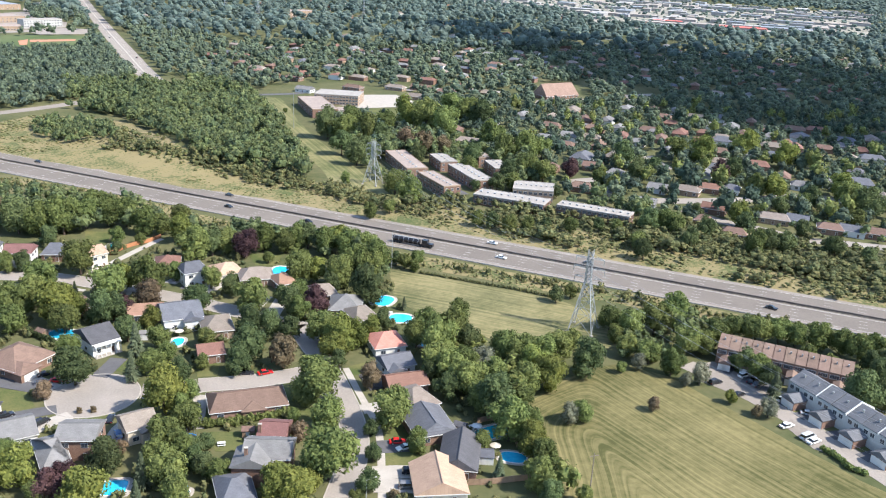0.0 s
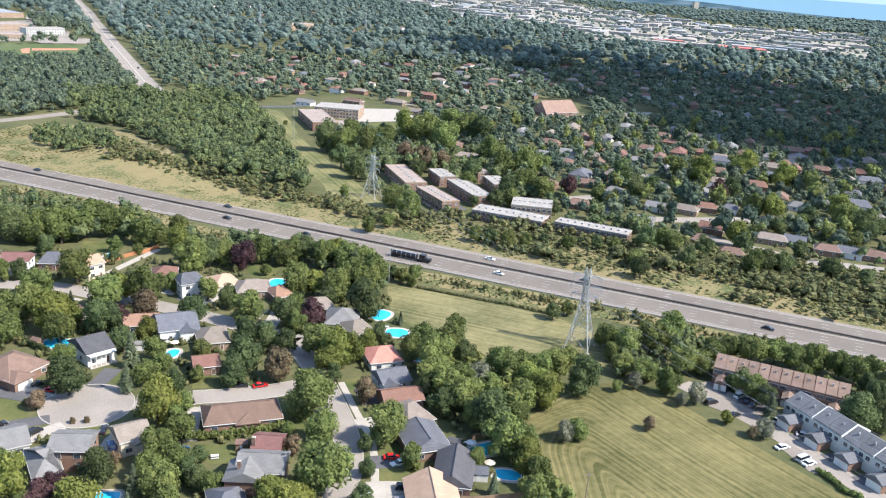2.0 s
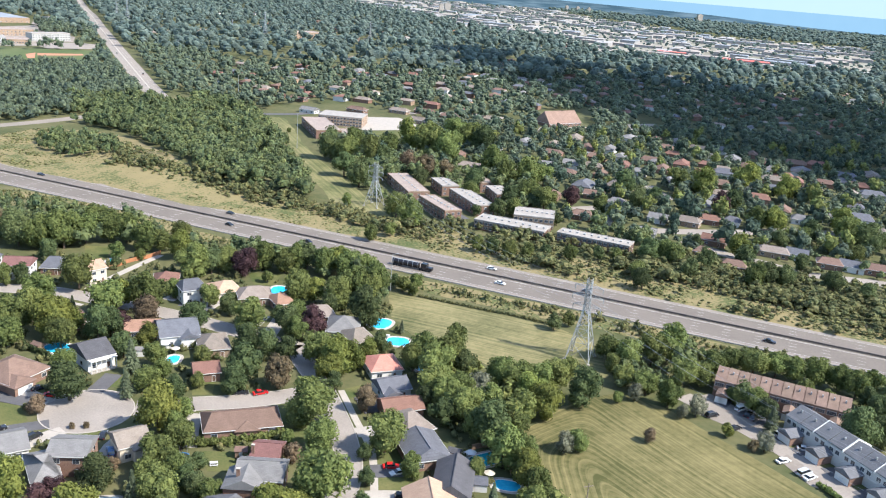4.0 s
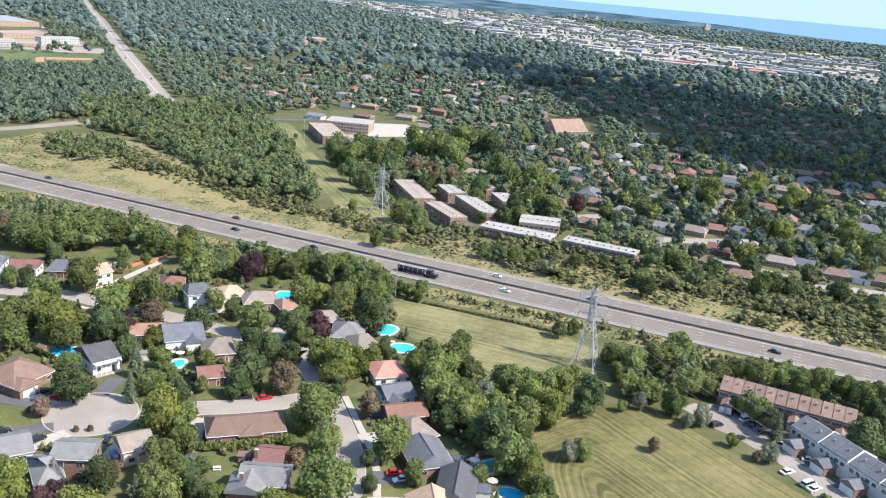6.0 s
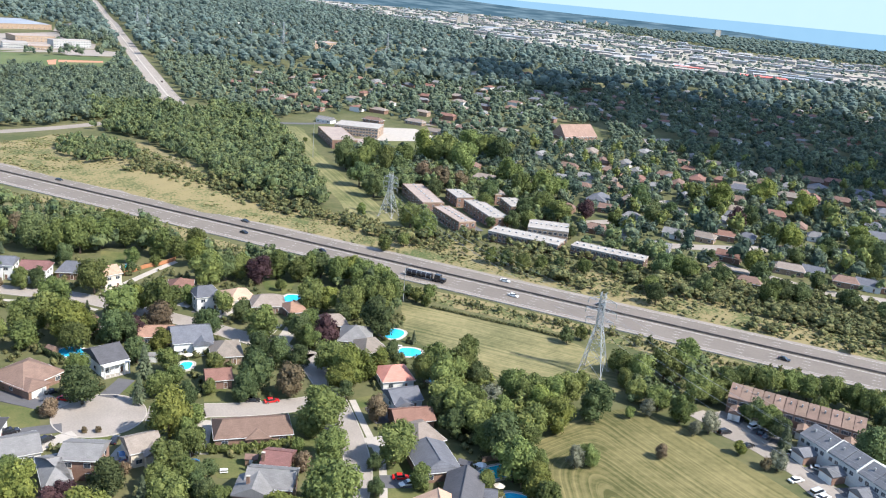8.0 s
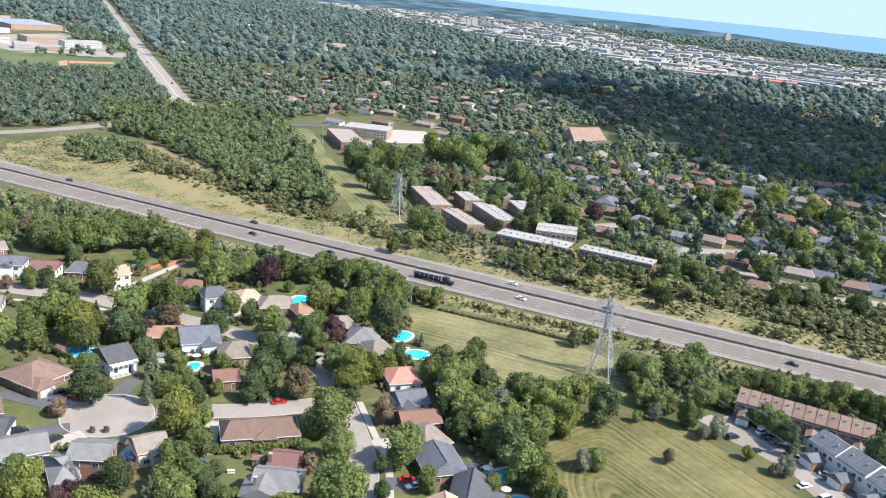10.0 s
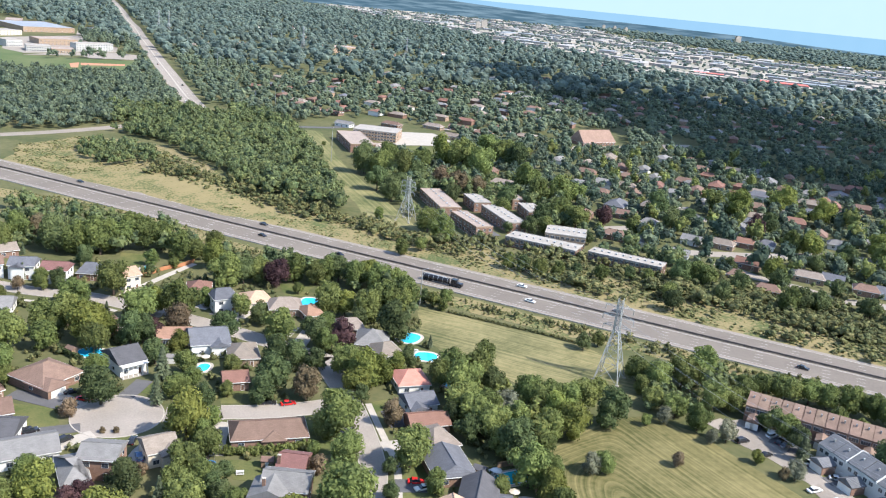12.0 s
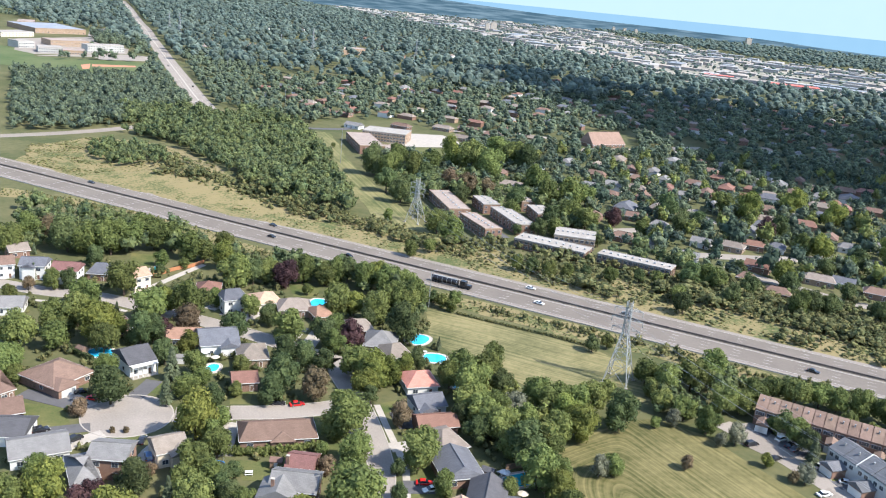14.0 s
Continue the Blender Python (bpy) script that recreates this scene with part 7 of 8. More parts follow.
# shrubs along the parking bays and hedges behind gardens
def hedge(points, half, high, label, mat=None):
    l = smooth_line(points, 1.2)
    vs, fs, at = [], [], 0
    for k, p in enumerate(l):
        v, f = crown_shape(4, 0.9, 110, 0.2)
        s = RNG.uniform(0.9, 1.15)
        vs.append(v * np.array((half, half, high / 1.6)) * s + np.array((p.x, p.y, high * 0.38)))
        fs.append(f + at)
        at += len(v)
    return tagged(mesh_object("hedge", np.concatenate(vs), np.concatenate(fs), mat or LEAF["green"]), label, "hedge")


hedge([(-57.0, 199.6), (-48.8, 201.8), (-42.0, 205.3), (-36.3, 207.9)], 1.3, 2.6, "clipped green hedge behind a brick bungalow")
hedge([(-127.7, 251.4), (-121.6, 247.8), (-115.7, 244.3)], 1.2, 2.4, "dark clipped hedge beside a pool", LEAF["dark"])
hedge([(108.8, 202.0), (110.9, 198.0), (112.4, 192.8), (115.0, 190.5)], 1.2, 1.8, "row of rounded green shrubs along a parking area")

def fence(points, label, mat, high=1.8):
    """Boards on posts along a line."""
    l = smooth_line(points, 2.4)
    root = thing("fence", l[0].x, l[0].y, 0, label, "fence", "garden fences")
    o = Vector((l[0].x, l[0].y, 0))
    post = box(bmesh.new(), -0.07, 0.07, -0.07, 0.07, 0, high + 0.1)
    first = part("post", post, mat, root)
    for k, p in enumerate(l):
        if k:
            ob = new("post", first.data)
            ob.parent = root
            ob.location = (p.x - o.x, p.y - o.y, 0)
    for p, q in zip(l, l[1:]):
        a, b = p - o.xy, q - o.xy
        d = b - a
        m = Matrix.Translation((*a, 0)) @ Matrix.Rotation(math.atan2(d.y, d.x), 4, "Z")
        part("panel", box(bmesh.new(), 0.02, d.length - 0.02, -0.03, 0.03, 0.1, high, m), mat, root)
    return root


fence([(-127.9, 326.2), (-123.6, 336.7), (-118.3, 343.3), (-115.1, 350.6)], "orange-stained wooden garden fence beside a footpath", M_REDFENCE)
fence([(12.2, 178.5), (18.0, 179.4), (25.1, 181.3), (29.4, 182.1)], "weathered wooden garden fence", M_FENCE)
fence([(15.6, 207.8), (21.2, 209.8), (24.6, 202.7), (25.6, 196.7)], "weathered wooden garden fence behind a pool", M_FENCE)
hedge([(-2.7, 322.4), (9.7, 317.7), (22.9, 312.7), (35.9, 308.4), (48.3, 302.5)], 0.8, 1.3, "low dark weeds along the field boundary", M_SCRUB)
# ---- woods, scrub and the far suburb ----

GARDENS = [(-188.8, 332.8), (-145.5, 339.2), (-106.5, 334.2), (-59.4, 330.5), (-14.5, 310.9), (-2.2, 265.2), (13.9, 227.1), (23.4, 197.0), (27.2, 174.5), (24.4, 158.1), (-94.0, 150.5)]
scatter("garden_shrubs", GARDENS, 3.6, 0.6, 1.7, M_SCRUB, 2, "low garden shrubs and flower beds round the houses", "shrubs", 0.3, True, 0.5, cards=40)
scatter("woodland", [(-315.7, 731.3), (-290.7, 753.5), (-253.9, 752.9), (-225.1, 730.2), (-215.4, 802.0), (-184.6, 760.0), (-157.5, 736.9), (-114.3, 619.1), (-71.9, 484.3), (-64.9, 458.1), (-88.4, 459.7), (-108.8, 468.0), (-144.2, 493.9), (-190.9, 566.0), (-229.1, 609.8), (-266.2, 622.2)], 5.6, 2.6, 4.6, M_WOODS, 2, "dense green mixed woodland on a hillside", cards=95)
scatter("woodland", [(-499.4, 897.0), (-418.4, 908.3), (-381.4, 963.5), (-335.7, 929.9), (-277.6, 817.3), (-256.1, 752.1), (-290.5, 740.1), (-282.8, 654.5), (-292.5, 626.5), (-334.8, 591.1)], 6.6, 3.0, 5.2, M_MIDWOODS_HAZY, 2, "dense green woodland below the sports pitch", cards=60)
scatter("woodland", [(-86.0, 626.8), (-73.8, 658.0), (-36.5, 618.1), (-24.8, 550.5), (-32.2, 490.5), (-43.2, 509.7), (-62.9, 562.6), (-76.3, 593.5)], 6.0, 2.6, 4.6, M_WOODS, 2, "dense green trees between the grass corridor and the houses", cards=90)
scatter("scrub", [(-269.9, 575.8), (-217.6, 567.8), (-188.6, 513.0), (-219.1, 507.8), (-248.6, 528.4)], 4.6, 2.0, 3.2, M_WOODS, 2, "dark green thicket on the embankment", "thicket", 0.5, False, 0.9, cards=60)
scatter("scrub", [(-192.8, 491.4), (-150.9, 482.8), (-106.8, 458.8), (-59.4, 429.7), (-20.3, 410.7), (16.0, 397.5), (37.5, 391.9), (16.7, 427.3), (-18.6, 431.7), (-62.8, 454.1), (-105.8, 468.4), (-154.8, 496.3), (-190.8, 504.5)], 2.6, 0.7, 2.1, M_SCRUB, 2, "low green bushes scattered over dry grass", "scrub", -3.0, False, 0.75, 0.8, cards=26, clump=0.055)
scatter("scrub", [(16.8, 432.7), (56.7, 418.8), (99.3, 401.8), (119.1, 414.4), (143.1, 382.4), (180.9, 396.6), (216.2, 384.9), (234.8, 364.2), (208.8, 318.0), (170.6, 334.8), (132.8, 350.2), (88.3, 374.2), (37.5, 391.9), (16.1, 402.2)], 2.7, 0.8, 2.4, M_SCRUB, 2, "dense green scrub and young trees along the highway", "scrub", -3.0, False, 0.95, 0.8, cards=26, clump=0.035)
scatter("scrub", [(-202.3, 525.9), (-160.5, 514.4), (-109.7, 471.9), (-69.4, 457.0), (-61.4, 444.2), (-36.2, 431.9), (-17.8, 416.1), (16.3, 409.0), (49.0, 372.3), (36.0, 371.2), (-0.4, 396.7), (-59.0, 426.7), (-110.6, 448.9), (-150.4, 470.2), (-188.5, 497.3)], 3.4, 1.0, 2.4, M_SCRUB, 2, "rounded green bushes over the dry embankment", "scrub", -3.0, False, 0.7, 0.7, cards=36, clump=0.03)
scatter("scrub", [(10.6, 406.1), (55.6, 408.8), (94.5, 392.0), (120.0, 396.0), (150.1, 379.3), (200.1, 352.3), (211.6, 340.1), (195.8, 310.7), (145.5, 319.1), (100.4, 338.8), (60.4, 360.6)], 3.2, 1.0, 2.6, M_SCRUB, 2, "mixed green bushes and tall weeds below the houses", "scrub", -3.0, False, 0.9, 0.65, cards=30, clump=0.03)
scatter("scrub", [(2.9, 332.3), (32.2, 318.2), (63.3, 307.8), (79.4, 296.8), (101.2, 291.5), (158.0, 266.6), (170.9, 257.3), (163.9, 278.6), (103.1, 298.0), (64.3, 313.8), (32.7, 325.2)], 3.2, 0.7, 1.7, M_SCRUB, 2, "low green bushes along the highway verge", "scrub", 0.2, False, 0.7, cards=40)
scatter("scrub", [(-221.9, 429.6), (-172.6, 414.5), (-131.1, 389.8), (-109.5, 378.8), (-81.9, 371.1), (-39.6, 359.0), (-38.4, 347.7), (-79.2, 358.5), (-108.1, 364.5), (-136.2, 388.9), (-180.4, 413.0), (-215.9, 417.2)], 3.6, 0.7, 1.8, M_SCRUB, 2, "low bushes on dry grass beside the highway", "scrub", 0.5, False, 0.5, cards=40)
scatter("thicket", [(14.9, 262.6), (32.5, 247.5), (35.5, 225.6), (29.6, 215.2), (34.9, 187.4), (35.5, 175.6), (28.6, 175.1), (27.7, 194.7), (18.4, 217.4), (9.0, 245.1), (5.4, 261.5)], 4.2, 1.8, 3.4, M_THICKET, 2, "dense green thicket between gardens and the field", "thicket", -1.0, True, 0.9, cards=90)
scatter("thicket", [(62.8, 287.0), (101.2, 291.5), (154.7, 259.9), (160.2, 244.5), (151.5, 253.4), (103.8, 279.2), (85.6, 252.9), (63.5, 248.6)], 5.2, 2.0, 3.4, M_WOODS, 2, "dense green tree belt between the highway and the townhouses", "thicket", 0.6, True, 0.8, cards=80)
scatter("thicket", [(-226.2, 404.6), (-183.6, 407.2), (-139.3, 390.3), (-121.3, 375.1), (-121.2, 358.4), (-136.1, 352.1), (-157.3, 345.0), (-194.2, 343.1)], 5.5, 2.5, 4.0, M_WOODS, 2, "dense dark green tree belt between gardens and the highway", "thicket", 0.6, True, 0.8, cards=80)
scatter("thicket", [(-105.9, 356.7), (-80.6, 364.7), (-49.4, 357.5), (-24.0, 349.8), (-14.5, 310.9), (-24.3, 298.0), (-38.2, 326.7), (-71.2, 342.9), (-97.6, 335.5)], 5.5, 2.5, 4.0, M_WOODS, 2, "dense green tree belt behind the gardens", "thicket", 0.6, True, 0.8, cards=80)

def plain_house(roof, wall, length, depth, label):
    return house(0, 0, 0, length, depth, roof, wall, label, hip=0.6, detail=False, group="houses of the far suburb")


def far_houses(poly, step_x, step_y, keep, front):
    """Rows of houses along the streets of the far suburb, with open front gardens."""
    xs, ys = [p[0] for p in poly], [p[1] for p in poly]
    gx, gy = np.meshgrid(np.arange(min(xs), max(xs), step_x), np.arange(min(ys), max(ys), step_y))
    x, y = gx.ravel() + RNG.uniform(-0.25, 0.25, gx.size) * step_x, gy.ravel() + RNG.uniform(-0.2, 0.2, gx.size) * step_y
    ok = inside(poly, x, y) & free(x, y, 9.0) & (RNG.uniform(size=len(x)) < keep)
    for px, py in zip(x[ok].tolist(), y[ok].tolist()):
        src = FAR_PROTO[int(RNG.integers(0, len(FAR_PROTO)))]
        ob = copy_thing(src, pose(px, py, zg(px, py), 0, 0, RNG.choice((-22, 68)) + RNG.uniform(-6, 6)))
        s = RNG.uniform(0.85, 1.2)
        ob.scale = (s, RNG.uniform(0.9, 1.1) * s, RNG.uniform(0.9, 1.2))
        TAKEN.append((px, py, 7.5)), TAKEN.append((px, py - front, front * 0.55))


def joined_houses(poly, step_x, step_y, keep, front):
    """The many small hip-roofed houses of the far suburb as one mesh."""
    xs, ys = [p[0] for p in poly], [p[1] for p in poly]
    gx, gy = np.meshgrid(np.arange(min(xs), max(xs), step_x), np.arange(min(ys), max(ys), step_y))
    x, y = gx.ravel() + RNG.uniform(-0.25, 0.25, gx.size) * step_x, gy.ravel() + RNG.uniform(-0.2, 0.2, gx.size) * step_y
    ok = inside(poly, x, y) & free(x, y, 9.0) & (RNG.uniform(size=len(x)) < keep)
    paints = [M_BRICK, M_WHITE, M_BRICK_TAN, R_BROWN, R_GREY, R_TAUPE, R_RED, R_SLATE]
    me = bpy.data.meshes.new("far_houses")
    v, f, tone = [], [], []
    for px, py in zip(x[ok].tolist(), y[ok].tolist()):
        a = radians(RNG.choice((-22, 68)) + RNG.uniform(-6, 6))
        l, d, h, up = RNG.uniform(6, 9.5), RNG.uniform(4.3, 5.6), RNG.uniform(2.8, 4.6), RNG.uniform(1.6, 2.6)
        at = len(v)
        loc = [(-l, -d, 0), (l, -d, 0), (l, d, 0), (-l, d, 0), (-l, -d, h), (l, -d, h), (l, d, h), (-l, d, h)]
        o = 0.5
        loc += [(-l - o, -d - o, h), (l + o, -d - o, h), (l + o, d + o, h), (-l - o, d + o, h), (-l + d * 0.7, 0, h + up), (l - d * 0.7, 0, h + up)]
        v += [(px + math.cos(a) * q[0] - math.sin(a) * q[1], py + math.sin(a) * q[0] + math.cos(a) * q[1], q[2]) for q in loc]
        quads = [(0, 1, 5, 4), (1, 2, 6, 5), (2, 3, 7, 6), (3, 0, 4, 7), (8, 9, 13, 12), (10, 11, 12, 13), (9, 10, 13), (11, 8, 12), (11, 10, 9, 8)]
        f += [tuple(at + k for k in q) for q in quads]
        tone += [int(RNG.integers(0, 3))] * 4 + [int(RNG.integers(3, 8))] * 5
        TAKEN.append((px, py, 7.5)), TAKEN.append((px, py - front, front * 0.55))
    me.from_pydata(v, [], f)
    for m in paints:
        me.materials.append(m)
    me.polygons.foreach_set("material_index", tone)
    return tagged(new("far_houses", me), "many small hip-roofed houses of the far suburb", "houses", kind="stuff")


FAR_PROTO = [plain_house(R_BROWN, M_BRICK, 15, 10, "brown-roofed brick house in the far suburb"), plain_house(R_GREY, M_WHITE, 13, 10, "grey-roofed white house in the far suburb"),
             plain_house(R_TAUPE, M_BRICK_TAN, 16, 10, "taupe-roofed tan brick house in the far suburb"), plain_house(R_RED, M_BRICK, 14, 10, "red-brown-roofed brick house in the far suburb"),
             plain_house(R_SLATE, M_WHITE, 15, 11, "slate-roofed white house in the far suburb")]
for k, o in enumerate(FAR_PROTO):
    o.matrix_basis = pose(120 + 45 * k, 640 - 6 * k, 0, 0, 0, -20)

far_houses([(-29.0, 630.9), (88.8, 711.5), (193.3, 755.2), (251.2, 717.4), (381.4, 690.8), (235.0, 404.8), (197.9, 417.5), (157.1, 425.5), (124.7, 425.2), (108.0, 443.4), (68.2, 453.1), (46.9, 521.4), (4.6, 588.1)], 24, 34, 0.85, 9.0)
joined_houses([(-274.6, 957.2), (-186.5, 812.5), (-111.2, 802.5), (107.1, 878.5), (181.6, 847.4), (469.1, 819.5), (748.1, 1338.9), (264.7, 1269.4), (-56.1, 1151.5), (-249.2, 1090.5)], 34, 50, 0.9, 21.0)
joined_houses([(-260, 1250), (300, 1150), (900, 1150), (1100, 1700), (700, 1800), (380, 2000), (100, 2350), (-300, 2500), (-700, 2500), (-560, 1600)], 80, 100, 0.7, 30.0)
scatter("suburb_trees", [(-86.8, 626.5), (-55.0, 641.9), (-26.4, 666.3), (-5.1, 711.2), (93.6, 754.9), (200.8, 787.1), (265.5, 761.7), (433.4, 753.0), (242.2, 397.2), (193.7, 407.5), (153.7, 415.2), (120.8, 409.9), (105.6, 432.2), (67.5, 447.3), (45.8, 506.5), (23.4, 561.5), (-24.9, 553.8), (-34.8, 489.4), (-60.9, 545.5)], 7.6, 2.2, 4.4, M_MIDWOODS_HAZY, 2, "many broadleaf trees between houses beyond the highway", "suburban trees", 0.8, True, 0.78, cards=70)
scatter("suburb_trees", [(-298.1, 974.1), (-246.5, 1078.4), (-57.2, 1172.4), (268.1, 1286.2), (773.8, 1386.7), (425.3, 738.0), (260.6, 746.3), (197.0, 770.9), (92.6, 745.8), (-14.2, 703.1), (-18.6, 772.4), (-71.3, 823.8), (-132.1, 802.4), (-153.7, 754.0), (-186.8, 769.3), (-238.9, 793.5)], 9.2, 3.4, 6.2, M_MIDWOODS_HAZY, 2, "broad belt of trees and gardens in the middle distance", "suburban trees", 1.0, True, 0.84, 0.9, cards=16)
scatter("suburb_trees", [(-470.4, 1103.3), (-545.6, 1389.5), (-459.8, 1210.9), (-335.2, 940.7), (-268.6, 790.0), (-335.7, 929.9), (-382.9, 951.5)], 9.0, 4.0, 6.0, M_MIDWOODS_HAZY, 2, "row of trees beside the arterial road", "suburban trees", 1.0, True, 0.9, 0.85)
scatter("suburb_trees", [(-474.3, 1300.8), (-409.0, 1344.5), (-246.5, 1078.4), (-298.1, 974.1), (-238.9, 793.5), (-253.3, 807.0), (-333.3, 986.2)], 9.5, 3.6, 6.0, M_MIDWOODS_HAZY, 2, "trees and gardens beside the arterial road", "suburban trees", 1.0, True, 0.85, 0.85)
scatter("suburb_trees", [(-1414.5, 2318.2), (-1460.7, 3527.8), (-839.3, 2092.4), (-484.2, 1236.7), (-469.2, 1139.9), (-633.8, 1579.3), (-792.7, 1853.4), (-932.8, 1672.0), (-885.0, 1445.1)], 14.0, 4.5, 7.0, M_MIDWOODS_HAZY, 1, "trees round the school and shops", "suburban trees", 3.0, False, 0.7, 0.85)
scatter("suburb_trees", [(-568.0, 1221.0), (-535.0, 1249.1), (-496.5, 1230.4), (-476.0, 1199.3), (-578.8, 1395.6), (-620.4, 1427.1), (-649.0, 1406.3)], 13.0, 4.5, 7.0, M_MIDWOODS_HAZY, 2, "dark trees between the school and the shops", "suburban trees", 0.0, False, 0.8, cards=50)
scatter("suburb_trees", [(-761.9, 1270.5), (-666.3, 1205.5), (-591.9, 1236.9), (-554.5, 1336.7), (-479.8, 1146.8), (-506.2, 1056.6), (-550.9, 1033.1), (-601.2, 999.6)], 17.0, 3.6, 5.2, M_MIDWOODS_HAZY, 2, "single trees before the school", "suburban trees", 3.0, True, 0.4, 0.85)
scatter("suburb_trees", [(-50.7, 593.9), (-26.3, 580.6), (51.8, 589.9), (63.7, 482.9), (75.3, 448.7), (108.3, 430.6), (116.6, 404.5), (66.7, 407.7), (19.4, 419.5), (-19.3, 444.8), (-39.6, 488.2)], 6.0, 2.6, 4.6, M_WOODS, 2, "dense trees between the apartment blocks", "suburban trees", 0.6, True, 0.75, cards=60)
scatter("suburb_trees", [(-534.7, 1056.6), (-509.8, 1103.2), (-461.0, 1119.7), (-450.3, 1093.7), (-498.2, 1077.9), (-523.0, 1033.2)], 14.0, 4.5, 6.5, M_MIDWOODS_HAZY, 2, "row of trees between school and pitch", "suburban trees", 0.0, False, 0.7, cards=60)
scatter("grass_tufts", [(-254.9, 437.3), (-205.5, 431.6), (-146.2, 410.9), (-108.6, 385.2), (-59.7, 364.7), (-26.8, 353.9), (0.4, 341.7), (32.9, 328.4), (64.8, 316.8), (103.8, 300.3), (114.8, 294.6), (101.9, 286.4), (62.6, 303.1), (31.9, 313.8), (-13.6, 335.5), (-49.4, 357.5), (-81.4, 368.7), (-110.3, 372.6), (-130.3, 387.1), (-172.6, 414.5), (-218.4, 422.3), (-246.8, 422.4)], 1.8, 0.3, 0.9, M_TUFT, 1, "tufts of tall grass and weeds beside the highway", "tall grass", 0.4, False, 0.6)
scatter("suburb_trees", [(-86.8, 626.5), (-55.0, 641.9), (-26.4, 666.3), (-5.1, 711.2), (93.6, 754.9), (200.8, 787.1), (265.5, 761.7), (433.4, 753.0), (242.2, 397.2), (193.7, 407.5), (153.7, 415.2), (120.8, 409.9), (105.6, 432.2), (67.5, 447.3), (45.8, 506.5), (23.4, 561.5), (-24.9, 553.8), (-34.8, 489.4), (-60.9, 545.5)], 24.0, 3.2, 5.0, M_DARKWOODS, 2, "tall dark trees standing above the suburb", "suburban trees", 0.0, True, 0.75, 1.15, cards=90)
scatter("suburb_trees", [(-86.8, 626.5), (-55.0, 641.9), (-26.4, 666.3), (-5.1, 711.2), (93.6, 754.9), (200.8, 787.1), (265.5, 761.7), (433.4, 753.0), (242.2, 397.2), (193.7, 407.5), (153.7, 415.2), (120.8, 409.9), (105.6, 432.2), (67.5, 447.3), (45.8, 506.5), (23.4, 561.5), (-24.9, 553.8), (-34.8, 489.4), (-60.9, 545.5)], 24.0, 3.0, 5.0, M_THICKET, 2, "tall light green trees standing above the suburb", "suburban trees", 0.0, True, 0.7, 1.15, cards=90)
scatter("suburb_trees", [(139.7, 497.6), (278.1, 510.8), (298.2, 488.8), (229.2, 363.4), (166.5, 373.7), (118.3, 400.2)], 5.5, 1.4, 2.8, M_WOODS, 2, "small garden trees between the houses", "suburban trees", 0.4, True, 0.45, cards=30)
scatter("grass_tufts", [(-301.1, 548.6), (-278.8, 595.8), (-224.1, 595.8), (-157.3, 504.9), (-105.8, 468.4), (-62.4, 450.9), (-21.8, 436.5), (10.8, 421.1), (54.6, 399.2), (102.7, 380.4), (136.5, 361.7), (159.7, 343.4), (200.7, 320.0), (191.0, 301.9), (146.7, 322.3), (71.0, 354.6), (-16.4, 389.5), (-104.6, 423.7), (-192.9, 466.2), (-272.4, 493.4)], 2.3, 0.5, 1.2, M_TUFT, 1, "tufts of tall grass and weeds on the verge", "tall grass", -4.2, False, 0.85, 0.4, clump=0.08)
# ---- the far industrial belt ----
M_YARD = material("industrial_yard_paving", (0.31, 0.275, 0.24), (0.12, 0.125, 0.085), 0.014, 0.95, fine=5.0)
BELT = [(-961.6, 4462.3), (-665.7, 3772.2), (-397.6, 3553.5), (-261.9, 3056.5), (-141.4, 3004.1), (-37.5, 2605.4), (42.3, 2299.7), (110.3, 2171.2), (174.4, 2100.0), (257.2, 2120.4), (307.2, 1698.0), (421.8, 1726.1), (526.6, 1787.2), (575.4, 1694.0), (698.7, 1736.9), (857.2, 1749.7), (1392.4, 2882.6), (1162.6, 2937.1), (982.2, 2946.4), (893.1, 3089.2), (826.6, 3472.5), (666.3, 3818.1), (529.1, 4524.9), (450.0, 4680.0), (-100.0, 4700.0), (-700.0, 4650.0)]
sheet("industrial_yards", BELT, 0.3, M_YARD, "pale paved industrial yards with grass between", "yards")
ROOFS = [material("white_membrane_roof", (0.34, 0.325, 0.31), (0.22, 0.215, 0.21), 0.02, 0.8), material("grey_metal_roof", (0.22, 0.235, 0.255), (0.15, 0.165, 0.185), 0.02, 0.6),
         material("tan_gravel_roof", (0.31, 0.27, 0.235), (0.21, 0.185, 0.165), 0.02, 0.9)]
M_FARWALL = material("weathered_panel_walls", (0.27, 0.26, 0.255), (0.20, 0.195, 0.19), 0.05, 0.8)
M_REDROOF = material("red_metal_roof", (0.55, 0.12, 0.09), (0.45, 0.10, 0.08), 0.02, 0.7)


def warehouse(x, y, rz, length, depth, high, roof, label):
    root = thing("warehouse", x, y, rz, label, "warehouse", "warehouses of the industrial belt", z=0.3)
    a, b = length / 2, depth / 2
    part("wall", boxed(-a, a, -b, b, 0, high), M_FARWALL, root)
    part("roof", boxed(-a - 0.3, a + 0.3, -b - 0.3, b + 0.3, high, high + 0.8), roof, root)
    part("roof_unit", boxed(-a * 0.4, -a * 0.4 + 4, -2, 2, high + 0.8, high + 2.6), M_STEEL, root, "grey rooftop unit")
    TAKEN.append((x, y, depth * 0.7))
    TAKEN.append((x - a * 0.6, y, depth * 0.6)), TAKEN.append((x + a * 0.6, y, depth * 0.6)), TAKEN.append((x, y - 40, 22))


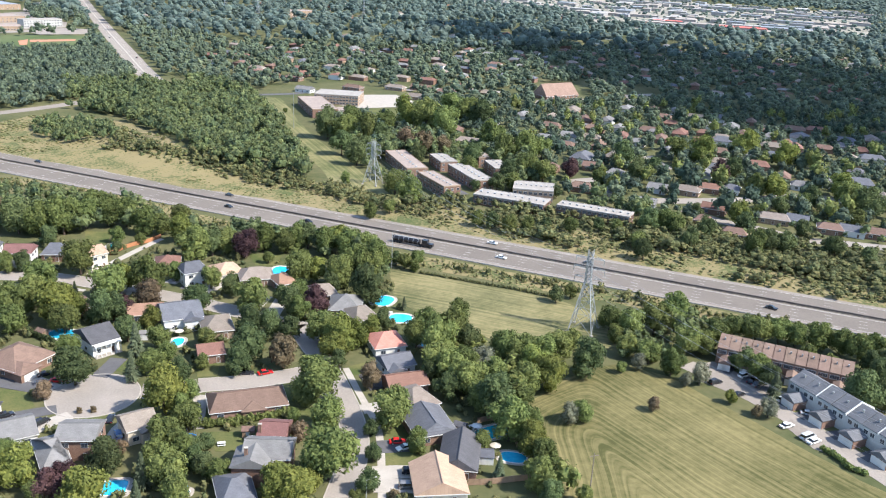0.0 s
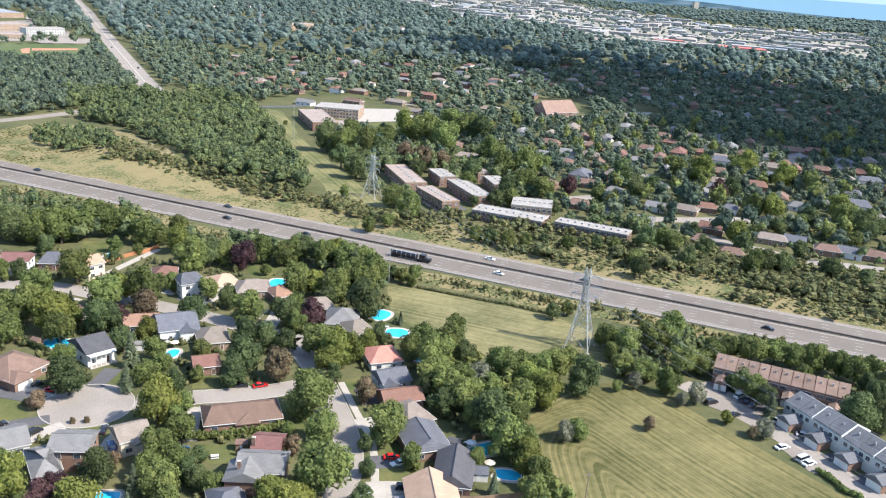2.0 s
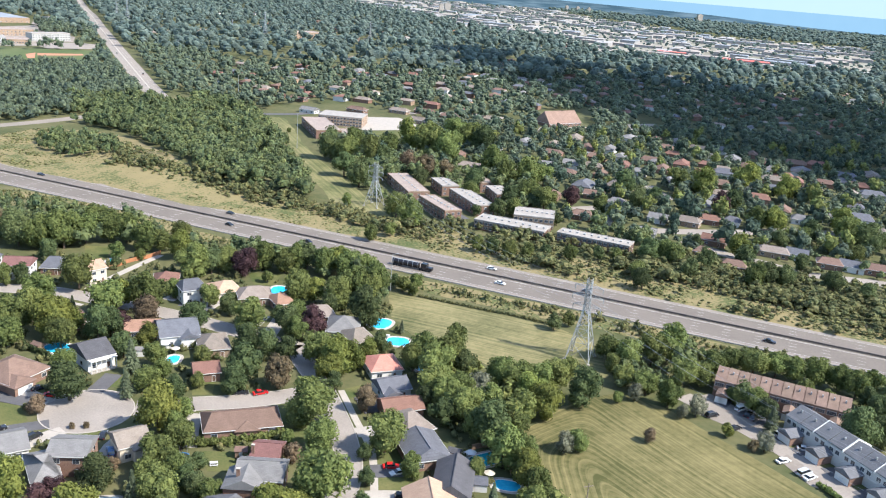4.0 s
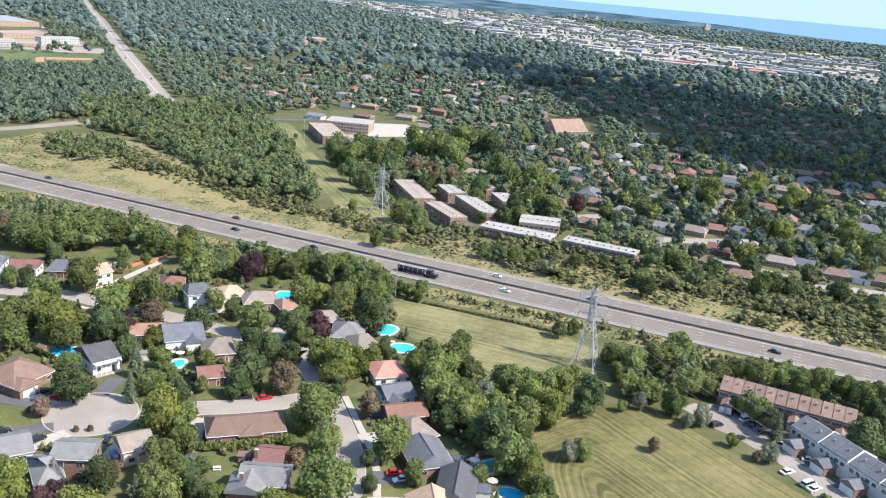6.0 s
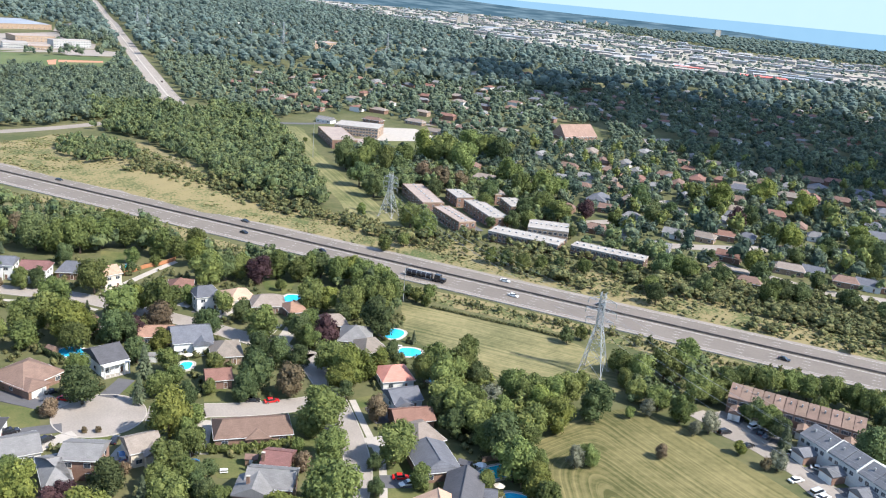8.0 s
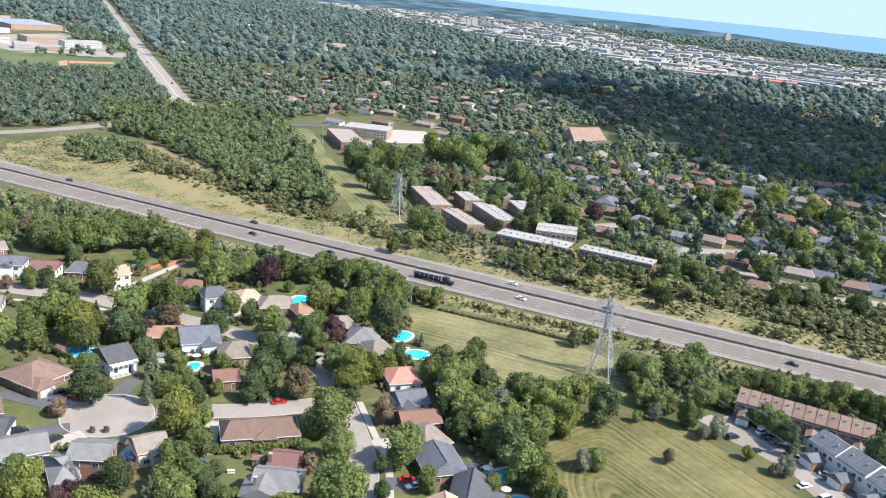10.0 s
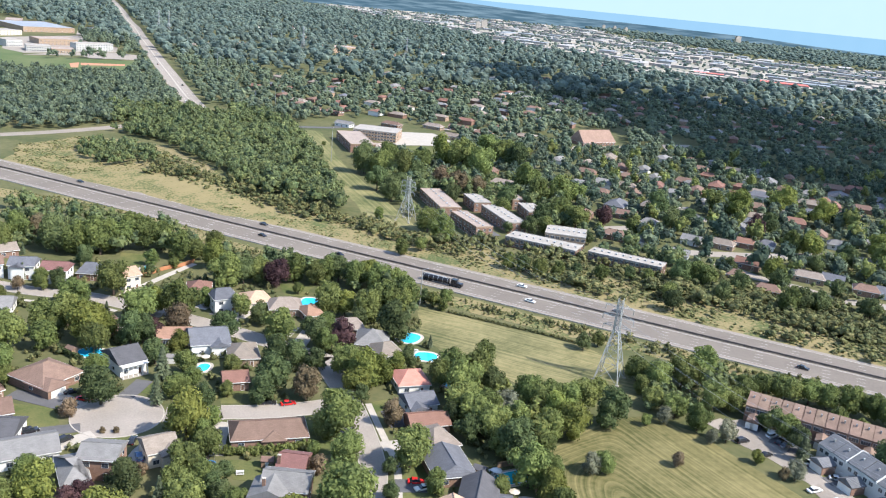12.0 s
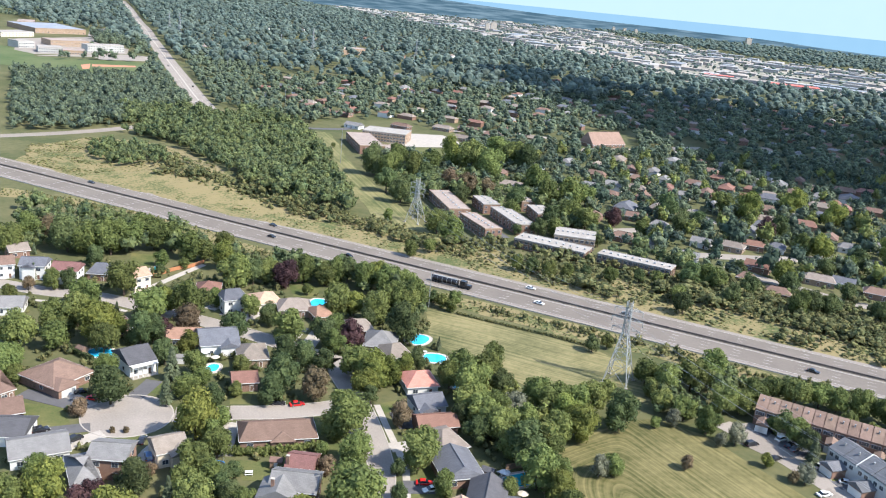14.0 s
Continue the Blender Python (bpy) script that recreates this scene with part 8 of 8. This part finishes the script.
WORDS = ("white-roofed low warehouse in the industrial belt", "grey metal-roofed warehouse in the industrial belt", "tan gravel-roofed warehouse in the industrial belt")
for gy in np.arange(1400, 4650, 92):
    for gx in np.arange(-750, 1900, 100):
        x, y = gx + RNG.uniform(-40, 40), gy + RNG.uniform(-35, 35)
        if RNG.uniform() < 0.78 and inside(BELT, np.array([x]), np.array([y]))[0]:
            k = int(RNG.choice((0, 1, 2, 2)))
            warehouse(x, y, RNG.choice((-20, 70)) + RNG.uniform(-3, 3), RNG.uniform(25, 120), RNG.uniform(16, 46), RNG.uniform(4, 8), ROOFS[k], WORDS[k])
warehouse(496, 1931, -14, 62, 24, 5, M_REDROOF, "small low building with a red roof")
warehouse(603, 1772, -14, 96, 44, 9, M_REDROOF, "long low building with a red roof")

TAKEN.extend([(603, 1702, 60), (496, 1871, 50)])
scatter("far_trees", [(-900, 1650), (-420, 1180), (-300, 1130), (330, 1130), (1000, 1100), (1500, 1650), (764.6, 1717.6), (575.4, 1694.0), (421.8, 1726.1), (307.2, 1698.0), (257.2, 2120.4), (110.3, 2171.2), (-37.5, 2605.4), (-261.9, 3056.5), (-665.7, 3772.2), (-1100, 2800), (-1500, 2400)], 17.5, 7.0, 11.0, M_FARWOODS_HAZY, 1, "distant tree-covered suburb", "far woods", 3.0, True, 0.84, 0.8, cards=12)
scatter("far_trees", [(-1400, 2800), (-500, 2800), (-665.7, 3772.2), (-961.6, 4462.3), (-1100, 4650), (-2000, 4720)], 30.0, 11.0, 17.0, M_FARWOODS_HAZY, 1, "distant tree-covered suburb", "far woods", 3.0, True, 0.85, 0.55)
scatter("far_trees", [(1723.4, 3595.3), (2060.2, 3451.1), (903.6, 1484.1), (809.9, 1527.8), (840.8, 1725.9)], 24.0, 7.0, 11.0, M_FARWOODS_HAZY, 1, "distant wooded suburb beside the industrial belt", "far woods", 2.0, True, 0.85, 0.7)
scatter("far_trees", BELT, 27.0, 4.5, 8.5, M_FARWOODS_HAZY, 1, "scattered trees between warehouses", "far woods", 1.0, True, 0.75, 0.6)
scatter("far_trees", [(1392.4, 2882.6), (1162.6, 2937.1), (982.2, 2946.4), (893.1, 3089.2), (826.6, 3472.5), (666.3, 3818.1), (529.1, 4524.9), (500, 4700), (1700, 4600), (2700, 4000), (2600, 2400)], 30.0, 11.0, 17.0, M_FARWOODS_HAZY, 1, "dark distant woods before the lake", "far woods", 3.0, True, 0.93, 0.55)
# ---- the lake, its far shore and the sky's cloud ----
def backdrop_band(name, radius, az0, az1, low, high, mat, label):
    """An upright band far away, round the place's middle."""
    bm = bmesh.new()
    rows = []
    for a in np.linspace(az0, az1, 60):
        x, y = radius * math.sin(radians(a)), radius * math.cos(radians(a))
        rows.append((bm.verts.new((x, y, low)), bm.verts.new((x, y, high(a)))))
    for (a, b), (c, d) in zip(rows, rows[1:]):
        bm.faces.new((a, c, d, b))
    return tagged(part(name, bm, mat), label, "backdrop", kind="structure")


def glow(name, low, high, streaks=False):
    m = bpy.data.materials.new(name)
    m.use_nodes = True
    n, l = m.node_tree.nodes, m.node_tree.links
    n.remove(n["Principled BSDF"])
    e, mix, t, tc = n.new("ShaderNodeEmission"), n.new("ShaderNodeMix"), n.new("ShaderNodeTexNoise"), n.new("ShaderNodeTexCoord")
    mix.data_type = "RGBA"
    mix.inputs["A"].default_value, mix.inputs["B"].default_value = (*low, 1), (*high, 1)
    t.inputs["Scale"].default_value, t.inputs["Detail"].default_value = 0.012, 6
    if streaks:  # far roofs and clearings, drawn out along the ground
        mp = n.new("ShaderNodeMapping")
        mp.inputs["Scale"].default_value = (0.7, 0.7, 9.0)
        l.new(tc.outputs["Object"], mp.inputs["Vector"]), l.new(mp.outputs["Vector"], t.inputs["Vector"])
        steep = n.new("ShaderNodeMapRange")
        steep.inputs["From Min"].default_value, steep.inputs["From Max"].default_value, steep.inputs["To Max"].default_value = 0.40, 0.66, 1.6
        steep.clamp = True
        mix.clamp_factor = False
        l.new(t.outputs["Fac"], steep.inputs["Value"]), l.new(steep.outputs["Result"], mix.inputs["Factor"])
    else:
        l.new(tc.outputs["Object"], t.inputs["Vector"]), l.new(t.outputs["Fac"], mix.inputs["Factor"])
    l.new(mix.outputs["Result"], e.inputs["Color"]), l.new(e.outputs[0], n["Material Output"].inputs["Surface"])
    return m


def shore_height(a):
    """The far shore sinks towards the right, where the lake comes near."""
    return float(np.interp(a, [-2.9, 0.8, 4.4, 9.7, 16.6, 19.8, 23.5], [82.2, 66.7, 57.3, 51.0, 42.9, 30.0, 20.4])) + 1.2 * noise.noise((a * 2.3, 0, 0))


# upright bands that glow by themselves, the haze put into their emission colour
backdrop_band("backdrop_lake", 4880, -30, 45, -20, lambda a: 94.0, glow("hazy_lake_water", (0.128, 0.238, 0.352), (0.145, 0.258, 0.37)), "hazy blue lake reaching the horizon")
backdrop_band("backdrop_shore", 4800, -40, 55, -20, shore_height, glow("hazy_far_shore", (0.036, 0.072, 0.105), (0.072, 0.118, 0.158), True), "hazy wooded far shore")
backdrop_band("backdrop_sky", 4900, -40, 60, -20, lambda a: 900.0, glow("pale_hazy_sky", (0.240, 0.341, 0.381), (0.251, 0.352, 0.388)), "pale cyan summer sky near the horizon")


def tower_block(x, y, w, d, high, label):
    root = thing("tower_block", x, y, 10, label, "tower block", "distant tower blocks")
    part("wall", boxed(-w / 2, w / 2, -d / 2, d / 2, 0, high), M_CONCRETE, root)
    part("roof", boxed(-w / 2 - 0.3, w / 2 + 0.3, -d / 2 - 0.3, d / 2 + 0.3, high, high + 1), R_FLAT, root)
    part("lift_house", boxed(-w / 6, w / 6, -d / 4, d / 4, high + 1, high + 4), M_CONCRETE, root)


tower_block(1263, 4475, 26, 16, 42, "distant pale apartment tower before the lake")
tower_block(610, 4609, 14, 16, 30, "distant pale apartment tower before the lake")
tower_block(666, 4602, 14, 16, 30, "distant pale apartment tower before the lake")
tower_block(723, 4593, 14, 16, 30, "distant pale apartment tower before the lake")
tower_block(-3, 3355, 22, 16, 30, "distant pale apartment tower before the lake")
tower_block(-26, 3295, 14, 16, 26, "distant pale apartment tower before the lake")
M_CLOUD = material("cloud_white", (0.85, 0.86, 0.88), (0.78, 0.79, 0.82), 0.004, 1.0, spec=0.0)


def cloud(x, y, z, label, puffs):
    """A flat-bottomed cumulus of many puffs."""
    vs, fs, at = [], [], 0
    for px, py, r in puffs:
        v, f = lumpy(3, 9, 0.35, 0.5)
        v = v * r * np.array((1.0, 1.0, 0.55)) + np.array((px, py, 0.0))
        vs.append(v), fs.append(f + at)
        at += len(v)
    ob = mesh_object("cloud", np.concatenate(vs), np.concatenate(fs), M_CLOUD, smooth=True)
    ob.location = (x, y, z)
    return tagged(ob, label, "cloud", kind="structure")


HIGH = 1100.0
drift = SUN_FROM * (HIGH / SUN_FROM.z)
cloud(drift.x, drift.y, HIGH, "white cumulus cloud high over the far woods", [(330, 800, 150), (430, 900, 150), (250, 960, 120), (520, 700, 130), (400, 1050, 150), (190, 1120, 110), (560, 960, 130), (120, 1270, 105), (300, 1230, 110), (640, 800, 120), (30, 1420, 80), (420, 640, 100), (560, 620, 90), (350, 690, 90), (480, 800, 120), (330, 1100, 120), (366, 823, 60), (333, 819, 55), (319, 871, 55), (450, 983, 70), (422, 853, 60), (277, 879, 50), (424, 1026, 70)])
